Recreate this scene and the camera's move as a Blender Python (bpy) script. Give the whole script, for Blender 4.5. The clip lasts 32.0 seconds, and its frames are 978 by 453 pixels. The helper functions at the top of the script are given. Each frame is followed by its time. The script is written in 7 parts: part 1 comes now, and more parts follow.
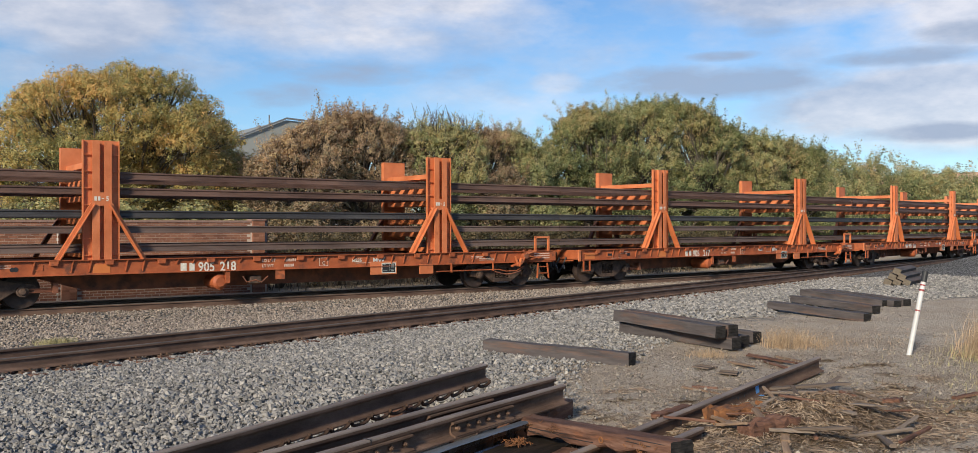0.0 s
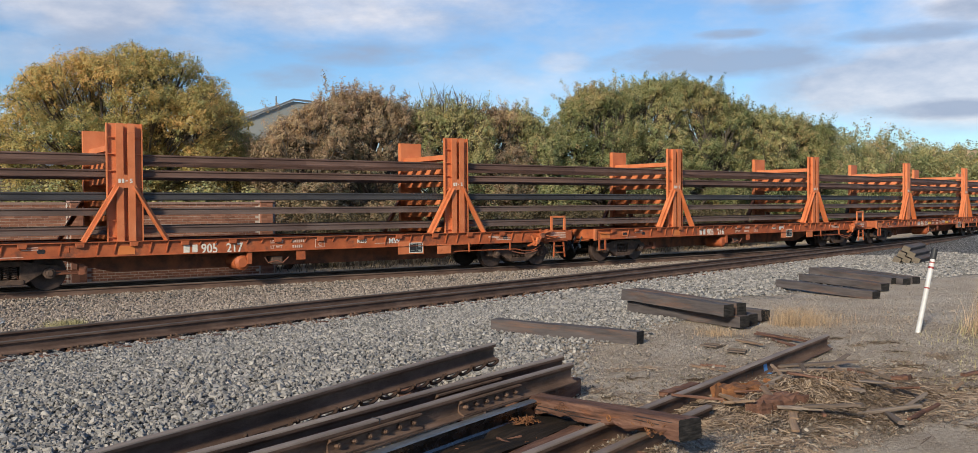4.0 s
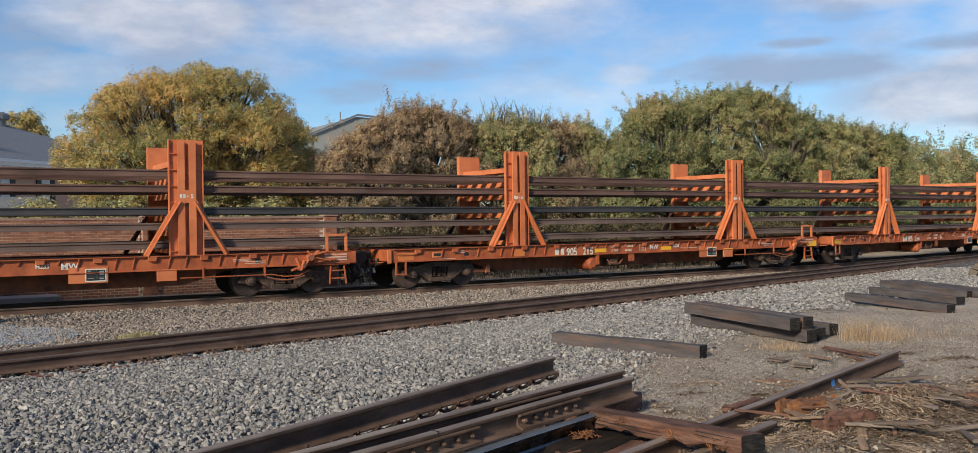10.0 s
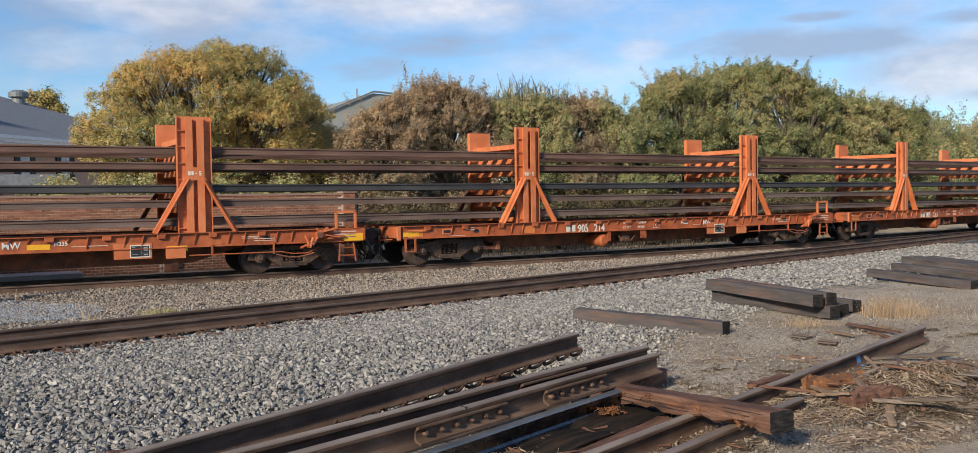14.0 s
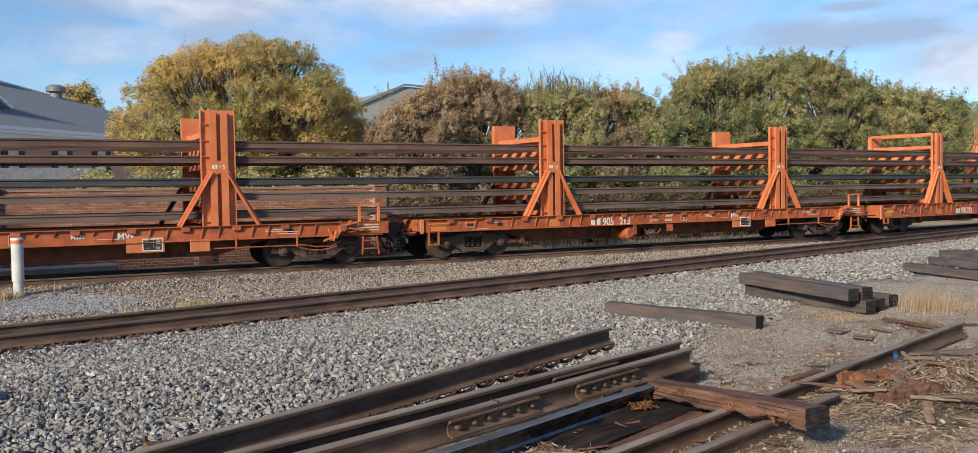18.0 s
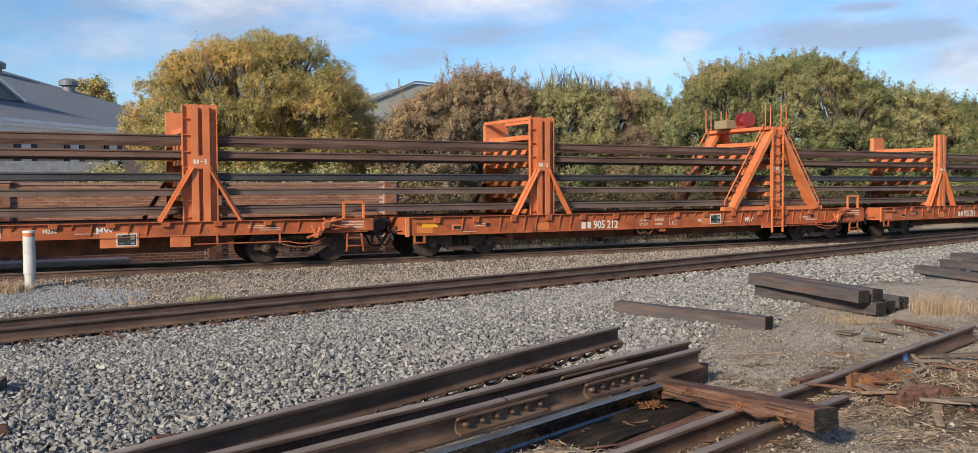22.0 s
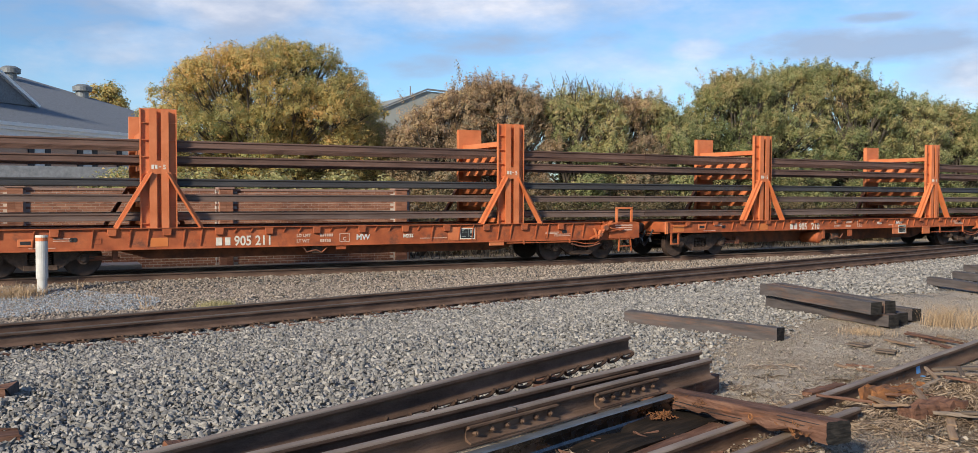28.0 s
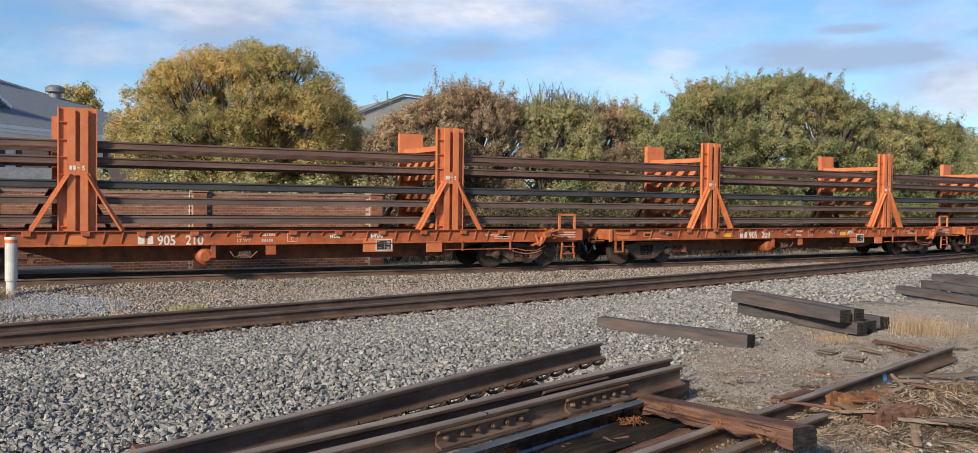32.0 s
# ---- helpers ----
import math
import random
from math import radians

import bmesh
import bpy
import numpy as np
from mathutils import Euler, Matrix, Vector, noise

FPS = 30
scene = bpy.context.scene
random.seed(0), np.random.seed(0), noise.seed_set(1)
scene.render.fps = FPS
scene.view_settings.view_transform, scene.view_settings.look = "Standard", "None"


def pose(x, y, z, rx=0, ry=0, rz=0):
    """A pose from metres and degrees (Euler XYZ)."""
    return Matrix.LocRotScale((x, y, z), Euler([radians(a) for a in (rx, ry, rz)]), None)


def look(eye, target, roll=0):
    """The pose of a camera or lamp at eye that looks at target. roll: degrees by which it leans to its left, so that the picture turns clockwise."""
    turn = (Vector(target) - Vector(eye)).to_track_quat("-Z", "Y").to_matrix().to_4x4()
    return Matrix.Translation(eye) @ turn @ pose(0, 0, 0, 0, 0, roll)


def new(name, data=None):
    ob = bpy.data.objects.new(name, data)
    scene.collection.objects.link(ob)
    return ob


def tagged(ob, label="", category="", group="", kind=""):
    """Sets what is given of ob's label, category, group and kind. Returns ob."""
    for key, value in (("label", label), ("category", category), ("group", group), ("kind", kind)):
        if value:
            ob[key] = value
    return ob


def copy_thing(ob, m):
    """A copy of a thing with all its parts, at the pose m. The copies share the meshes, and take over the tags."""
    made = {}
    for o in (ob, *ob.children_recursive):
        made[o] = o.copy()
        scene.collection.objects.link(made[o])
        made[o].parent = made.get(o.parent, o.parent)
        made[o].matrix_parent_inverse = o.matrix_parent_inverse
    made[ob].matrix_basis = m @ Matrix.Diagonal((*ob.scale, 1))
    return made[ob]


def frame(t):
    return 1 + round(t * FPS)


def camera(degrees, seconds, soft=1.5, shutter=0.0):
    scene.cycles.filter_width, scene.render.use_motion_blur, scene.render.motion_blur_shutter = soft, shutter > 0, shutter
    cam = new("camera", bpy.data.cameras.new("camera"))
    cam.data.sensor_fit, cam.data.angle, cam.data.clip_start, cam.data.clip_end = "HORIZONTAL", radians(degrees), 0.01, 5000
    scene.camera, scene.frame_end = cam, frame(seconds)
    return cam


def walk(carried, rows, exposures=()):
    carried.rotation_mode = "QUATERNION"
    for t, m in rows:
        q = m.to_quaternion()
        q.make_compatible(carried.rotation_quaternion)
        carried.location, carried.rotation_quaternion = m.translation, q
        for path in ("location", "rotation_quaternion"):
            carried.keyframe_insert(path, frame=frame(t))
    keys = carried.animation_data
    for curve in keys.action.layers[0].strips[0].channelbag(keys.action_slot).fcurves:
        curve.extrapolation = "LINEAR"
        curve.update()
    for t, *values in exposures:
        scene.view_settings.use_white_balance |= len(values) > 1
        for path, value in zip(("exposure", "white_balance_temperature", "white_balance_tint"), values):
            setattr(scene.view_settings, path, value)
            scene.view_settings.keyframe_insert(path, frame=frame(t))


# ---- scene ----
from itertools import product

cam = camera(55.8, 32.0, soft=0.35)


def view(t, x, y, z, yaw, pitch, roll):
    return t, pose(x, y, z, 90 + pitch, -roll, yaw)


walk(cam, [view(*row) for row in (
(0, 0.019, -0.034, 1.884, -35.96, 0.07, -0.08), (0.5, 0.030, -0.032, 1.882, -35.89, -0.21, -0.10),
(1, 0.034, -0.032, 1.880, -35.80, -0.28, -0.14), (1.5, 0.030, -0.035, 1.878, -35.73, -0.40, -0.20),
(2, 0.024, -0.039, 1.881, -35.66, -0.48, -0.24), (2.5, 0.020, -0.038, 1.877, -35.62, -0.47, -0.32),
(3, 0.028, -0.029, 1.876, -35.57, -0.61, -0.35), (3.5, 0.030, -0.030, 1.876, -35.53, -0.96, -0.39),
(5.5, 0.032, -0.026, 1.871, -35.32, -1.33, -0.55), (6, 0.030, -0.025, 1.877, -35.16, -1.26, -0.58),
(6.5, 0.029, -0.026, 1.877, -35.17, -1.26, -0.58), (7, 0.018, -0.034, 1.876, -35.32, -1.24, -0.79),
(7.5, 0.005, -0.033, 1.879, -35.09, -1.17, -0.80), (8, -0.002, -0.025, 1.876, -35.04, -1.15, -0.87),
(8.5, -0.022, -0.008, 1.877, -35.00, -0.53, -0.98), (9, -0.017, 0.004, 1.875, -34.70, -0.38, -0.93),
(9.5, 0.030, -0.033, 1.871, -32.55, -0.34, -0.91), (10, 0.062, -0.046, 1.872, -31.60, -0.30, -0.70),
(10.5, 0.041, -0.023, 1.877, -31.58, -0.25, -0.68), (11, 0.014, -0.006, 1.878, -31.51, -0.18, -0.71),
(11.5, 0.016, -0.017, 1.884, -32.52, -0.13, -0.74), (12, 0.023, -0.022, 1.881, -32.91, -0.08, -0.74),
(12.5, 0.021, -0.018, 1.873, -33.22, -0.20, -0.77), (13, 0.021, -0.011, 1.873, -33.02, -0.60, -0.73),
(13.5, 0.008, 0.008, 1.874, -31.50, -1.51, -0.79), (14, -0.003, 0.010, 1.872, -30.63, -1.74, -0.81),
(14.5, -0.009, 0.009, 1.877, -29.99, -1.95, -0.79), (16.5, -0.014, 0.016, 1.882, -28.94, -1.92, -0.79),
(17, -0.008, 0.021, 1.884, -28.91, -2.04, -0.81), (17.5, -0.008, 0.020, 1.882, -28.83, -2.10, -0.82),
(18, -0.009, 0.023, 1.882, -28.74, -2.17, -0.86), (18.5, -0.010, 0.024, 1.881, -28.62, -2.27, -0.89),
(19, -0.008, 0.030, 1.880, -28.51, -2.32, -0.93), (19.5, -0.007, 0.032, 1.881, -28.36, -2.38, -0.82),
(20, -0.005, 0.031, 1.877, -28.24, -2.44, -0.75), (20.5, -0.007, 0.038, 1.878, -28.29, -2.51, -0.64),
(21, -0.008, 0.033, 1.878, -28.22, -2.50, -0.50), (21.5, -0.011, 0.024, 1.880, -28.18, -2.37, -0.35),
(22, -0.015, 0.022, 1.881, -28.14, -2.30, -0.27), (22.5, -0.019, 0.020, 1.882, -27.93, -2.25, -0.27),
(23, -0.024, 0.016, 1.883, -27.98, -2.16, -0.21), (23.5, -0.022, 0.017, 1.889, -27.92, -1.98, -0.25),
(24, -0.031, 0.023, 1.885, -27.84, -1.94, -0.22), (24.5, -0.036, 0.027, 1.881, -27.70, -1.98, -0.23),
(25, -0.035, 0.025, 1.889, -27.73, -1.91, -0.29), (25.5, -0.029, 0.024, 1.889, -27.70, -1.92, -0.30),
(27.5, -0.024, 0.030, 1.887, -27.52, -1.81, 0.05), (28, -0.025, 0.029, 1.886, -27.50, -1.81, 0.15),
(28.5, -0.024, 0.029, 1.885, -27.46, -1.76, 0.29), (29, -0.016, 0.031, 1.884, -27.53, -1.78, 0.35),
(29.5, -0.016, 0.028, 1.886, -27.51, -1.87, 0.63), (30, -0.021, 0.007, 1.886, -27.69, -1.48, 0.60),
(30.5, -0.011, -0.001, 1.885, -28.58, -1.49, 0.62), (31, -0.011, 0.000, 1.887, -28.65, -1.51, 0.65),
(31.5, -0.009, -0.006, 1.889, -28.96, -1.50, 0.64), (32, -0.014, -0.011, 1.884, -28.96, -1.43, 0.68),
)], exposures=((0.0, -0.05), (12.8, -0.14), (14.0, 0.04), (17.0, 0.12), (32.0, 0.12)))

# ---- world, sun ----
SUN_EL, SUN_AZ = 24.0, 209.0   # degrees; azimuth counted from +X towards +Y
world = bpy.data.worlds.new("world")
scene.world = world
world.use_nodes = True
wn, wl = world.node_tree.nodes, world.node_tree.links
wn.clear()
w_out = wn.new("ShaderNodeOutputWorld")
w_bg = wn.new("ShaderNodeBackground")
w_sky = wn.new("ShaderNodeTexSky")
w_sky.sky_type = 'NISHITA'
w_sky.sun_disc = False
w_sky.sun_elevation = radians(SUN_EL)
w_sky.sun_rotation = radians(90.0 - SUN_AZ)
w_sky.air_density, w_sky.dust_density, w_sky.ozone_density = 1.0, 0.15, 3.0
w_bg.inputs["Strength"].default_value = 0.115
w_co = wn.new("ShaderNodeTexCoord")
w_map = wn.new("ShaderNodeMapping")
w_map.inputs["Scale"].default_value = (1.0, 1.0, 2.4)
w_map.inputs["Location"].default_value = (0.35, 0.2, 0.1)
wl.new(w_co.outputs["Generated"], w_map.inputs["Vector"])


def w_noise(scale, detail, rough, vec=None):
    n = wn.new("ShaderNodeTexNoise")
    n.inputs["Scale"].default_value, n.inputs["Detail"].default_value, n.inputs["Roughness"].default_value = scale, detail, rough
    wl.new(vec or w_map.outputs["Vector"], n.inputs["Vector"])
    return n


def w_ramp(src, stops):
    r = wn.new("ShaderNodeValToRGB")
    while len(r.color_ramp.elements) < len(stops):
        r.color_ramp.elements.new(0.5)
    for e, (p, c) in zip(r.color_ramp.elements, stops):
        e.position, e.color = p, (*c, 1)
    wl.new(src, r.inputs["Fac"])
    return r


# the sky by azimuth and elevation
w_sep = wn.new("ShaderNodeSeparateXYZ")
wl.new(w_co.outputs["Generated"], w_sep.inputs["Vector"])


def w_math(op, a, b=None, c=None):
    n = wn.new("ShaderNodeMath")
    n.operation = op
    for k, v in enumerate((a, b, c)):
        if isinstance(v, (int, float)):
            n.inputs[k].default_value = v
        elif v is not None:
            wl.new(v, n.inputs[k])
    return n.outputs["Value"]


w_az, w_el = w_math('ARCTAN2', w_sep.outputs["X"], w_sep.outputs["Y"]), w_math('ARCSINE', w_sep.outputs["Z"])


def w_lobes(lobes):
    """Soft cloud banks of (azimuth, elevation, half width, half height, weight)."""
    total = None
    for az, el, a, b, weight in lobes:
        u, v = w_math('MULTIPLY_ADD', w_az, 1 / a, -az / a), w_math('MULTIPLY_ADD', w_el, 1 / b, -el / b)
        r = w_math('SQRT', w_math('ADD', w_math('MULTIPLY', u, u), w_math('MULTIPLY', v, v)))
        m = wn.new("ShaderNodeMapRange")
        m.interpolation_type = 'SMOOTHSTEP'
        for key, val in (("From Min", 0.25), ("From Max", 1.25), ("To Min", weight), ("To Max", 0.0)):
            m.inputs[key].default_value = val
        wl.new(r, m.inputs["Value"])
        total = m.outputs["Result"] if total is None else w_math('MAXIMUM', total, m.outputs["Result"])
    return total


def w_over(fac, a, b):
    n = wn.new("ShaderNodeMix")
    n.data_type = 'RGBA'
    wl.new(fac, n.inputs["Factor"])
    wl.new(a, n.inputs["A"])
    if isinstance(b, tuple):
        n.inputs["B"].default_value = (*b, 1)
    else:
        wl.new(b, n.inputs["B"])
    return n.outputs["Result"]


w_gain = wn.new("ShaderNodeMix")
w_gain.data_type, w_gain.blend_type = 'RGBA', 'MULTIPLY'
w_gain.inputs["Factor"].default_value = 1.0
w_gain.inputs["B"].default_value = (0.81, 0.985, 1.16, 1)
wl.new(w_sky.outputs["Color"], w_gain.inputs["A"])
soft = w_noise(5.5, 8, 0.6).outputs["Fac"]
fine = w_noise(13.0, 6, 0.6).outputs["Fac"]
# pale banks: a broad one overhead, a low one along the track, small puffs; loose cover elsewhere
banks = w_lobes(((0.50, 0.225, 0.26, 0.075, 0.62), (0.20, 0.215, 0.16, 0.06, 0.6), (1.12, 0.12, 0.26, 0.055, 0.78), (0.70, 0.155, 0.05, 0.02, 0.42), (0.12, 0.15, 0.10, 0.035, 0.45), (0.95, 0.235, 0.25, 0.04, 0.62), (1.12, 0.2, 0.14, 0.05, 0.6)))
cover = w_math('MULTIPLY_ADD', w_noise(2.3, 7, 0.56).outputs["Fac"], 0.55, 0.0)
pale = w_math('ADD', w_math('MAXIMUM', banks, w_math('SUBTRACT', cover, 0.05)), w_math('MULTIPLY_ADD', soft, 1.1, -0.55))
pale_fac = w_ramp(pale, ((0.2, (0, 0, 0)), (0.62, (0.82, 0.82, 0.82))))
tone = w_ramp(w_math('MULTIPLY_ADD', fine, 0.45, w_math('MULTIPLY', w_noise(4.2, 6, 0.6).outputs["Fac"], 0.6)), ((0.42, (4.2, 4.7, 5.9)), (0.53, (5.9, 6.1, 6.9)), (0.64, (7.9, 7.7, 8.0))))
w_a = w_over(pale_fac.outputs["Color"], w_gain.outputs["Result"], tone.outputs["Color"])
# grey-blue streaks with ragged edges
streaks = w_lobes(((0.86, 0.152, 0.15, 0.022, 0.62), (0.875, 0.178, 0.045, 0.008, 0.6), (1.05, 0.168, 0.09, 0.013, 0.6), (1.10, 0.185, 0.06, 0.018, 0.5), (0.92, 0.205, 0.05, 0.016, 0.4), (1.08, 0.092, 0.12, 0.012, 0.5), (0.41, 0.140, 0.06, 0.02, 0.42), (0.50, 0.165, 0.22, 0.018, 0.36), (0.24, 0.165, 0.12, 0.02, 0.32), (0.05, 0.18, 0.12, 0.05, 0.36)))
w_map2 = wn.new("ShaderNodeMapping")
w_map2.inputs["Scale"].default_value = (1.0, 1.0, 3.2)
wl.new(w_co.outputs["Generated"], w_map2.inputs["Vector"])
rag = w_noise(11.0, 7, 0.6, w_map2.outputs["Vector"]).outputs["Fac"]
dark_fac = w_ramp(w_math('ADD', streaks, w_math('MULTIPLY_ADD', rag, 0.9, -0.45)), ((0.2, (0, 0, 0)), (0.56, (0.8, 0.8, 0.8))))
wl.new(w_over(dark_fac.outputs["Color"], w_a, (3.1, 3.9, 5.4)), w_bg.inputs["Color"])
wl.new(w_bg.outputs["Background"], w_out.inputs["Surface"])

sun = new("sun", bpy.data.lights.new("sun", 'SUN'))
sun.data.energy, sun.data.angle, sun.data.color = 5.4, radians(7), (1.0, 0.895, 0.72)
sun_way = Vector((math.cos(radians(SUN_AZ)) * math.cos(radians(SUN_EL)), math.sin(radians(SUN_AZ)) * math.cos(radians(SUN_EL)), math.sin(radians(SUN_EL))))
sun.matrix_world = look(sun_way * 60, (0, 0, 0))

# ---- materials ----


def material(name, stops, scale=6.0, rough=0.8, metal=0.0, bump=0.25, bump_scale=40.0, per="", stain=None, stain_scale=1.2, stain_at=0.55, spec=0.5, stretch=(1, 1, 1)):
    """A surface whose colour runs through stops by noise (and by object or island), with stains at a larger scale and fine relief."""
    m = bpy.data.materials.new(name)
    m.use_nodes = True
    n, l = m.node_tree.nodes, m.node_tree.links
    b = n["Principled BSDF"]
    b.inputs["Metallic"].default_value = metal
    b.inputs["Specular IOR Level"].default_value = spec
    co = n.new("ShaderNodeTexCoord")
    mp = n.new("ShaderNodeMapping")
    mp.inputs["Scale"].default_value = stretch
    info = n.new("ShaderNodeObjectInfo")
    l.new(co.outputs["Object"], mp.inputs["Vector"])
    off = n.new("ShaderNodeVectorMath")
    off.operation = 'MULTIPLY_ADD'
    l.new(info.outputs["Random"], off.inputs[0])
    off.inputs[1].default_value = (37, 23, 11)
    l.new(mp.outputs["Vector"], off.inputs[2])
    tex = n.new("ShaderNodeTexNoise")
    tex.inputs["Scale"].default_value, tex.inputs["Detail"].default_value, tex.inputs["Roughness"].default_value = scale, 6, 0.62
    l.new(off.outputs["Vector"], tex.inputs["Vector"])
    fac = tex.outputs["Fac"]
    if per:
        src = info.outputs["Random"] if per == "object" else n.new("ShaderNodeNewGeometry").outputs["Random Per Island"]
        mx = n.new("ShaderNodeMix")
        mx.data_type = 'FLOAT'
        mx.inputs["Factor"].default_value = 0.62
        l.new(fac, mx.inputs[2])
        l.new(src, mx.inputs[3])
        fac = mx.outputs[0]
    rp = n.new("ShaderNodeValToRGB")
    lo, hi = (0.3, 0.7) if not per else (0.1, 0.9)
    while len(rp.color_ramp.elements) < len(stops):
        rp.color_ramp.elements.new(0.5)
    for i, (e, c) in enumerate(zip(rp.color_ramp.elements, stops)):
        e.position, e.color = lo + (hi - lo) * i / max(1, len(stops) - 1), (*c, 1)
    l.new(fac, rp.inputs["Fac"])
    colour = rp.outputs["Color"]
    if stain:
        st = n.new("ShaderNodeTexNoise")
        st.inputs["Scale"].default_value, st.inputs["Detail"].default_value, st.inputs["Roughness"].default_value = stain_scale, 8, 0.7
        l.new(off.outputs["Vector"], st.inputs["Vector"])
        sr = n.new("ShaderNodeMapRange")
        sr.inputs["From Min"].default_value, sr.inputs["From Max"].default_value = stain_at, stain_at + 0.16
        l.new(st.outputs["Fac"], sr.inputs["Value"])
        mc = n.new("ShaderNodeMix")
        mc.data_type = 'RGBA'
        mc.inputs["B"].default_value = (*stain, 1)
        l.new(sr.outputs["Result"], mc.inputs["Factor"])
        l.new(colour, mc.inputs["A"])
        colour = mc.outputs["Result"]
    l.new(colour, b.inputs["Base Color"])
    rr = n.new("ShaderNodeMapRange")
    rr.inputs["To Min"].default_value, rr.inputs["To Max"].default_value = max(0.05, rough - 0.12), min(1.0, rough + 0.12)
    l.new(tex.outputs["Fac"], rr.inputs["Value"])
    l.new(rr.outputs["Result"], b.inputs["Roughness"])
    if bump:
        t2 = n.new("ShaderNodeTexNoise")
        t2.inputs["Scale"].default_value, t2.inputs["Detail"].default_value = bump_scale, 5
        l.new(off.outputs["Vector"], t2.inputs["Vector"])
        bp = n.new("ShaderNodeBump")
        bp.inputs["Strength"].default_value, bp.inputs["Distance"].default_value = bump, 0.02
        l.new(t2.outputs["Fac"], bp.inputs["Height"])
        l.new(bp.outputs["Normal"], b.inputs["Normal"])
    return m


ORANGE = material("orange_paint", ((0.46, 0.125, 0.042), (0.56, 0.165, 0.06), (0.64, 0.21, 0.085)), 1.6, 0.55, bump=0.08, stain=(0.33, 0.085, 0.03), stain_scale=2.6, stain_at=0.6)
ORANGE_DIRTY = material("grimy_orange_paint", ((0.24, 0.056, 0.018), (0.37, 0.09, 0.028), (0.47, 0.127, 0.042)), 2.2, 0.65, bump=0.12, stain=(0.13, 0.05, 0.028), stain_scale=2.6, stain_at=0.53)
CLIP_RUST = material("orange_rust", ((0.02, 0.012, 0.008), (0.065, 0.032, 0.018)), 30.0, 0.9, bump=0.2)
FRESH = material("fresh_orange_paint", ((0.56, 0.165, 0.042), (0.63, 0.2, 0.055)), 3.0, 0.5, bump=0.05)
UNDER = material("grimy_underframe", ((0.1, 0.045, 0.03), (0.22, 0.08, 0.043), (0.33, 0.11, 0.05)), 3.0, 0.85, bump=0.2, stain=(0.035, 0.028, 0.025), stain_scale=1.1)
IRON = material("dirty_cast_iron", ((0.05, 0.033, 0.025), (0.095, 0.06, 0.044), (0.15, 0.094, 0.066)), 9.0, 0.8, 0.2, bump=0.3)
WHEEL = material("wheel_steel", ((0.045, 0.031, 0.026), (0.1, 0.064, 0.05)), 8.0, 0.65, 0.2, bump=0.1)
BLACK = material("black_rubber", ((0.012, 0.012, 0.013), (0.03, 0.03, 0.032)), 12.0, 0.6, bump=0.1)
PLACARD_GREY = material("grey_placard_print", ((0.2, 0.24, 0.22), (0.3, 0.34, 0.32)), 14.0, 0.6, bump=0)
WHITE = material("white_stencil_paint", ((0.56, 0.5, 0.42), (0.76, 0.71, 0.62)), 14.0, 0.6, bump=0.05)
STENCIL = material("faded_stencil_paint", ((0.5, 0.3, 0.2), (0.66, 0.5, 0.42)), 14.0, 0.65, bump=0.05)
POST_WHITE = material("weathered_white_plastic", ((0.44, 0.425, 0.4), (0.6, 0.585, 0.56)), 5.0, 0.5, bump=0.04, stain=(0.36, 0.31, 0.26), stain_scale=4.0, stain_at=0.62)
YELLOW = material("yellow_reflector", ((0.75, 0.36, 0.02), (0.85, 0.45, 0.03)), 14.0, 0.4, bump=0.02)
LOAD = material("brown_rail_steel", ((0.083, 0.046, 0.035), (0.137, 0.078, 0.059), (0.195, 0.115, 0.088)), 2.2, 0.62, 0.25, bump=0.08, bump_scale=60, stain=(0.06, 0.05, 0.048), stain_scale=0.7, stretch=(0.25, 1, 1))
LOAD_DARK = material("dark_rail_steel", ((0.035, 0.035, 0.038), (0.062, 0.058, 0.06), (0.09, 0.083, 0.08)), 2.2, 0.55, 0.3, bump=0.08, bump_scale=60, stretch=(0.25, 1, 1))
LOAD_GREY = material("grey_rail_steel", ((0.092, 0.06, 0.048), (0.145, 0.098, 0.08), (0.2, 0.142, 0.118)), 2.2, 0.6, 0.25, bump=0.08, bump_scale=60, stretch=(0.25, 1, 1))
RUST = material("rusty_rail_steel", ((0.07, 0.041, 0.028), (0.127, 0.077, 0.053), (0.2, 0.126, 0.09)), 5.0, 0.85, 0.0, bump=0.3, bump_scale=70, stain=(0.075, 0.055, 0.042), stain_scale=1.6, spec=0.2, stretch=(0.4, 1, 1))
TRACK_RUST = material("dark_track_rail_steel", ((0.078, 0.047, 0.035), (0.13, 0.081, 0.06), (0.2, 0.128, 0.095)), 5.0, 0.8, 0.0, bump=0.25, bump_scale=70, spec=0.2, stretch=(0.3, 1, 1))
TRACK_HEAD = material("dull_track_rail_head", ((0.07, 0.053, 0.043), (0.11, 0.086, 0.07), (0.16, 0.128, 0.106)), 5.0, 0.65, 0.0, bump=0.1, spec=0.35, stretch=(0.2, 1, 1))
RAIL_TOP = material("worn_rail_head", ((0.14, 0.102, 0.077), (0.22, 0.166, 0.13), (0.32, 0.255, 0.205)), 5.0, 0.6, 0.0, bump=0.15, spec=0.4, stretch=(0.2, 1, 1))
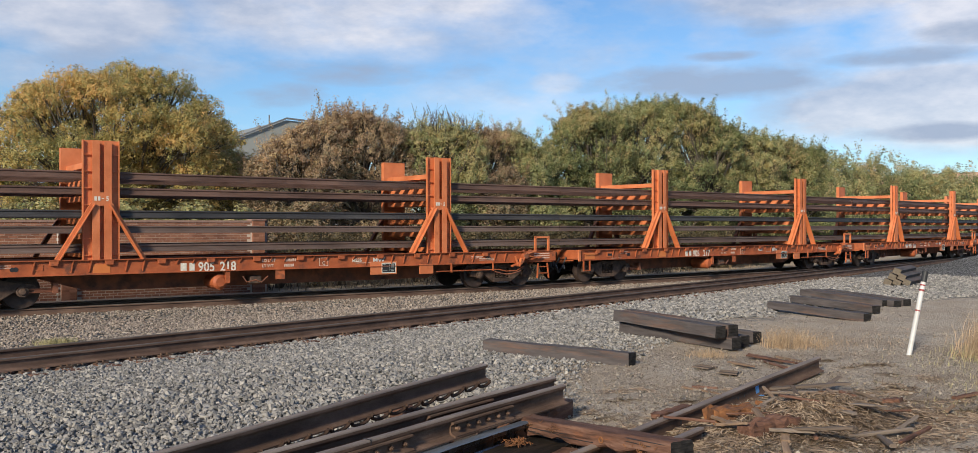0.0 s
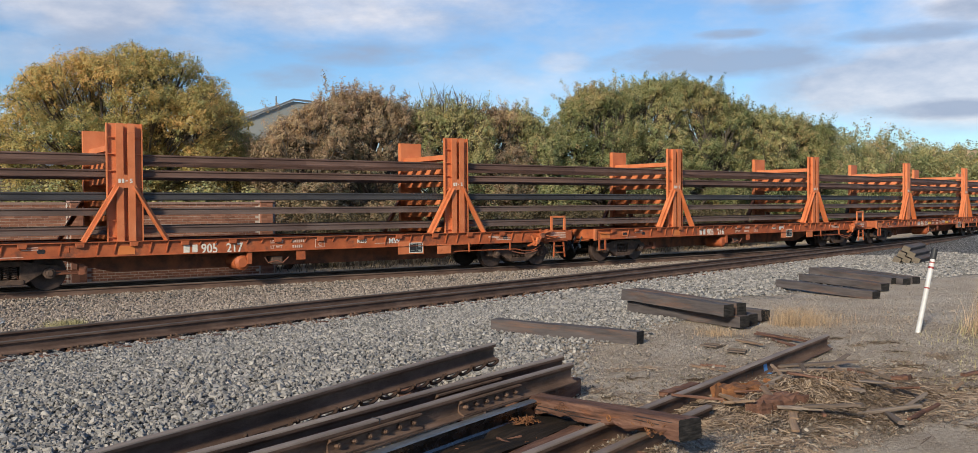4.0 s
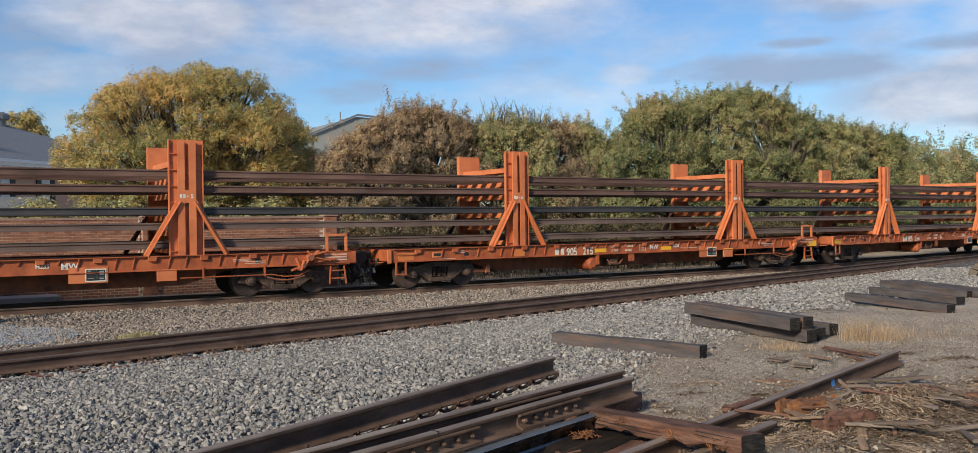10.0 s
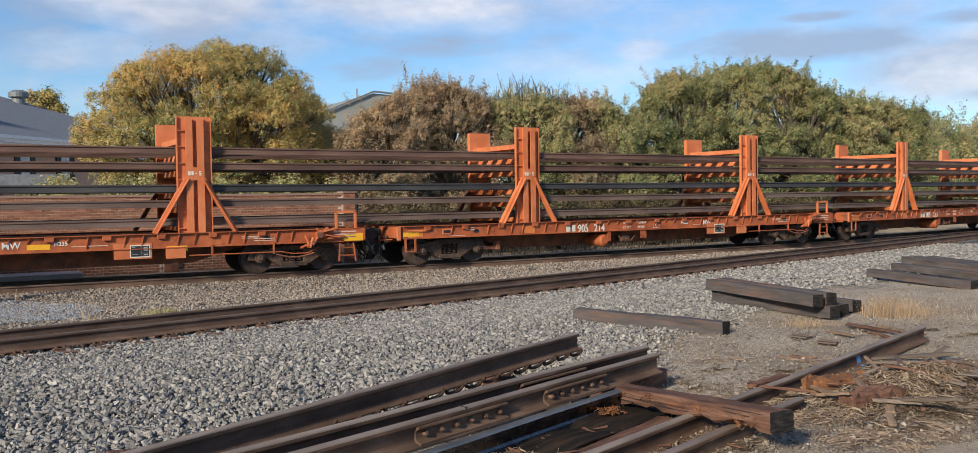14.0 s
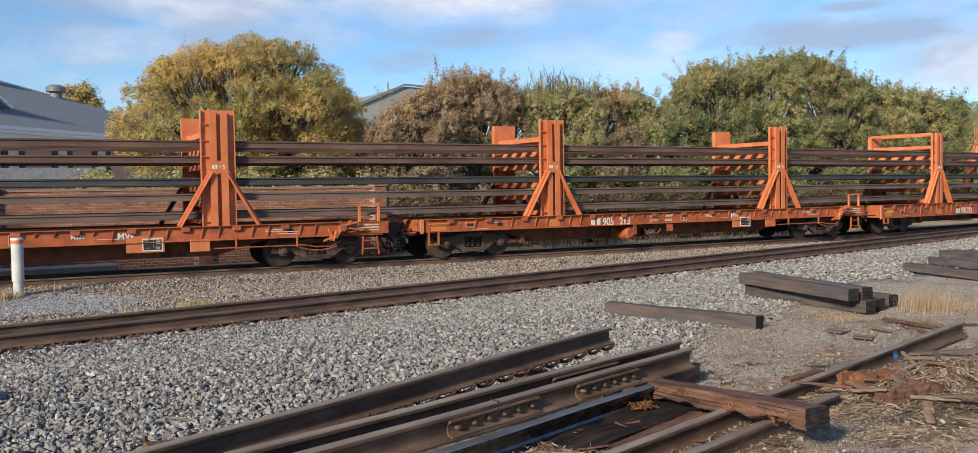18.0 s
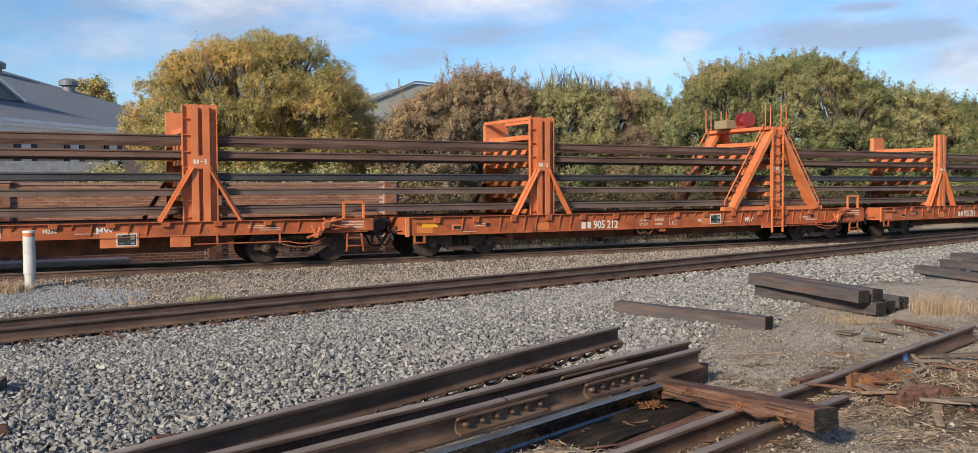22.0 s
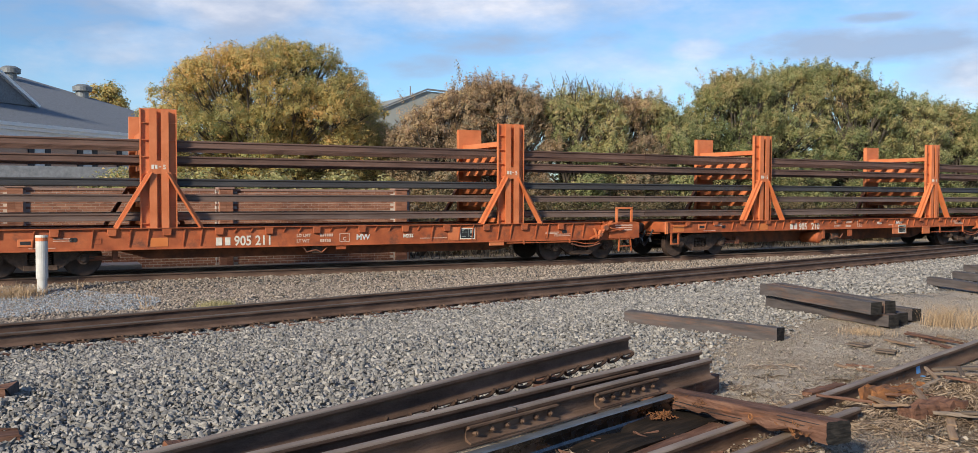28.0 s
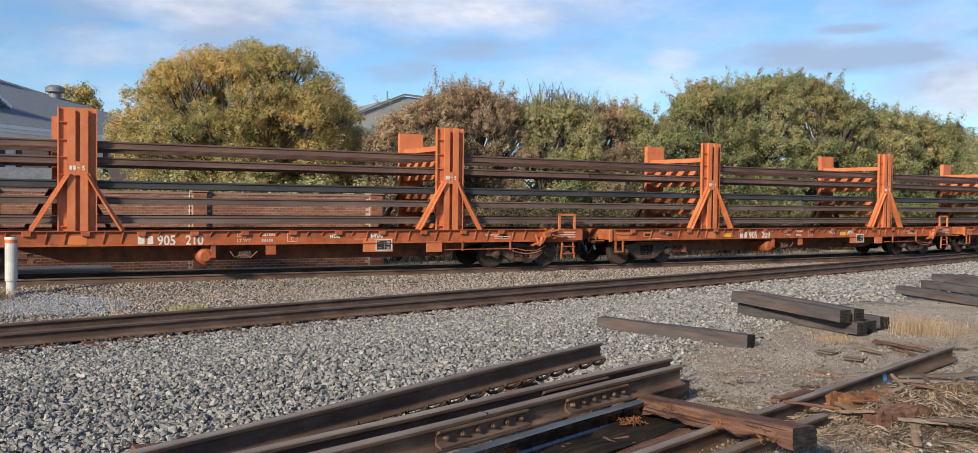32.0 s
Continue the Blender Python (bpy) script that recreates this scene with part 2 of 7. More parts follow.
PIPE = material("tarred_black_steel", ((0.06, 0.062, 0.066), (0.16, 0.165, 0.175)), 7.0, 0.27, 0.95, bump=0.12)
# head of the black rail: paler base colour paints in the sky's highlight
PIPE_TOP = material("highlight_toned_black_steel", ((0.12, 0.125, 0.13), (0.25, 0.26, 0.275)), 7.0, 0.5, 0.6, bump=0.1, stretch=(0.3, 1, 1))
TIE = material("creosoted_tie", ((0.052, 0.043, 0.042), (0.085, 0.072, 0.069), (0.125, 0.105, 0.099)), 7.0, 0.85, bump=0.45, bump_scale=22, spec=0.3, stain=(0.17, 0.088, 0.055), stain_scale=1.9, stain_at=0.54, stretch=(0.22, 1.6, 1.6))
TIE_OLD = material("old_brown_tie", ((0.05, 0.026, 0.019), (0.135, 0.067, 0.045), (0.22, 0.122, 0.084)), 8.0, 0.9, bump=1.0, bump_scale=20, stain=(0.27, 0.1, 0.04), stain_scale=7.0, stain_at=0.6, spec=0.25, stretch=(0.22, 1.6, 1.6))
# dark stained wood, blackened further to paint in the shadow under the rails
PIT_WOOD = material("shade_blackened_wood", ((0.01, 0.009, 0.008), (0.024, 0.018, 0.014), (0.055, 0.036, 0.025)), 8.0, 0.95, bump=0.8, bump_scale=20, spec=0.1, stretch=(0.22, 1.6, 1.6))
END_GRAIN = material("dark_end_grain", ((0.008, 0.008, 0.008), (0.022, 0.02, 0.019), (0.045, 0.04, 0.037)), 40.0, 0.9, bump=0.9, bump_scale=60, spec=0.15, stretch=(1, 0.25, 1))
TIE_END = material("cut_tie_end", ((0.09, 0.07, 0.05), (0.17, 0.135, 0.095)), 14.0, 0.85, bump=0.3)
PLANK = material("weathered_splinter", ((0.075, 0.052, 0.038), (0.145, 0.108, 0.082), (0.23, 0.18, 0.14)), 6.0, 0.92, bump=0.8, bump_scale=25, per="object", stretch=(0.2, 1.5, 1.5))
BOARD = material("weathered_tan_board", ((0.11, 0.068, 0.042), (0.21, 0.135, 0.085), (0.32, 0.22, 0.145)), 6.0, 0.92, bump=0.7, bump_scale=25, stretch=(0.2, 1.5, 1.5))
ROT = material("rotten_orange_wood", ((0.07, 0.032, 0.016), (0.19, 0.075, 0.026), (0.34, 0.145, 0.05)), 9.0, 0.92, bump=1.0, bump_scale=24, stain=(0.05, 0.028, 0.018), stain_scale=5.0, stretch=(0.3, 1, 1))
STRAW = material("dry_straw", ((0.19, 0.13, 0.078), (0.36, 0.245, 0.145), (0.54, 0.4, 0.255)), 4.0, 0.85, bump=0, per="island")
FIBRE = material("torn_wood_fibre", ((0.075, 0.05, 0.034), (0.18, 0.122, 0.08), (0.29, 0.21, 0.14), (0.42, 0.315, 0.215)), 4.0, 0.9, bump=0, per="island")
GREENGRASS = material("pale_green_grass", ((0.21, 0.19, 0.085), (0.33, 0.29, 0.14), (0.44, 0.38, 0.2)), 4.0, 0.85, bump=0, per="island")
STONE = material("ballast_stone", ((0.09, 0.084, 0.078), (0.148, 0.14, 0.13), (0.205, 0.192, 0.176), (0.258, 0.245, 0.228), (0.335, 0.305, 0.27), (0.44, 0.41, 0.365)), 8.0, 0.88, bump=0.35, bump_scale=60, per="island")
STONE_TAN = material("tan_ballast_stone", ((0.12, 0.097, 0.079), (0.215, 0.174, 0.141), (0.31, 0.253, 0.206), (0.45, 0.378, 0.308)), 8.0, 0.9, bump=0.3, bump_scale=60, per="island")
STONE_OILY = material("oil_stained_stone", ((0.04, 0.032, 0.026), (0.085, 0.066, 0.052), (0.15, 0.12, 0.097)), 8.0, 0.85, bump=0.3, bump_scale=60, per="island")
STONE_BLUE = material("fine_bluish_stone", ((0.16, 0.17, 0.185), (0.27, 0.29, 0.315), (0.42, 0.44, 0.47)), 8.0, 0.9, bump=0.3, bump_scale=60, per="island")
PEBBLE = material("tan_pebble", ((0.09, 0.07, 0.052), (0.2, 0.165, 0.125), (0.3, 0.25, 0.195), (0.38, 0.33, 0.27)), 8.0, 0.92, bump=0.3, per="island")
BRICK = material("red_brown_brick", ((0.19, 0.08, 0.05), (0.28, 0.125, 0.078), (0.36, 0.175, 0.115)), 9.0, 0.9, bump=0.4, per="island")
BRICK_ONE = material("red_brown_brick_single", ((0.19, 0.08, 0.05), (0.28, 0.125, 0.078), (0.36, 0.175, 0.115)), 9.0, 0.9, bump=0.4, per="object")
MORTAR = material("pale_mortar", ((0.5, 0.42, 0.36), (0.62, 0.54, 0.47)), 12.0, 0.95, bump=0.3)
COPING = material("stone_coping", ((0.25, 0.16, 0.13), (0.34, 0.22, 0.18)), 6.0, 0.9, bump=0.3)
CONCRETE = material("pale_concrete", ((0.36, 0.33, 0.3), (0.46, 0.43, 0.4)), 3.0, 0.9, bump=0.2, stain=(0.28, 0.25, 0.22))
SHINGLE = material("grey_shingle", ((0.12, 0.132, 0.15), (0.165, 0.178, 0.2), (0.21, 0.225, 0.25)), 7.0, 0.92, bump=0.4, bump_scale=14)
CREAM = material("cream_trim_paint", ((0.56, 0.55, 0.52), (0.68, 0.67, 0.64)), 3.0, 0.7, bump=0.1)
TRIM_WHITE = material("white_trim_paint", ((0.74, 0.75, 0.76), (0.84, 0.84, 0.84)), 3.0, 0.6, bump=0.05)
TAN_BRICK = material("far_tan_brick", ((0.4, 0.25, 0.18), (0.5, 0.33, 0.25), (0.58, 0.41, 0.32)), 18.0, 0.9, bump=0.3)
SHUTTER = material("dark_shutter_paint", ((0.015, 0.018, 0.028), (0.03, 0.034, 0.045)), 6.0, 0.6, bump=0.05)
METAL_WALL = material("grey_green_cladding", ((0.24, 0.25, 0.235), (0.29, 0.3, 0.28)), 0.8, 0.6, bump=0.15, bump_scale=3)
GALV = material("galvanised_vent", ((0.14, 0.15, 0.16), (0.22, 0.235, 0.25)), 5.0, 0.6, 0.3, bump=0.1)
BARK = material("tree_bark", ((0.05, 0.04, 0.032), (0.1, 0.08, 0.062), (0.16, 0.13, 0.1)), 8.0, 0.95, bump=0.8, bump_scale=18, stretch=(1, 1, 0.3))
RED = material("red_reel_paint", ((0.2, 0.02, 0.02), (0.3, 0.035, 0.032)), 5.0, 0.5, bump=0.1)
TANBOX = material("tan_box_paint", ((0.24, 0.17, 0.1), (0.33, 0.245, 0.15)), 5.0, 0.6, bump=0.1)
BLUE = material("blue_marking_paint", ((0.08, 0.26, 0.6), (0.14, 0.38, 0.72)), 14.0, 0.6, bump=0)
PALE_GLASS = material("pale_window_glass", ((0.5, 0.53, 0.56), (0.65, 0.68, 0.7)), 2.0, 0.15, bump=0)
GLASS = material("dark_window_glass", ((0.02, 0.025, 0.03), (0.04, 0.045, 0.05)), 2.0, 0.12, bump=0)


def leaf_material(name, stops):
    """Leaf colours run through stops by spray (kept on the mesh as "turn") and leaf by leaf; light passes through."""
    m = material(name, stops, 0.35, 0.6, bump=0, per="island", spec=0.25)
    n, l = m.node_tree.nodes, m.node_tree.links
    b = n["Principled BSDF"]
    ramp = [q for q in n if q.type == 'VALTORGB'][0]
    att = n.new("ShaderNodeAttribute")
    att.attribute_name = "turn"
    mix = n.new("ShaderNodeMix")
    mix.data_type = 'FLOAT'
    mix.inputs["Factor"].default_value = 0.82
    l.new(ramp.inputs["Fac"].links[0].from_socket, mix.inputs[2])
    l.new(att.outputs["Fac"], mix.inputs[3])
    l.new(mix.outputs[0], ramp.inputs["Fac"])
    tr = n.new("ShaderNodeBsdfTranslucent")
    mx = n.new("ShaderNodeMixShader")
    mx.inputs["Fac"].default_value = 0.48
    l.new(b.inputs["Base Color"].links[0].from_socket, tr.inputs["Color"])
    l.new(b.outputs["BSDF"], mx.inputs[1])
    l.new(tr.outputs["BSDF"], mx.inputs[2])
    l.new(mx.outputs["Shader"], n["Material Output"].inputs["Surface"])
    return m


LEAF_AUTUMN = leaf_material("turning_maple_leaves", ((0.22, 0.26, 0.12), (0.43, 0.385, 0.155), (0.64, 0.475, 0.185), (0.77, 0.47, 0.19)))
LEAF_GREEN = leaf_material("green_leaves", ((0.13, 0.17, 0.085), (0.27, 0.3, 0.135), (0.46, 0.42, 0.19), (0.64, 0.46, 0.24)))
LEAF_BROWN = leaf_material("brown_olive_leaves", ((0.2, 0.21, 0.125), (0.385, 0.305, 0.195), (0.55, 0.38, 0.25), (0.68, 0.53, 0.3)))
# dry brown brush, its colours lowered to stand in for the train's shade
LEAF_BRUSH = leaf_material("dry_shade_toned_brush_leaves", ((0.07, 0.075, 0.04), (0.13, 0.11, 0.065), (0.2, 0.155, 0.09), (0.3, 0.23, 0.13)))
LEAF_OLIVE = leaf_material("olive_leaves", ((0.17, 0.215, 0.105), (0.33, 0.36, 0.17), (0.52, 0.475, 0.23), (0.7, 0.53, 0.27)))

# ---- builders ----


def box(bm, x0, x1, y0, y1, z0, z1, mi=0):
    v = [bm.verts.new(p) for p in product((x0, x1), (y0, y1), (z0, z1))]
    for f in ((0, 1, 3, 2), (4, 6, 7, 5), (0, 4, 5, 1), (2, 3, 7, 6), (0, 2, 6, 4), (1, 5, 7, 3)):
        bm.faces.new([v[i] for i in f]).material_index = mi
    return v


def beam(bm, p0, p1, w, h, up=(0, 0, 1), mi=0):
    """A bar from p0 to p1, w wide and h high."""
    a, b = Vector(p0), Vector(p1)
    d = (b - a).normalized()
    s = d.cross(Vector(up))
    s = s.normalized() if s.length > 1e-4 else Vector((1, 0, 0))
    u = s.cross(d)
    v = [bm.verts.new(c + s * (i * w / 2) + u * (j * h / 2)) for c in (a, b) for i, j in ((-1, -1), (1, -1), (1, 1), (-1, 1))]
    for f in ((3, 2, 1, 0), (4, 5, 6, 7), (0, 1, 5, 4), (1, 2, 6, 5), (2, 3, 7, 6), (3, 0, 4, 7)):
        bm.faces.new([v[i] for i in f]).material_index = mi


def tube(bm, p0, p1, r0, r1=None, n=10, mi=0):
    a, b = Vector(p0), Vector(p1)
    r1 = r0 if r1 is None else r1
    d = (b - a).normalized()
    s = d.orthogonal().normalized()
    u = d.cross(s)
    rings = [[bm.verts.new(c + (s * math.cos(6.2832 * k / n) + u * math.sin(6.2832 * k / n)) * r) for k in range(n)] for c, r in ((a, r0), (b, r1))]
    for k in range(n):
        bm.faces.new((rings[0][k], rings[0][(k + 1) % n], rings[1][(k + 1) % n], rings[1][k])).material_index = mi
    bm.faces.new(rings[0][::-1]).material_index = mi
    bm.faces.new(rings[1]).material_index = mi


def pipe_run(bm, pts, r, n=8):
    """One bent round bar through the points."""
    pts = [Vector(p) for p in pts]
    rings, side = [], None
    for i, p in enumerate(pts):
        d = (pts[min(i + 1, len(pts) - 1)] - pts[max(i - 1, 0)]).normalized()
        side = d.orthogonal() if side is None else side - d * side.dot(d)
        side = side.normalized()
        u = d.cross(side)
        rings.append([bm.verts.new(p + (side * math.cos(6.2832 * k / n) + u * math.sin(6.2832 * k / n)) * r) for k in range(n)])
    for r0, r1 in zip(rings, rings[1:]):
        for k in range(n):
            bm.faces.new((r0[k], r0[(k + 1) % n], r1[(k + 1) % n], r1[k]))
    bm.faces.new(rings[0][::-1])
    bm.faces.new(rings[-1])


def sweep(bm, profile, stations, top=None):
    """A closed profile of (u, v) swept through stations of (centre, sideways); faces whose both ends lie above top take slot 1."""
    rings = [[bm.verts.new(Vector(c) + Vector(s) * u + Vector((0, 0, v))) for u, v in profile] for c, s in stations]
    n = len(profile)
    for r0, r1 in zip(rings, rings[1:]):
        for k in range(n):
            f = bm.faces.new((r0[k], r1[k], r1[(k + 1) % n], r0[(k + 1) % n]))
            if top is not None and profile[k][1] > top and profile[(k + 1) % n][1] > top:
                f.material_index = 1
    bm.faces.new(rings[0])
    bm.faces.new(rings[-1][::-1])


def prism(bm, outline, y0, y1):
    """An outline of (x, z) drawn out from y0 to y1."""
    a = [bm.verts.new((x, y0, z)) for x, z in outline]
    b = [bm.verts.new((x, y1, z)) for x, z in outline]
    n = len(outline)
    bm.faces.new(a)
    bm.faces.new(b[::-1])
    for k in range(n):
        bm.faces.new((a[k], b[k], b[(k + 1) % n], a[(k + 1) % n]))


def upright(bm, outline, z0, z1):
    """An outline of (x, y) drawn up from z0 to z1."""
    a = [bm.verts.new((x, y, z0)) for x, y in outline]
    b = [bm.verts.new((x, y, z1)) for x, y in outline]
    bm.faces.new(a)
    bm.faces.new(b[::-1])
    for k in range(len(outline)):
        q = (k + 1) % len(outline)
        bm.faces.new((a[k], a[q], b[q], b[k]))


def mesh_of(name, bm, mats, bevel=0.0, smooth=False):
    if bevel:
        bmesh.ops.bevel(bm, geom=bm.edges[:], offset=bevel, segments=1, affect='EDGES')
    bmesh.ops.recalc_face_normals(bm, faces=bm.faces[:])
    me = bpy.data.meshes.new(name)
    bm.to_mesh(me)
    bm.free()
    for m in (mats if isinstance(mats, (list, tuple)) else (mats,)):
        me.materials.append(m)
    if smooth:
        me.shade_smooth()
    return me


def part(name, bm, mats, parent=None, label="", at=None, bevel=0.0, smooth=False):
    """Links a bmesh (or a mesh that is shared) as one object under its thing."""
    me = mesh_of(name, bm, mats, bevel, smooth) if isinstance(bm, bmesh.types.BMesh) else bm
    ob = new(name, me)
    if parent:
        ob.parent = parent
    if at is not None:
        ob.matrix_basis = at if isinstance(at, Matrix) else Matrix.Translation(at)
    if label:
        tagged(ob, label)
    return ob


def numpy_mesh(name, verts, faces, mat):
    """A mesh from arrays; faces all have the same number of corners."""
    me = bpy.data.meshes.new(name)
    k = faces.shape[1]
    me.vertices.add(len(verts))
    me.vertices.foreach_set("co", verts.astype(np.float32).ravel())
    me.loops.add(faces.size)
    me.loops.foreach_set("vertex_index", faces.astype(np.int32).ravel())
    me.polygons.add(len(faces))
    me.polygons.foreach_set("loop_start", np.arange(0, faces.size, k, dtype=np.int32))
    me.polygons.foreach_set("loop_total", np.full(len(faces), k, dtype=np.int32))
    me.update(calc_edges=True)
    me.shade_flat()
    me.materials.append(mat)
    return me


def lettering(text, size, x, z, parent, mat=WHITE, y=-1.457, name="lettering", squeeze=1.0, bold=0.004):
    cu = bpy.data.curves.new("letters", 'FONT')
    cu.body, cu.size, cu.extrude, cu.resolution_u, cu.offset = text, size, 0.002, 3, bold
    tmp = bpy.data.objects.new("letters", cu)
    me = bpy.data.meshes.new_from_object(tmp)
    bpy.data.objects.remove(tmp)
    bpy.data.curves.remove(cu)
    me.materials.clear()
    me.materials.append(mat)
    ob = part(name, me, mat, parent, at=Matrix.Translation((x, y, z)) @ pose(0, 0, 0, 90, 0, 0) @ Matrix.Diagonal((squeeze, 1, 1, 1)))
    return ob


# ---- the plan: rail tops at z = 0; the train's track runs along X, then bends towards +Y ----
TRACK_Y, HEAD0, BEND_AT, BEND_R, HEAD1 = 24.707, -0.0088, 13.3, 171.7, radians(14.4)
CAR_PITCH, POST_AT = 19.316, 4.79
NEAR_SLOPE, NEAR_Y, NEAR_Z = 0.2475, 14.97, -0.0025
CANT = 0.0364   # the near track leans in its curve: its outer rail stands higher


def train_path(s):
    """The centre of the train's track at s metres along it, and its heading."""
    if s < BEND_AT:
        return Vector((s * math.cos(HEAD0), TRACK_Y + s * math.sin(HEAD0), 0)), HEAD0
    a = min((s - BEND_AT) / BEND_R, HEAD1 - HEAD0)
    e = max(0.0, s - BEND_AT - (HEAD1 - HEAD0) * BEND_R)
    h = HEAD0 + a
    return Vector((BEND_AT * math.cos(HEAD0) + BEND_R * (math.sin(h) - math.sin(HEAD0)) + e * math.cos(h),
                   TRACK_Y + BEND_AT * math.sin(HEAD0) + BEND_R * (math.cos(HEAD0) - math.cos(h)) + e * math.sin(h), 0)), h


def near_y(x):
    """The middle of the second track."""
    return NEAR_Y + NEAR_SLOPE * x + 0.001 * np.maximum(np.asarray(x, float) - 30.0, 0.0) ** 2 * (np.asarray(x) < 58) + (0.784 + 0.0093 * (np.asarray(x, float) - 58)) * (np.asarray(x) >= 58)


BALLAST_EDGE = ((-40, -16), (0, 4.6), (2.5, 6.0), (5.8, 8.0), (9, 10.4), (12, 11.2), (20, 13.0), (24, 12.0), (30, 10.0), (40, 8.0), (120, -5.0))


def ballast_edge(x):
    return np.interp(x, [p[0] for p in BALLAST_EDGE], [p[1] for p in BALLAST_EDGE])


def train_y(x):
    """The middle of the train's track by x, near enough for the ground."""
    x = np.asarray(x, float)
    d = np.clip(x - BEND_AT, 0, None)
    bend = np.where(d < 43.5, d * d / (2 * BEND_R), 5.51 + (d - 43.5) * 0.257)
    return TRACK_Y - 0.0088 * np.minimum(x, BEND_AT) - 0.004 * d + bend


def ground_height(x, y):
    """Dirt at the height of the rail tops, falling to the ballast beds of the two tracks."""
    x, y = np.asarray(x, float), np.asarray(y, float)
    q = (near_y(x) - y) * 0.97
    edge = np.clip((y - ballast_edge(x)) / 3.5, 0, 1)
    dirt = 0.04 + 0.02 * np.sin(x * 1.3 + 2 * np.sin(y * 0.7)) * np.cos(y * 1.1)
    bed = -0.25 + 0.035 * np.clip(1.9 - (y - near_y(x)), 0, 1)
    mix = np.clip((q - 1.7) / 3.6, 0, 1)
    mix = np.maximum(mix * mix * (3 - 2 * mix), 1 - edge) * np.where(q > 0.9, 1, 0)
    z = bed + (dirt - bed) * mix - 0.02 * (np.abs(q) < 1.0)
    between = np.clip((y - near_y(x) - 1.6) / 1.5, 0, 1) * np.clip((train_y(x) - 1.7 - y) / 1.2, 0, 1)
    z = z - 0.05 * between + 0.02 * np.sin(x * 2.1) * np.sin(y * 1.7) * between
    d = train_y(x) - y
    z = z + 0.07 * np.clip((d - 0.7) / 0.12, 0, 1) * np.clip((2.2 - d) / 1.2, 0, 1)
    z = np.where(y > train_y(x) + 1.4, -0.22, z)
    mound = 0.9 * np.exp(-((x - 46) / 7.0) ** 2 - ((y - 19.5) / 3.2) ** 2)
    heap = 0.17 * np.exp(-((x - 7.55) / 0.95) ** 2 - ((y - 5.05) / 0.42) ** 2)
    return z + mound + heap


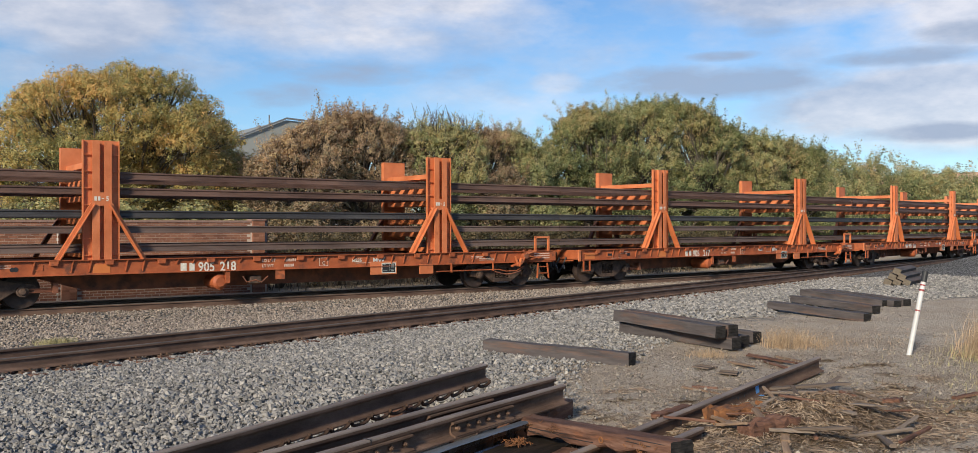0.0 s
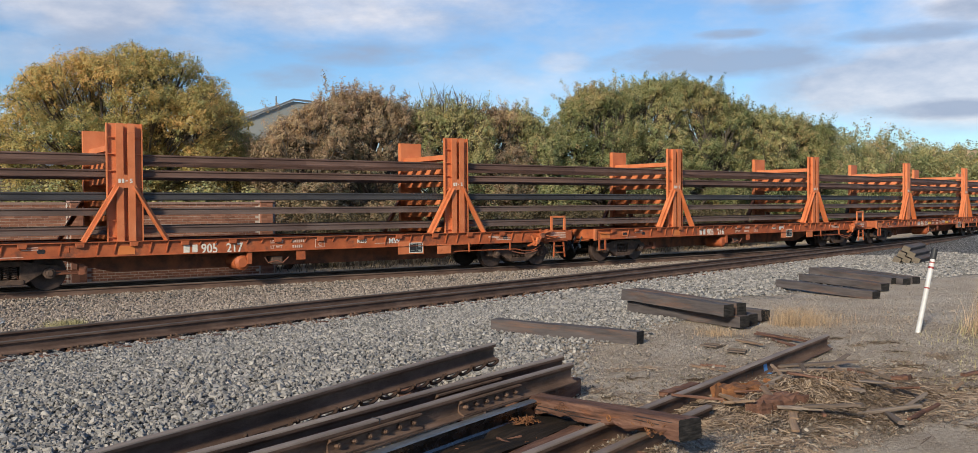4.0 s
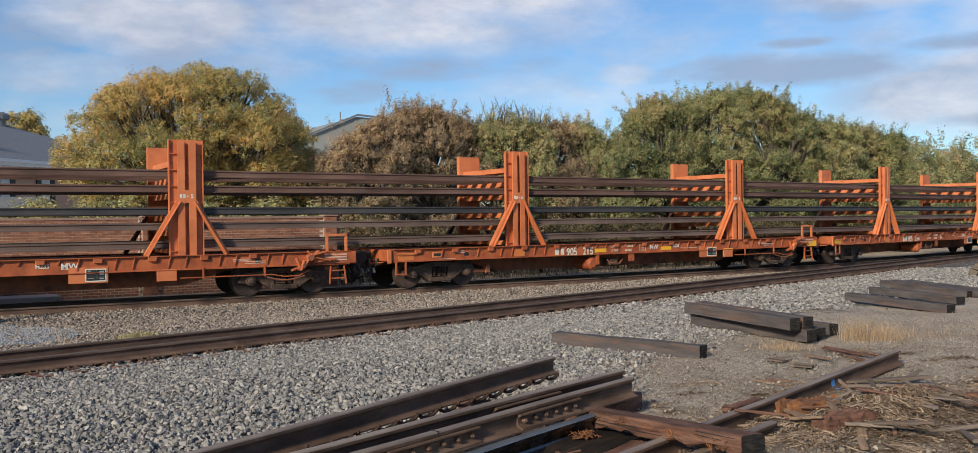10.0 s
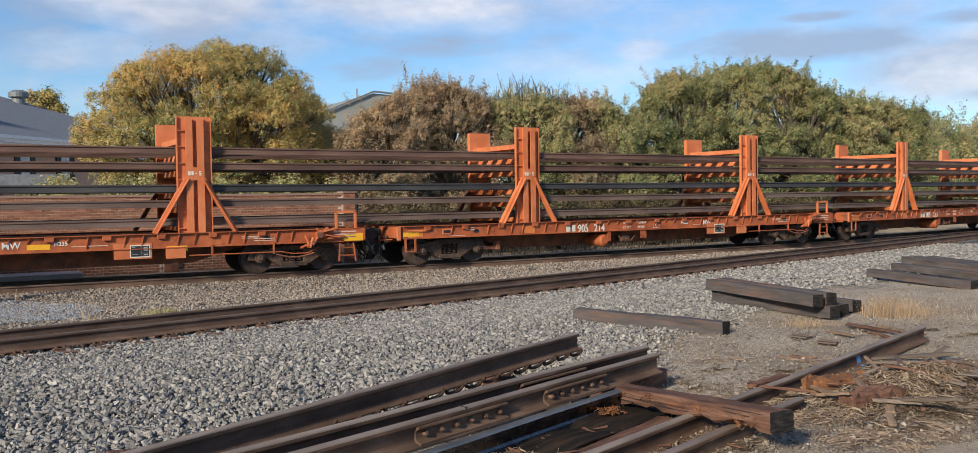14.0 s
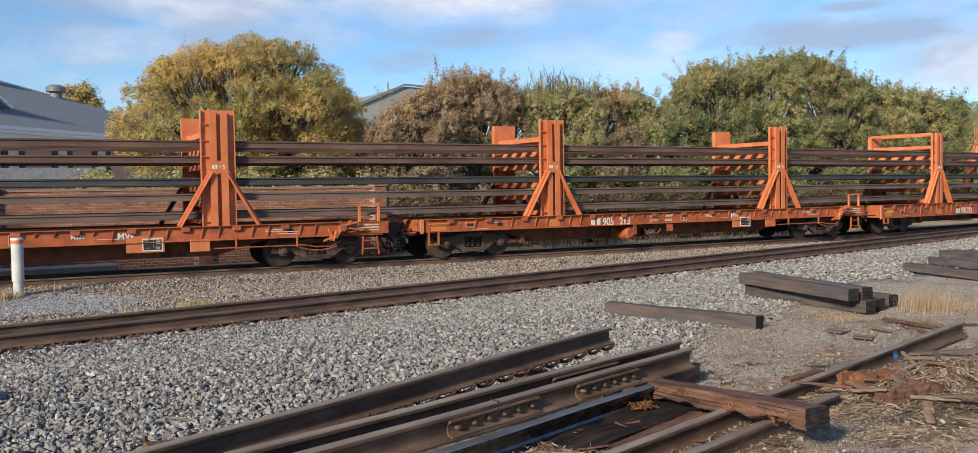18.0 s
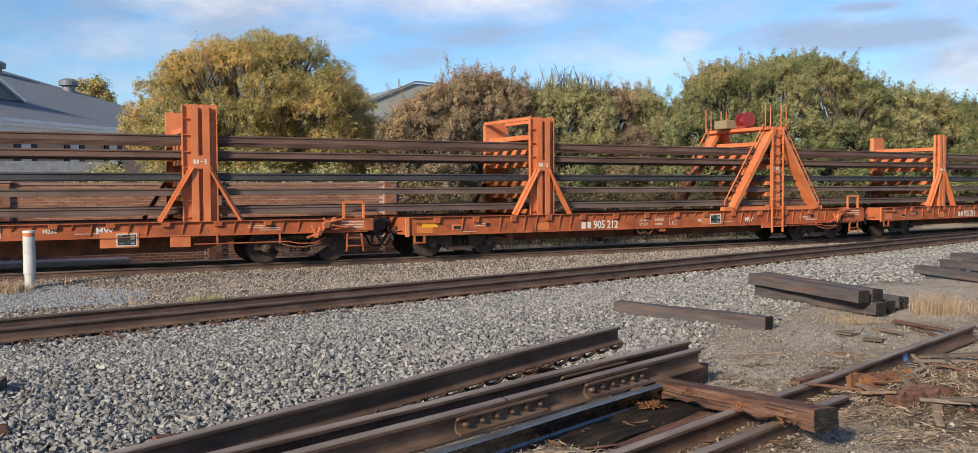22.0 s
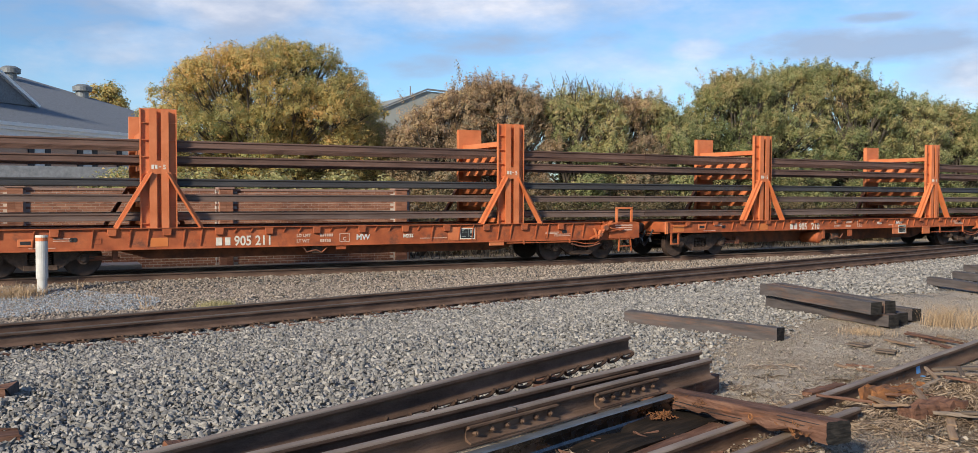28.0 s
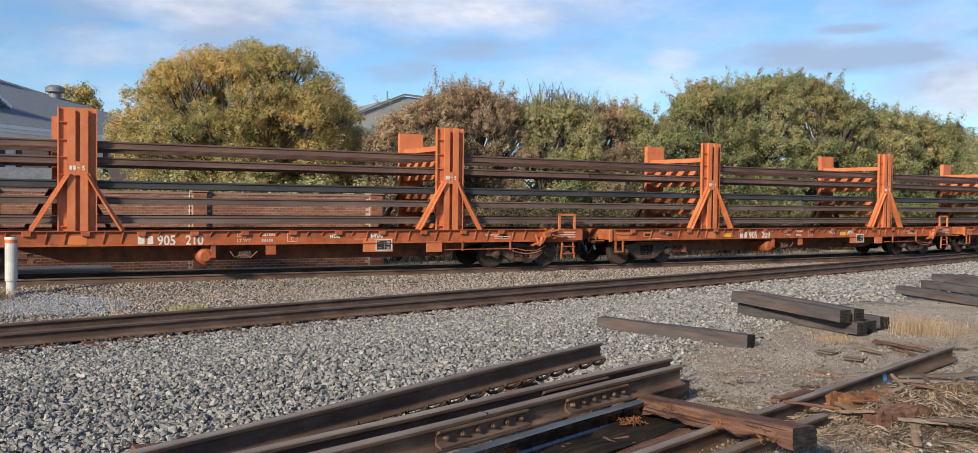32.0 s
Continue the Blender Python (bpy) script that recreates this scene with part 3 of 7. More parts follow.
def build_ground():
    xs = np.concatenate([np.linspace(-900, -30, 20), np.linspace(-25, -4, 22), np.linspace(-3, 24, 136), np.linspace(24.5, 70, 92), np.linspace(75, 1200, 28)])
    ys = np.concatenate([np.linspace(-900, -20, 18), np.linspace(-16, 3, 20), np.linspace(3.2, 34, 155), np.linspace(36, 70, 18), np.linspace(80, 1500, 24)])
    gx, gy = np.meshgrid(xs, ys)
    gz = ground_height(gx, gy)
    nx, ny = len(xs), len(ys)
    idx = np.arange(nx * ny).reshape(ny, nx)
    faces = np.stack([idx[:-1, :-1], idx[:-1, 1:], idx[1:, 1:], idx[1:, :-1]], -1).reshape(-1, 4)
    m = bpy.data.materials.new("ballast_and_dirt")
    m.use_nodes = True
    n, l = m.node_tree.nodes, m.node_tree.links
    b = n["Principled BSDF"]
    b.inputs["Specular IOR Level"].default_value = 0.2
    co = n.new("ShaderNodeTexCoord").outputs["Object"]

    def noise_node(scale, detail=6, rough=0.6):
        t = n.new("ShaderNodeTexNoise")
        t.inputs["Scale"].default_value, t.inputs["Detail"].default_value, t.inputs["Roughness"].default_value = scale, detail, rough
        l.new(co, t.inputs["Vector"])
        return t.outputs["Fac"]

    def ramp(src, stops):
        r = n.new("ShaderNodeValToRGB")
        while len(r.color_ramp.elements) < len(stops):
            r.color_ramp.elements.new(0.5)
        for e, (p, c) in zip(r.color_ramp.elements, stops):
            e.position, e.color = p, (*c, 1)
        l.new(src, r.inputs["Fac"])
        return r.outputs["Color"]

    def mix(fac, a, c):
        x = n.new("ShaderNodeMix")
        x.data_type = 'RGBA'
        l.new(fac, x.inputs["Factor"])
        l.new(a, x.inputs["A"])
        l.new(c, x.inputs["B"])
        return x.outputs["Result"]

    vor = n.new("ShaderNodeTexVoronoi")
    vor.inputs["Scale"].default_value = 15.0
    l.new(co, vor.inputs["Vector"])
    stone = ramp(vor.outputs["Color"], ((0.1, (0.14, 0.135, 0.125)), (0.5, (0.27, 0.255, 0.235)), (0.9, (0.44, 0.42, 0.39))))
    gap = n.new("ShaderNodeMapRange")
    gap.inputs["From Min"].default_value, gap.inputs["From Max"].default_value = 0.3, 0.62
    l.new(vor.outputs["Distance"], gap.inputs["Value"])
    grit = ramp(noise_node(45, 4), ((0.35, (0.03, 0.028, 0.026)), (0.65, (0.085, 0.08, 0.072))))
    ballast = mix(gap.outputs["Result"], stone, grit)
    dirt_a = ramp(noise_node(0.8, 8, 0.65), ((0.32, (0.31, 0.245, 0.18)), (0.5, (0.49, 0.41, 0.32)), (0.68, (0.63, 0.555, 0.46))))
    dirt_b = ramp(noise_node(26, 8, 0.75), ((0.3, (0.12, 0.085, 0.06)), (0.52, (0.38, 0.3, 0.225)), (0.72, (0.6, 0.52, 0.42))))
    mid = n.new("ShaderNodeMix")
    mid.data_type = 'RGBA'
    mid.inputs["Factor"].default_value = 0.5
    l.new(dirt_a, mid.inputs["A"])
    l.new(dirt_b, mid.inputs["B"])
    att = n.new("ShaderNodeAttribute")
    att.attribute_name = "ballast"
    wob = n.new("ShaderNodeMath")
    wob.operation = 'MULTIPLY_ADD'
    l.new(noise_node(1.6, 8, 0.7), wob.inputs[0])
    wob.inputs[1].default_value = 1.5
    l.new(att.outputs["Fac"], wob.inputs[2])
    sel = n.new("ShaderNodeMapRange")
    sel.inputs["From Min"].default_value, sel.inputs["From Max"].default_value = 1.15, 1.4
    l.new(wob.outputs["Value"], sel.inputs["Value"])
    l.new(mix(sel.outputs["Result"], mid.outputs["Result"], ballast), b.inputs["Base Color"])
    b.inputs["Roughness"].default_value = 0.95
    hgt = n.new("ShaderNodeMix")
    hgt.data_type = 'FLOAT'
    l.new(sel.outputs["Result"], hgt.inputs["Factor"])
    l.new(noise_node(22, 10, 0.75), hgt.inputs[2])
    inv = n.new("ShaderNodeMath")
    inv.operation = 'SUBTRACT'
    inv.inputs[0].default_value = 1.0
    l.new(vor.outputs["Distance"], inv.inputs[1])
    l.new(inv.outputs["Value"], hgt.inputs[3])
    bp = n.new("ShaderNodeBump")
    bp.inputs["Strength"].default_value, bp.inputs["Distance"].default_value = 0.9, 0.05
    l.new(hgt.outputs[0], bp.inputs["Height"])
    l.new(bp.outputs["Normal"], b.inputs["Normal"])
    me = numpy_mesh("ground", np.stack([gx, gy, gz], -1).reshape(-1, 3), faces, m)
    amount = np.clip((gy - ballast_edge(gx)) / 1.6, -1, 1) * 0.5 + 0.5
    amount = np.where(gy > train_y(gx) + 2.0, 0.0, amount)
    a = me.attributes.new("ballast", 'FLOAT', 'POINT')
    a.data.foreach_set("value", amount.astype(np.float32).ravel())
    me.shade_smooth()
    tagged(new("ground", me), "grey crushed-stone ballast running into tan dirt with straw litter", "ground", kind="structure")


build_ground()


def rail_profile(h=0.18, scale=1.0):
    """Half outline of a flat-bottom rail with a rounded head, mirrored; the foot stands at v = 0."""
    half = ((0.075, 0.0), (0.075, 0.012), (0.03, 0.026), (0.014, 0.036), (0.009, 0.052), (0.009, h - 0.06), (0.014, h - 0.048), (0.034, h - 0.04), (0.0365, h - 0.034), (0.0365, h - 0.014), (0.0335, h - 0.006), (0.026, h - 0.0015), (0.01, h))
    return [(u * scale, v * scale) for u, v in half] + [(-u * scale, v * scale) for u, v in reversed(half)]


def stations_along(points, off):
    """Stations on a line of plan points, shifted sideways by off."""
    out = []
    for i, p in enumerate(points):
        a, b = points[max(0, i - 1)], points[min(len(points) - 1, i + 1)]
        d = (Vector(b) - Vector(a)).normalized()
        side = Vector((d.y, -d.x, 0))
        out.append((Vector(p) + side * off, side))
    return out


def build_track(name, label, points, top, cant=0.0, h=0.18):
    track = tagged(new(name), label, "railway track")
    for off in (0.755, -0.755):
        bm = bmesh.new()
        sweep(bm, rail_profile(h), stations_along([(x, y, top - h + off * cant) for x, y in points], off), h - 0.015)
        part("rail", bm, (TRACK_RUST, TRACK_HEAD), track)
    bm = bmesh.new()
    box(bm, -0.11, 0.11, -1.3, 1.3, -0.18, 0.0)
    tie_mesh = mesh_of("tie", bm, TIE_OLD, 0.008)
    bm = bmesh.new()
    box(bm, -0.1, 0.1, -0.17, 0.17, 0, 0.018)
    for sx, sy in product((-0.05, 0.05), (-0.1, 0.1)):
        tube(bm, (sx, sy, 0.01), (sx, sy, 0.05), 0.016, 0.02, 6)
    plate_mesh = mesh_of("tie_plate", bm, RUST)
    return track, tie_mesh, plate_mesh


near_pts = [(x, float(near_y(x))) for x in np.concatenate([np.linspace(-70, 28, 8), np.linspace(31, 58, 10)])]
near_track, near_tie, plate_mesh = build_track("near_track", "rusty railway track bedded in grey ballast", near_pts, NEAR_Z, CANT, 0.19)
for k in range(92):
    x = -2.0 + 0.53 * k
    ang = math.degrees(math.atan(NEAR_SLOPE)) + random.uniform(-1, 1)
    m = pose(x, float(near_y(x)), NEAR_Z - 0.225, -math.degrees(math.atan(CANT)), 0, ang)
    part("tie", near_tie, None, near_track, at=m)
    for off in (-0.755, 0.755):
        part("tie_plate", plate_mesh, None, near_track, at=m @ pose(0, off, 0.005))

train_pts = [tuple(train_path(s)[0])[:2] for s in np.concatenate([[-90, 0, 12], np.linspace(13.3, 58, 24), [75, 120, 260]])]
train_track, train_tie, plate_mesh2 = build_track("train_track", "railway track carrying the work train", train_pts, 0.0)
for k in range(95):
    p, h = train_path(-2.0 + 0.53 * k)
    m = pose(p.x, p.y, -0.205, 0, 0, math.degrees(h) + random.uniform(-1, 1))
    part("tie", train_tie, None, train_track, at=m)
    part("tie_plate", plate_mesh2, None, train_track, at=m @ pose(0, -0.755, 0.005))

# ---- the work train ----


def wheelset_mesh():
    bm = bmesh.new()
    tube(bm, (0, -1.05, 0), (0, 1.05, 0), 0.075, n=10)
    for s in (-1, 1):
        tube(bm, (0, s * 0.70, 0), (0, s * 0.835, 0), 0.419, 0.412, 32)
        tube(bm, (0, s * 0.672, 0), (0, s * 0.70, 0), 0.445, 0.445, 32)
        tube(bm, (0, s * 0.835, 0), (0, s * 0.842, 0), 0.405, 0.33, 32)
        tube(bm, (0, s * 0.835, 0), (0, s * 0.87, 0), 0.13, 0.11, 14)
        for k in range(4):
            a = k * 1.5708
            tube(bm, (0.22 * math.cos(a), s * 0.842, 0.22 * math.sin(a)), (0.22 * math.cos(a), s * 0.846, 0.22 * math.sin(a)), 0.035, n=8)
    return mesh_of("wheelset", bm, WHEEL)


def side_frame_mesh():
    """A cast truck side frame: arched top, dropped middle and two bearing ends."""
    bm = bmesh.new()
    prism(bm, [(-1.2, 0.36), (-1.2, 0.5), (-1.12, 0.6), (-0.7, 0.62), (-0.35, 0.72), (-0.27, 0.6), (-0.27, 0.3), (-0.36, 0.17), (-0.72, 0.42), (-1.0, 0.34)], -0.08, 0.08)
    prism(bm, [(1.2, 0.36), (1.0, 0.34), (0.72, 0.42), (0.36, 0.17), (0.27, 0.3), (0.27, 0.6), (0.35, 0.72), (0.7, 0.62), (1.12, 0.6), (1.2, 0.5)], -0.08, 0.08)
    box(bm, -0.36, 0.36, -0.08, 0.08, 0.6, 0.72)
    box(bm, -0.36, 0.36, -0.1, 0.1, 0.165, 0.29)
    for s in (-0.9, 0.9):
        tube(bm, (s, -0.16, 0.42), (s, 0.05, 0.42), 0.135, n=14)
        tube(bm, (s, -0.2, 0.42), (s, -0.16, 0.42), 0.07, 0.1, 10)
    return mesh_of("side_frame", bm, IRON, 0.012)


def spring_mesh():
    bm = bmesh.new()
    pipe_run(bm, [(0.062 * math.cos(a), 0.062 * math.sin(a), 0.3 + 0.3 * a / 37.7) for a in np.linspace(0, 37.7, 49)], 0.017, 5)
    return mesh_of("spring", bm, IRON)


def bolster_mesh():
    bm = bmesh.new()
    box(bm, -0.22, 0.22, -0.92, 0.92, 0.5, 0.74)
    tube(bm, (0, 0, 0.7), (0, 0, 0.86), 0.2, n=14)
    box(bm, -0.5, 0.5, -0.06, 0.06, 0.4, 0.48)
    return mesh_of("bolster", bm, IRON, 0.02)


WHEELSET, SIDE_FRAME, SPRING, BOLSTER = wheelset_mesh(), side_frame_mesh(), spring_mesh(), bolster_mesh()
TRUCK_AT, WHEEL_R = 7.35, 0.419


def build_truck(car, x):
    truck = part("truck", BOLSTER, None, car, "grimy cast-iron railway truck", at=(x, 0, 0))
    for wx in (-0.9, 0.9):
        part("wheelset", WHEELSET, None, truck, at=(wx, 0, WHEEL_R))
    for s in (-1, 1):
        part("side_frame", SIDE_FRAME, None, truck, at=(0, s * 1.0, 0) if s < 0 else pose(0, 1.0, 0, 0, 0, 180))
        for dx in (-0.17, 0.0, 0.17):
            part("spring", SPRING, None, truck, at=(dx, s * 1.0, 0))
    return truck


def near_post(car, x):
    """A rack post: wide back plate with edge lips, two upright channels, short ribs and a sign plate, and two raking braces."""
    z0, z1 = 1.135, 3.98
    bm = bmesh.new()
    upright(bm, [(-0.42, -0.06), (-0.395, -0.06), (-0.395, 0.0), (0.395, 0.0), (0.395, -0.06), (0.42, -0.06), (0.42, 0.03), (-0.42, 0.03)], z0, z1)
    post = part("rack_post", bm, ORANGE, car, "orange steel rack post", at=(x, -1.33, 0))
    for s in (-1, 1):
        bm = bmesh.new()
        c = s * 0.135
        box(bm, c - 0.085, c + 0.085, -0.14, -0.115, z0, z1 - 0.004)
        box(bm, c - 0.012, c + 0.012, -0.115, 0.0, z0, z1 - 0.006)
        part("channel", bm, ORANGE, post)
    rib = RIB
    for k in range(7):
        for s in (-1, 1):
            part("rib", rib, None, post, at=(s * 0.315, -0.03, 1.24 + k * 0.4))
    bm = bmesh.new()
    box(bm, -0.05, 0.05, -0.137, -0.118, 2.42, 2.74)
    part("tie_bar", bm, ORANGE, post)
    for s in (-1, 1):
        bm = bmesh.new()
        beam(bm, (s * 0.98, -0.06, z0), (s * 0.2, -0.06, 2.46), 0.1, 0.15, (0, 1, 0))
        beam(bm, (s * 0.98 - s * 0.035, -0.125, z0), (s * 0.2 - s * 0.035, -0.125, 2.46), 0.02, 0.17, (0, 1, 0))
        part("brace", bm, ORANGE, post)
    # the railway's initials are plain blocks; the figure is lettered
    bm = bmesh.new()
    for k, w in ((-0.175, 0.06), (-0.095, 0.055)):
        box(bm, k, k + w, -0.146, -0.1415, 2.54, 2.64)
    box(bm, -0.01, 0.04, -0.146, -0.1415, 2.58, 2.6)
    part("lettering", bm, WHITE, post)
    lettering("5", 0.145, 0.085, 2.54, post, y=-0.143)
    return post


bm = bmesh.new()
box(bm, -0.09, 0.09, -0.03, 0.03, -0.008, 0.008)
RIB = mesh_of("rib", bm, ORANGE)
bm = bmesh.new()
box(bm, -0.011, 0.011, -0.055, 0.0, -0.42, 0.0)
for v in bm.verts:
    if v.co.z < -0.2:
        v.co.x -= 0.05
    if v.co.z < -0.2 and v.co.y < -0.03:
        v.co.y += 0.03
SILL_RIB = mesh_of("sill_rib", bm, ORANGE_DIRTY)
bm = bmesh.new()
box(bm, -0.11, 0.11, -0.07, 0.0, -0.17, 0.0)
for v in bm.verts:
    if v.co.z < -0.1:
        v.co.x *= 0.8
POCKET = mesh_of("stake_pocket", bm, ORANGE_DIRTY, 0.012)


def far_post(car, x):
    bm = bmesh.new()
    upright(bm, [(-0.385, -0.02), (0.385, -0.02), (0.385, 0.14), (0.345, 0.14), (0.345, 0.02), (0.1, 0.02), (0.1, 0.16), (-0.1, 0.16), (-0.1, 0.02), (-0.345, 0.02), (-0.345, 0.14), (-0.385, 0.14)], 1.135, 3.98)
    post = part("rack_post", bm, ORANGE, car, "orange steel rack post", at=(x, 1.33, 0))
    for s in (-1, 1):
        bm = bmesh.new()
        beam(bm, (s * 0.98, 0.06, 1.135), (s * 0.2, 0.06, 2.46), 0.1, 0.15, (0, 1, 0))
        part("brace", bm, UNDER, post)
    return post


TIER_Z = (1.30, 1.76, 2.14, 2.69, 3.07)   # undersides of the five layers of rail
BARS = (1.25, 1.70, 2.08, 2.63, 3.01, 3.44)


def rack_bars(car, x, high=False):
    for k, z in enumerate(BARS):
        bm = bmesh.new()
        box(bm, -0.25, 0.33, -1.31, 1.31, -0.09, 0.05)
        part("rack_bar", bm, ORANGE, car, at=(x, 0, z))
    if high:
        for dx in (-0.38, 0.38):
            bm = bmesh.new()
            box(bm, dx - 0.05, dx + 0.05, -1.31, 1.31, 3.9, 4.0)
            part("top_frame_bar", bm, ORANGE, car, at=(x, 0, 0))


def ladder_frame(car, x):
    """The tall A-frame with a ladder, hand rails, a platform, a tool box and a hose reel on top."""
    bm = bmesh.new()
    box(bm, -2.35, 2.35, -1.45, -1.25, 1.135, 1.26)
    base = part("a_frame", bm, ORANGE, car, "orange A-frame with ladder and platform", at=(x, 0, 0))
    for side in (-1, 1):
        for s in (-1, 1):
            bm = bmesh.new()
            beam(bm, (s * 1.98, side * 1.34, 1.2), (s * 0.14, side * 1.34, 3.92), 0.14, 0.46, (0, 1, 0))
            part("leg", bm, ORANGE, base)
            bm = bmesh.new()
            pipe_run(bm, ((s * 2.25, side * 1.36, 1.3), (s * 2.27, side * 1.36, 1.42), (s * 0.5, side * 1.36, 4.05), (s * 0.38, side * 1.36, 4.05)), 0.022)
            for k in range(9):
                f = (k + 0.5) / 9
                tube(bm, (s * (2.27 - 1.77 * f), side * 1.36, 1.42 + 2.63 * f), (s * (2.12 - 1.77 * f), side * 1.36, 1.33 + 2.63 * f), 0.015, n=6)
            part("hand_rail", bm, ORANGE, base)
    bm = bmesh.new()
    box(bm, -0.23, 0.23, -1.45, -1.42, 1.14, 3.9)
    part("ladder_plate", bm, ORANGE, base)
    for s in (-0.25, 0.25):
        bm = bmesh.new()
        box(bm, s - 0.02, s + 0.02, -1.585, -1.525, 0.36, 3.96)
        part("ladder_stile", bm, ORANGE, base)
    for k in range(11):
        bm = bmesh.new()
        box(bm, -0.23, 0.23, -1.575, -1.535, 0.55 + k * 0.315, 0.58 + k * 0.315)
        part("rung", bm, ORANGE, base)
    bm = bmesh.new()
    box(bm, -0.42, 0.42, -1.5, 1.5, 3.88, 3.99)
    part("platform", bm, ORANGE, base)
    for s, side in product((-0.5, 0.5), (-1, 1)):
        bm = bmesh.new()
        top = 4.74
        pipe_run(bm, ((s, side * 1.45, 3.98), (s, side * 1.45, top), (s * 0.5, side * 1.45, top), (s * 0.5, side * 1.45, 3.98)), 0.02)
        part("guard_rail", bm, ORANGE, base)
    bm = bmesh.new()
    box(bm, -0.72, -0.12, 0.2, 0.8, 4.0, 4.3)
    part("tool_box", bm, TANBOX, base, "tan steel tool box", bevel=0.02)
    bm = bmesh.new()
    tube(bm, (0.0, -0.15, 4.3), (0.0, 0.12, 4.3), 0.13, n=20)
    for yy in (-0.2, 0.14):
        tube(bm, (0.0, yy, 4.3), (0.0, yy + 0.05, 4.3), 0.29, n=24)
    box(bm, -0.2, 0.2, -0.2, 0.2, 3.98, 4.1)
    part("hose_reel", bm, RED, base, "red hose reel")
    bm = bmesh.new()
    for k in (-0.12, -0.02):
        box(bm, k, k + 0.08, -1.458, -1.4525, 2.5, 2.6)
    part("lettering", bm, WHITE, base)
    lettering("5", 0.145, 0.1, 2.5, base, y=-1.4535)


# stencilled markings, car by car: shift of the number, gap in it, and where the weights, the framed letter, the class, the owner's mark and the placard stand
USUAL = (0.0, 0.06, -1.15, 0.13, 1.35, 2.4, 2.9)
MARKS = {"905218": (0.5, -0.03, -0.8, 0.84, 1.85, 2.5, 2.78), "905217": (0.0, 0.06, -1.15, 0.13, 1.4, 2.4, 3.07), "905216": (0.0, 0.08, -1.15, 0.13, 1.4, 1.93, 2.45),
         "905215": (0.0, 0.06, -1.18, 0.08, 1.59, 0.53, 3.23), "905214": (0.0, 0.06, -1.15, 0.13, 1.4, 2.4, 2.95), "905213": (0.0, 0.06, -1.1, 0.18, 1.28, 2.4, 2.84),
         "905212": (0.0, -0.09, -1.21, 0.0, 1.18, 3.27, 1.72), "905211": (-0.05, -0.07, -1.47, -0.33, 1.45, 0.12, 3.14), "905210": (-0.05, 0.06, -1.14, 0.13, 1.26, 2.4, 2.55)}


DEEP = ("905211", "905212")   # cars with the deeper side sill


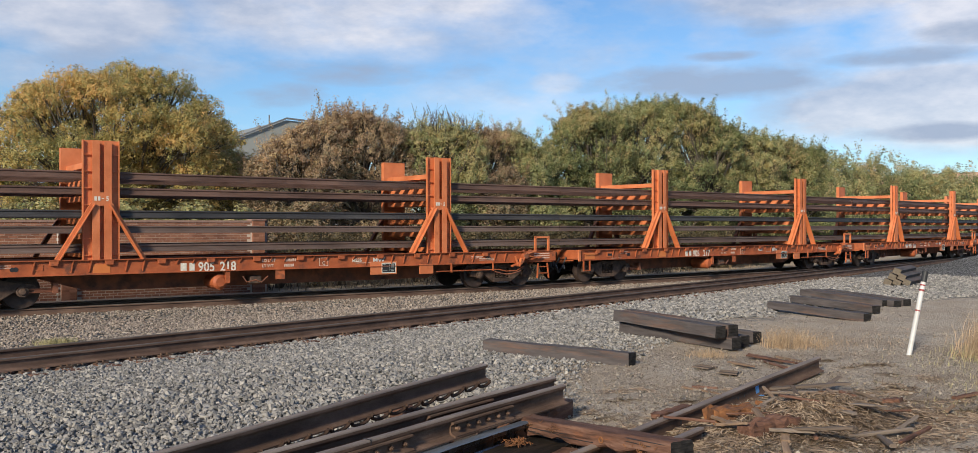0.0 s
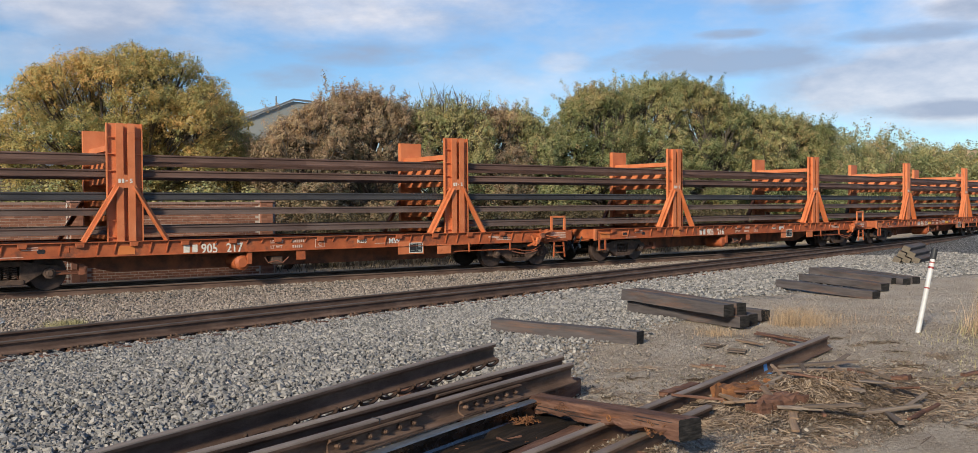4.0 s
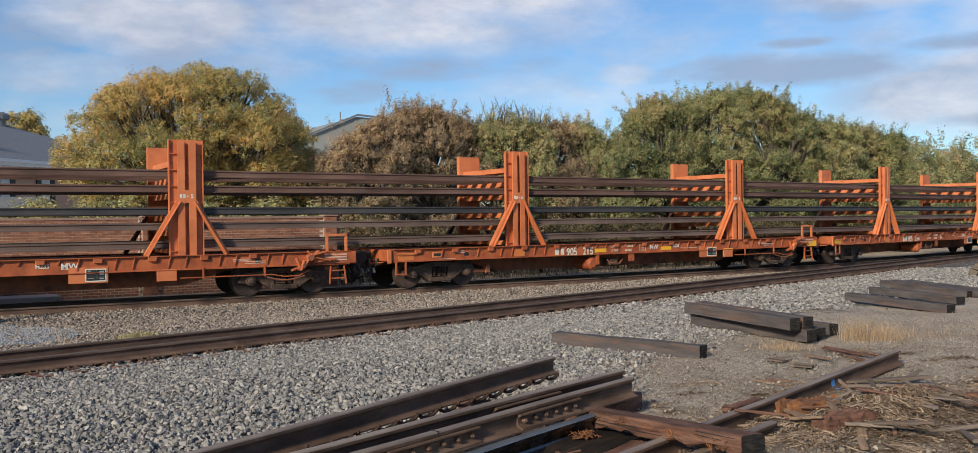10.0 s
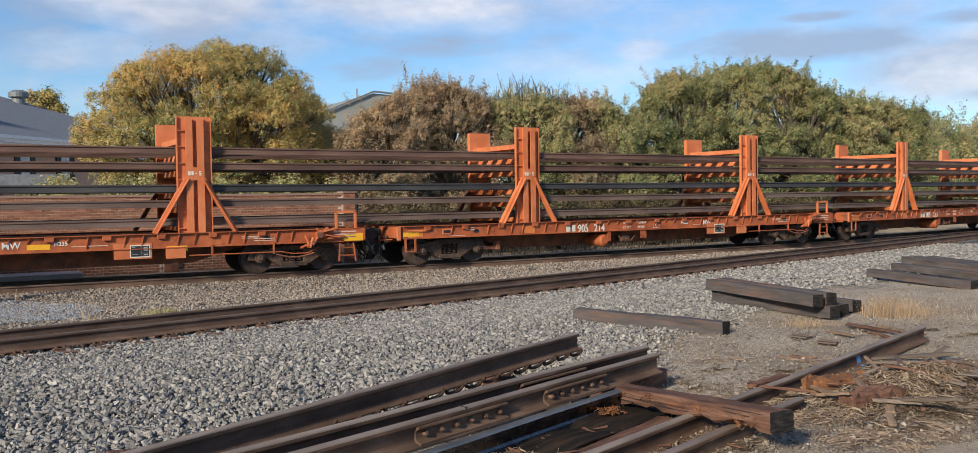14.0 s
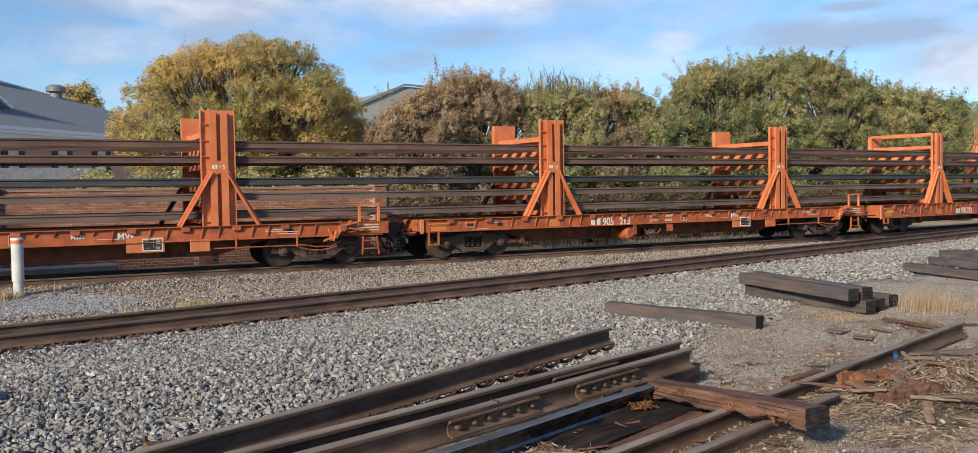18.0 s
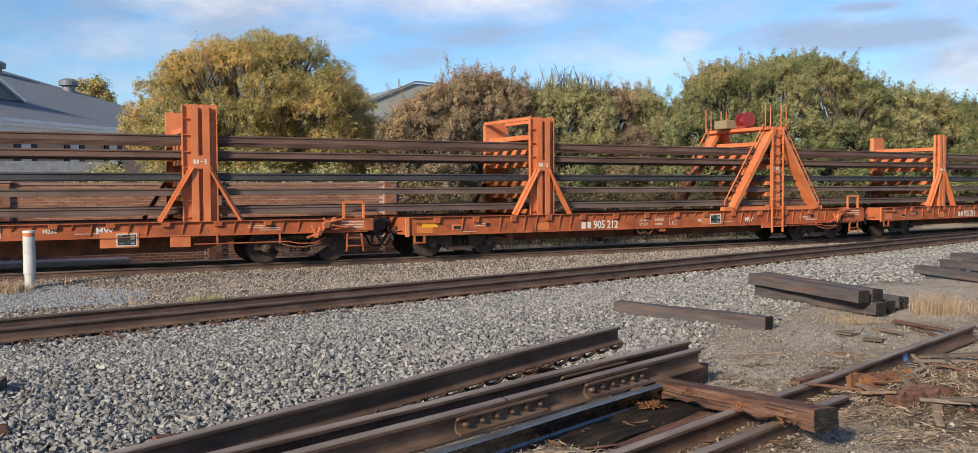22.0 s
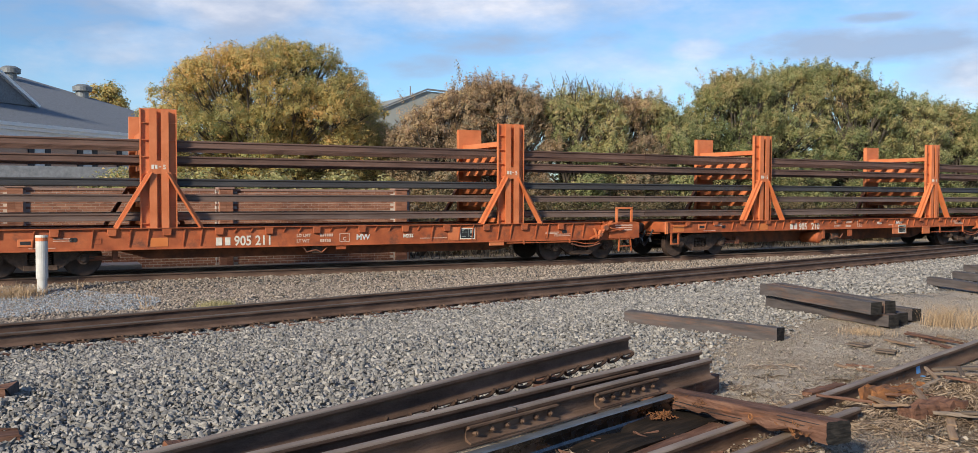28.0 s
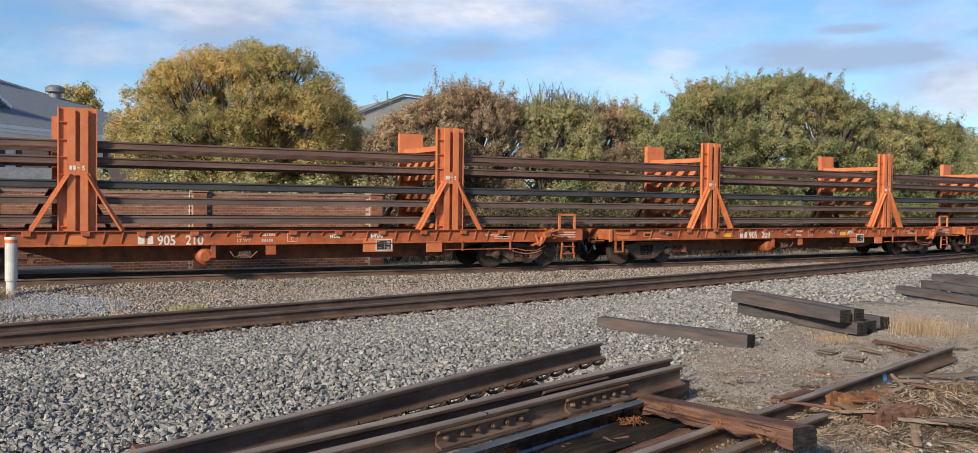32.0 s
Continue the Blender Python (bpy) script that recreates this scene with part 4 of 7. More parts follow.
def build_car(number, plates, second_frame=False, first_high=False):
    deep = number in DEEP
    lo, up = (0.622, 0.0) if deep else (0.775, 0.125)   # foot of the side sill, lift of its markings
    slim = Matrix.Diagonal((1, 1, 1 if deep else 0.66, 1))
    shift, gap, weights_x, frame_x, class_x, owner_x, placard_x = MARKS.get(number, USUAL)
    car = tagged(new("flat_car"), "orange railway flat car with rack posts, loaded with rail", "rail car", "cars of the work train")
    bm = bmesh.new()
    box(bm, -9.0, 9.0, -1.36, 1.36, 1.02, 1.1)
    part("deck", bm, UNDER, car, "dark planked car deck")
    for s in (-1, 1):
        bm = bmesh.new()
        chan = [(1.3, 1.138), (1.52, 1.138), (1.52, 1.12), (1.45, 1.12), (1.45, lo + 0.018), (1.49, lo + 0.018), (1.49, lo), (1.34, lo), (1.34, lo + 0.018), (1.435, lo + 0.018), (1.435, 1.12), (1.3, 1.12)]
        sweep(bm, [(s * u, v) for u, v in chan], [((x, 0, 0), (0, 1, 0)) for x in (-9.05, 9.05)])
        part("side_sill", bm, ORANGE_DIRTY, car)
    k = -8.3
    while k < 7.6:
        part("stake_pocket", POCKET, None, car, at=Matrix.Translation((k, -1.449, 1.118)) @ slim)
        for dx in (0.42, 0.82):
            if -6.7 < k or dx > 0.5:
                # short gussets where the markings are
                cut = Matrix.Diagonal((1, 1, 0.3, 1)) if -3.7 < k + dx < 2.3 else slim
                part("sill_rib", SILL_RIB, None, car, at=Matrix.Translation((k + dx, -1.449, 1.115)) @ cut)
        k += 1.225
    bm = bmesh.new()
    prism(bm, [(-9.1, 0.98), (-9.1, 0.66), (-6.0, 0.66), (-4.9, 0.34), (4.9, 0.34), (6.0, 0.66), (9.1, 0.66), (9.1, 0.98)], -0.45, 0.45)
    part("center_sill", bm, UNDER, car, "rust-brown fish-belly centre sill")
    for s in (-1, 1):
        bm = bmesh.new()
        box(bm, s * 9.15 - 0.1, s * 9.15 + 0.1, -1.46, 1.46, lo + 0.03, 1.13)
        part("end_sill", bm, ORANGE_DIRTY, car, bevel=0.015)
        bm = bmesh.new()
        box(bm, min(s * 9.2, s * 9.62), max(s * 9.2, s * 9.62), -0.13, 0.13, 0.72, 0.98)
        box(bm, min(s * 9.52, s * 9.7), max(s * 9.52, s * 9.7), -0.2, 0.2, 0.68, 1.02)
        part("coupler", bm, IRON, car, bevel=0.03)
        bm = bmesh.new()
        pts = [(s * (9.2 + 0.46 * f), -0.35 - 0.1 * math.sin(3.14 * f), 0.78 - 0.46 * math.sin(1.75 * f) ** 2) for f in np.linspace(0, 1, 9)]
        pipe_run(bm, pts, 0.03)
        part("air_hose", bm, BLACK, car)
        # cushioned draft gear and lever
        bm = bmesh.new()
        beam(bm, (s * 9.3, -1.3, 0.78), (s * 9.3, -0.2, 0.72), 0.03, 0.03)
        part("uncoupling_lever", bm, ORANGE_DIRTY, car)
    bm = bmesh.new()
    box(bm, -9.98, -9.26, -0.52, 0.52, 0.78, 1.08)
    box(bm, -9.8, -9.5, -0.6, 0.6, 0.62, 0.9)
    box(bm, -10.02, -9.84, -0.35, 0.35, 0.68, 1.0)
    tube(bm, (-9.62, -0.62, 0.92), (-9.62, 0.62, 0.92), 0.2, n=12)
    part("cushion_unit", bm, BLACK, car, "black end-of-car cushion unit", bevel=0.04)
    for x0, x1, y, drop in ((-9.28, -9.98, -0.95, 0.5), (-9.4, -9.86, -0.75, 0.4), (-9.9, -10.06, -0.9, 0.42)):
        bm = bmesh.new()
        pipe_run(bm, [(x0 + (x1 - x0) * f, y + 0.1 * math.sin(6 * f), 0.88 - drop * max(0.0, math.sin(3.1416 * f)) ** 0.7) for f in np.linspace(0, 1, 12)], 0.03, 7)
        part("air_hose", bm, BLACK, car)
    for x0 in (-9.45, -9.8):
        bm = bmesh.new()
        tube(bm, (x0, -0.98, 0.62), (x0 + 0.05, -0.98, 0.5), 0.04, 0.035, 8)
        part("hose_coupling", bm, GALV, car, "pale metal hose coupling")
    build_truck(car, -TRUCK_AT)
    build_truck(car, TRUCK_AT)
    near_post(car, -POST_AT)
    far_post(car, -POST_AT)
    rack_bars(car, -POST_AT, first_high)
    if second_frame:
        ladder_frame(car, POST_AT - 0.08)
        rack_bars(car, POST_AT - 0.08)
    else:
        near_post(car, POST_AT)
        far_post(car, POST_AT)
        rack_bars(car, POST_AT)
    # brake gear on the end that carries the step
    bm = bmesh.new()
    for s in (8.42, 8.96):
        box(bm, s - 0.03, s + 0.03, -1.46, -1.4, 1.0, 1.58)
    box(bm, 8.39, 8.99, -1.46, -1.41, 1.54, 1.6)
    part("step_handle", bm, ORANGE, car)
    bm = bmesh.new()
    box(bm, 8.1, 9.22, -1.5, -1.44, lo + 0.03, 1.12)
    part("end_panel", bm, ORANGE_DIRTY, car, bevel=0.01)
    bm = bmesh.new()
    for a, b in ((8.5, 8.47), (8.88, 8.94)):
        beam(bm, (a, -1.47, 0.74), (b, -1.47, 0.26), 0.025, 0.06, (0, 1, 0))
    box(bm, 8.49, 8.9, -1.5, -1.44, 0.4, 0.43)
    box(bm, 8.5, 8.88, -1.49, -1.45, 0.61, 0.635)
    part("stirrup", bm, ORANGE_DIRTY, car)
    bm = bmesh.new()
    for a in (-8.98, -8.68):
        box(bm, a - 0.025, a + 0.025, -1.49, -1.45, 0.45, lo + 0.03)
    box(bm, -9.0, -8.66, -1.495, -1.445, 0.42, 0.455)
    part("stirrup", bm, ORANGE_DIRTY, car)
    bm = bmesh.new()
    tube(bm, (7.9, -1.6, 0.98), (7.9, -1.46, 0.98), 0.1, n=12)
    beam(bm, (7.82, -1.57, 1.16), (8.06, -1.57, 0.9), 0.06, 0.07, (0, 1, 0))
    beam(bm, (7.55, -1.55, 0.68), (8.15, -1.55, 1.16), 0.07, 0.16, (0, 1, 0))
    beam(bm, (7.7, -1.6, 0.72), (7.95, -1.6, 1.1), 0.05, 0.1, (0, 1, 0))
    beam(bm, (8.0, -1.55, 0.86), (8.6, -1.55, 0.93), 0.05, 0.06, (0, 1, 0))
    beam(bm, (7.4, -1.52, 0.66), (7.75, -1.52, 0.8), 0.05, 0.12, (0, 1, 0))
    part("brake_gear", bm, ORANGE_DIRTY, car, "folded orange brake gear", bevel=0.01)
    bm = bmesh.new()
    pipe_run(bm, ((4.6, -1.5, 0.58), (6.9, -1.5, 0.58), (7.2, -1.5, 0.52), (7.6, -1.5, 0.52), (7.9, -1.5, 0.66)), 0.016, 6)
    part("brake_rod", bm, ORANGE_DIRTY, car)
    if not deep:
        bm = bmesh.new()
        tube(bm, (-1.9, -1.38, 0.5), (-1.9, -0.7, 0.5), 0.2, n=18)
        tube(bm, (-1.9, -1.44, 0.5), (-1.9, -1.38, 0.5), 0.12, 0.19, 18)
        box(bm, -1.78, -1.66, -1.46, -1.3, 0.46, lo + 0.05)
        part("air_reservoir", bm, ORANGE_DIRTY, car, "grimy orange air reservoir")
    bm = bmesh.new()
    box(bm, -1.05, -0.75, -1.3, -0.9, 0.42, 0.62)
    part("brake_valve", bm, IRON, car, bevel=0.01)
    bm = bmesh.new()
    pipe_run(bm, ((-1.3, -1.42, 0.62), (-1.2, -1.42, 0.47), (-0.95, -1.42, 0.52), (-0.8, -1.42, 0.45), (-0.62, -1.4, 0.6)), 0.018, 6)
    part("brake_pipe", bm, UNDER, car)
    bm = bmesh.new()
    box(bm, -0.42, -0.16, -1.455, -1.447, 0.52, lo)
    part("valve_plate", bm, ORANGE_DIRTY, car)
    # placard, stencils and reflectors on the side sill
    px, pz = placard_x, 0.72 if deep else 0.58
    bm = bmesh.new()
    box(bm, px - 0.36, px + 0.5, -1.462, -1.45, pz - 0.03, pz + 0.34)
    placard = part("placard", bm, ORANGE, car)
    for x0, x1, z0, z1 in ((0, 0.46, 0.275, 0.3), (0, 0.46, 0, 0.025), (0, 0.022, 0.025, 0.275), (0.438, 0.46, 0.025, 0.275)):
        bm = bmesh.new()
        box(bm, px + x0, px + x1, -1.47, -1.4635, pz + z0, pz + z1)
        part("placard_border", bm, WHITE, placard)
    bm = bmesh.new()
    box(bm, px + 0.022, px + 0.438, -1.468, -1.4625, pz + 0.025, pz + 0.275)
    part("placard_face", bm, BLACK, placard)
    for x0, x1, z0, z1 in ((0.05, 0.12, 0.24, 0.262), (0.05, 0.22, 0.19, 0.2), (0.31, 0.41, 0.16, 0.25), (0.25, 0.256, 0.06, 0.27), (0.25, 0.42, 0.1, 0.106), (0.05, 0.18, 0.07, 0.082), (0.31, 0.4, 0.05, 0.085)):
        bm = bmesh.new()
        box(bm, px + x0, px + x1, -1.474, -1.4705, pz + z0, pz + z1)
        part("placard_line", bm, PLACARD_GREY, placard)
    for x in plates:
        z = 0.905 if x < 3 or x > 8 else 0.765
        wide = 0.28 if x > 8 else 0.24
        y = -1.5055 if x > 8 else -1.4575
        bm = bmesh.new()
        box(bm, x - wide, x + wide, y, y + 0.005, z - (0.11 if x > 8 else 0.06), z + (0.09 if x > 8 else 0.06))
        part("reflector", bm, YELLOW, car)
    bm = bmesh.new()
    for a in ((-3.43, -3.28, 0.685, 0.88), (-3.21, -3.08, 0.685, 0.88)):
        box(bm, a[0] + shift, a[1] + shift, -1.458, -1.4525, a[2] + up, a[3] + up)
    part("lettering", bm, WHITE, car, "plain white marking bars")
    lettering(number[:3], 0.335, -2.99 + shift, 0.68 + 0.84 * up, car, squeeze=0.86, bold=0.007)
    lettering(number[3:], 0.335, -2.4 + shift + gap, 0.68 + 0.84 * up, car, squeeze=0.86, bold=0.007)
    lettering("LD LMT", 0.11, weights_x, 0.86 + up, car, STENCIL)
    lettering("LT WT", 0.11, weights_x, 0.72 + up, car, STENCIL)
    for z, n in ((0.86, 6), (0.72, 5)):
        for k in range(n):
            bm = bmesh.new()
            x0 = weights_x + 0.62 + 0.06 * k
            box(bm, x0, x0 + 0.042, -1.458, -1.4525, z + up, z + up + 0.075)
            part("stencil_bar", bm, STENCIL, car)
    bm = bmesh.new()
    for a in ((0, 0.27, 0.71, 0.725), (0, 0.27, 0.925, 0.94), (0, 0.015, 0.725, 0.925), (0.255, 0.27, 0.725, 0.925)):
        box(bm, frame_x + a[0], frame_x + a[1], -1.458, -1.4525, a[2] + up, a[3] + up)
    part("stencil_frame", bm, STENCIL, car)
    lettering("C", 0.13, frame_x + 0.09, 0.75 + up, car, STENCIL)
    lettering("MW", 0.21, owner_x, 0.76 + up, car, CREAM)
    lettering("M236" if second_frame else "M235", 0.13, class_x, 0.8 + up, car)
    for x0, z, wide in ((1.95, 0.76, 0.8), (-7.1, 0.9, 0.36), (-7.1, 0.85, 0.36), (-7.6, 0.69, 0.55), (6.2, 0.8, 0.55), (6.2, 0.75, 0.55)):
        bm = bmesh.new()
        box(bm, x0, x0 + wide, -1.458, -1.4525, z + up, z + up + 0.018)
        part("stencil_bar", bm, STENCIL, car)
    # left end: end plate, hand hold, fresh paint patch, slotted plate, holes and a small stencil frame
    bm = bmesh.new()
    box(bm, -9.24, -9.14, -1.5, -1.452, lo - 0.02, 1.14)
    part("corner_plate", bm, ORANGE, car)
    bm = bmesh.new()
    pipe_run(bm, ((-8.95, -1.455, 1.0), (-8.95, -1.51, 1.0), (-8.35, -1.51, 1.0), (-8.35, -1.455, 1.0)), 0.012, 6)
    part("hand_hold", bm, ORANGE, car)
    for x0, x1 in ((-8.9, -8.42), (-5.0, -4.6)):
        bm = bmesh.new()
        box(bm, x0, x1, -1.4565, -1.4525, 0.69 + up, 0.9 + up)
        part("paint_patch", bm, FRESH, car, "fresher yellow-orange paint patch")
    bm = bmesh.new()
    box(bm, -7.82, -7.5, -1.466, -1.4525, 0.74 + up, 0.91 + up)
    slot = part("slot_plate", bm, ORANGE, car, bevel=0.006)
    bm = bmesh.new()
    box(bm, -7.77, -7.55, -1.4695, -1.4665, 0.785 + up, 0.865 + up)
    part("sill_slot", bm, BLACK, slot)
    for hx in (-6.68, 6.55):
        bm = bmesh.new()
        tube(bm, (hx - 0.035, -1.4565, 0.88 + up / 2), (hx - 0.035, -1.4525, 0.88 + up / 2), 0.055, n=14)
        tube(bm, (hx + 0.035, -1.4565, 0.88 + up / 2), (hx + 0.035, -1.4525, 0.88 + up / 2), 0.055, n=14)
        part("sill_hole", bm, BLACK, car)
    bm = bmesh.new()
    for a in ((-6.3, -6.08, 0.78, 0.795), (-6.3, -6.08, 0.895, 0.91), (-6.3, -6.285, 0.795, 0.895), (-6.095, -6.08, 0.795, 0.895)):
        box(bm, a[0], a[1], -1.464, -1.4525, a[2] + up, a[3] + up)
    part("card_holder", bm, ORANGE_DIRTY, car)
    # right end: lower bracket plate, hangers of the brake rod, stencils and grab plate
    bm = bmesh.new()
    box(bm, 4.05, 4.52, -1.475, -1.44, 0.52, lo + 0.03)
    part("bracket_plate", bm, ORANGE, car, bevel=0.006)
    for hx in (5.15, 6.7):
        bm = bmesh.new()
        box(bm, hx - 0.02, hx + 0.02, -1.515, -1.47, 0.54, lo + 0.05)
        part("rod_hanger", bm, ORANGE_DIRTY, car)
    for z in (1.03, 0.96, 0.89):
        bm = bmesh.new()
        box(bm, 8.32, 8.95, -1.5055, -1.5005, z, z + 0.035)
        part("stencil_bar", bm, STENCIL, car)
    for x1, z in ((6.35, 0.86), (6.3, 0.82)):
        bm = bmesh.new()
        box(bm, 5.9, x1, -1.456, -1.4525, z + up, z + up + 0.02)
        part("stencil_bar", bm, STENCIL, car)
    # brake gear: clevis, pawl, lever and short chain
    bm = bmesh.new()
    beam(bm, (7.62, -1.6, 0.66), (7.72, -1.6, 0.92), 0.04, 0.1, (0, 1, 0))
    part("brake_lever", bm, ORANGE, car)
    bm = bmesh.new()
    beam(bm, (7.95, -1.63, 1.06), (8.32, -1.6, 1.14), 0.04, 0.05, (0, 1, 0))
    part("brake_lever", bm, ORANGE, car)
    bm = bmesh.new()
    beam(bm, (8.05, -1.62, 0.98), (8.45, -1.58, 0.9), 0.03, 0.045, (0, 1, 0))
    part("brake_lever", bm, ORANGE, car)
    bm = bmesh.new()
    beam(bm, (7.5, -1.58, 0.98), (7.62, -1.58, 0.7), 0.035, 0.06, (0, 1, 0))
    part("brake_lever", bm, ORANGE, car)
    bm = bmesh.new()
    tube(bm, (7.9, -1.66, 0.98), (7.9, -1.62, 0.98), 0.08, n=10)
    tube(bm, (7.72, -1.66, 0.8), (7.72, -1.58, 0.8), 0.05, n=8)
    part("brake_pivot", bm, UNDER, car)
    bm = bmesh.new()
    pipe_run(bm, [(6.75 + 1.0 * f, -1.53, 0.52 - 0.09 * math.sin(3.14 * f)) for f in np.linspace(0, 1, 9)], 0.02, 6)
    part("brake_chain", bm, UNDER, car, "rusty sagging brake chain")
    bm = bmesh.new()
    for k, (x0, z0) in enumerate(((-6.35, 0.46), (-6.35, 0.39), (-6.2, 0.42))):
        tube(bm, (x0, -1.1, z0), (x0 + 0.55, -1.1, z0), 0.02, n=6)
    box(bm, -5.82, -5.7, -1.2, -1.0, 0.36, 0.6)
    part("brake_rigging", bm, UNDER, car)
    return car


def rail_mesh(name, mat, length):
    bm = bmesh.new()
    sweep(bm, rail_profile(0.18, 1.0), [((-length / 2, 0, 0), (0, 1, 0)), ((length / 2, 0, 0), (0, 1, 0))])
    return mesh_of(name, bm, mat)


HALF = CAR_PITCH / 2
LOAD_MESHES = [rail_mesh("rail", m, HALF + 0.03) for m in (LOAD_GREY, LOAD_GREY, LOAD_DARK, LOAD, LOAD)]


def build_load():
    load = tagged(new("rail_load"), "five layers of long brown welded rails on the rack bars", "rails", "rail loads on the train")
    for tier, z in enumerate(TIER_Z):
        for j in range(5):
            part("rail", LOAD_MESHES[tier], None, load, at=(0, -1.155 + 0.56 * j, z))
    return load


CARS = []   # (car, its middle along the track when the clip starts)
LOADS = []  # (load, the same for its post)
NUMBERS = ("905219", "905218", "905217", "905216", "905215", "905214", "905213", "905212", "905211", "905210", "905209", "905208", "905207")
PLATES = {"905215": (-1.6, 1.28, 4.32, 8.87), "905214": (-8.8,), "905212": (-8.5,), "905209": (-4.0, 2.2)}
first_load = None
for k, num in enumerate(NUMBERS):
    mid = (k - 1) * CAR_PITCH + POST_AT
    car = build_car(num[:3] + num[3:], PLATES.get(num, ()), num == "905212", num == "905212")
    CARS.append((car, mid))
    for s in (-1, 1):
        if first_load is None:
            first_load = build_load()
            ld = first_load
        else:
            ld = copy_thing(first_load, Matrix())
        LOADS.append((ld, mid + s * HALF / 2))

# ---- loose rails and sleepers in the foreground ----


FLAT_HEAD = [(0.072, 0.0), (0.072, 0.012), (0.02, 0.03), (0.009, 0.05), (0.009, 0.11), (0.04, 0.125), (0.043, 0.156), (0.036, 0.168), (0.0, 0.172), (-0.036, 0.168), (-0.043, 0.156), (-0.04, 0.125), (-0.009, 0.11), (-0.009, 0.05), (-0.02, 0.03), (-0.072, 0.012), (-0.072, 0.0)]   # a worn old rail


def loose_rail(name, label, a, b, z, mats=(RUST, RAIL_TOP), roll=0.0, h=0.18):
    """A straight rail lying from a to b in plan, its foot at height z (or at a pair of heights)."""
    za, zb = z if isinstance(z, tuple) else (z, z)
    a3, b3 = Vector((a[0], a[1], za)), Vector((b[0], b[1], zb))
    d = b3 - a3
    length = d.length
    bm = bmesh.new()
    sweep(bm, rail_profile(h, 1.0) if h > 0.175 else FLAT_HEAD, [((length * f, 0, 0.004 * math.sin(f * 9)), (0, -1, 0)) for f in (0, 0.25, 0.5, 0.75, 1)], h - 0.016)
    ob = part(name, bm, mats)
    yaw = math.degrees(math.atan2(d.y, d.x))
    ob.matrix_basis = pose(*a3, 0, 0, yaw) @ pose(0, 0, 0, roll, -math.degrees(math.asin(d.z / length)), 0)
    return tagged(ob, label, "rail", "loose rails"), length


def joint_bar(rail, x0, x1, side):
    """A rolled splice bar: ledge under the head, hollow middle and toe on the foot, with square-headed bolts."""
    bm = bmesh.new()
    toe = [(0.07, 0.014), (0.07, 0.026), (0.036, 0.042), (0.024, 0.056), (0.022, 0.098), (0.036, 0.112), (0.058, 0.122), (0.056, 0.134), (0.01, 0.137), (0.01, 0.03)]
    sweep(bm, [(side * u, v) for u, v in toe], [((x0, 0, 0), (0, 1, 0)), ((x1, 0, 0), (0, 1, 0))])
    bar = part("joint_bar", bm, RUST, rail)
    for k in range(6):
        x = x0 + (x1 - x0) * (k + 0.5) / 6
        bm = bmesh.new()
        tube(bm, (x, side * 0.022, 0.077), (x, side * (0.05 + 0.006 * (k % 2)), 0.077), 0.021, 0.018, 6)
        tube(bm, (x, side * 0.05, 0.077), (x, side * 0.064, 0.077), 0.01, n=6)
        part("bolt", bm, RUST, bar)


rail_a, _ = loose_rail("loose_rail", "long rusty rail laid over sleepers beside the ballast", (5.784, 7.993), (-0.9, 4.821), 0.25)
rail_b, _ = loose_rail("loose_rail", "long rusty rail with a bolted joint bar", (5.963, 7.068), (-0.9, 4.661), 0.215)
rail_c, _ = loose_rail("loose_rail", "rusty rail with two bolted joint bars", (5.739, 6.664), (0.2, 4.70), 0.215)
loose_rail("loose_rail", "glossy tarred black rail on the dirt", (4.95, 6.24), (1.0, 4.81), 0.045, (PIPE, PIPE_TOP), h=0.17)
rail_d, _ = loose_rail("loose_rail", "rusty rail with a blue paint mark and bolt holes", (10.29, 7.006), (3.0, 4.70), (0.06, 0.0))
loose_rail("loose_rail", "short rusty rail end under a sleeper", (6.11, 5.29), (2.6, 4.18), (0.0, 0.0))
joint_bar(rail_b, 1.13, 2.05, 1)
joint_bar(rail_c, 0.94, 1.8, 1)
joint_bar(rail_c, 2.3, 3.25, 1)
# the open joint between two lengths of rail
bm = bmesh.new()
box(bm, 2.745, 2.755, -0.0375, 0.0375, 0.14, 0.1805)
part("rail_joint", bm, BLACK, rail_c, "dark open joint in the rail head")
for x in (1.94, 2.55, 2.72, 4.1):
    bm = bmesh.new()
    tube(bm, (x, 0.009, 0.08), (x, 0.0105, 0.08), 0.017, n=10)
    part("bolt_hole", bm, BLACK, rail_d)
bm = bmesh.new()
box(bm, 2.12, 2.22, 0.0092, 0.0112, 0.05, 0.13)
box(bm, 2.14, 2.2, 0.03, 0.075, 0.0268, 0.0285)
for v in bm.verts:
    v.co.x += (v.co.z - 0.08) * 0.35
part("paint_mark", bm, BLUE, rail_d, "blue paint mark")
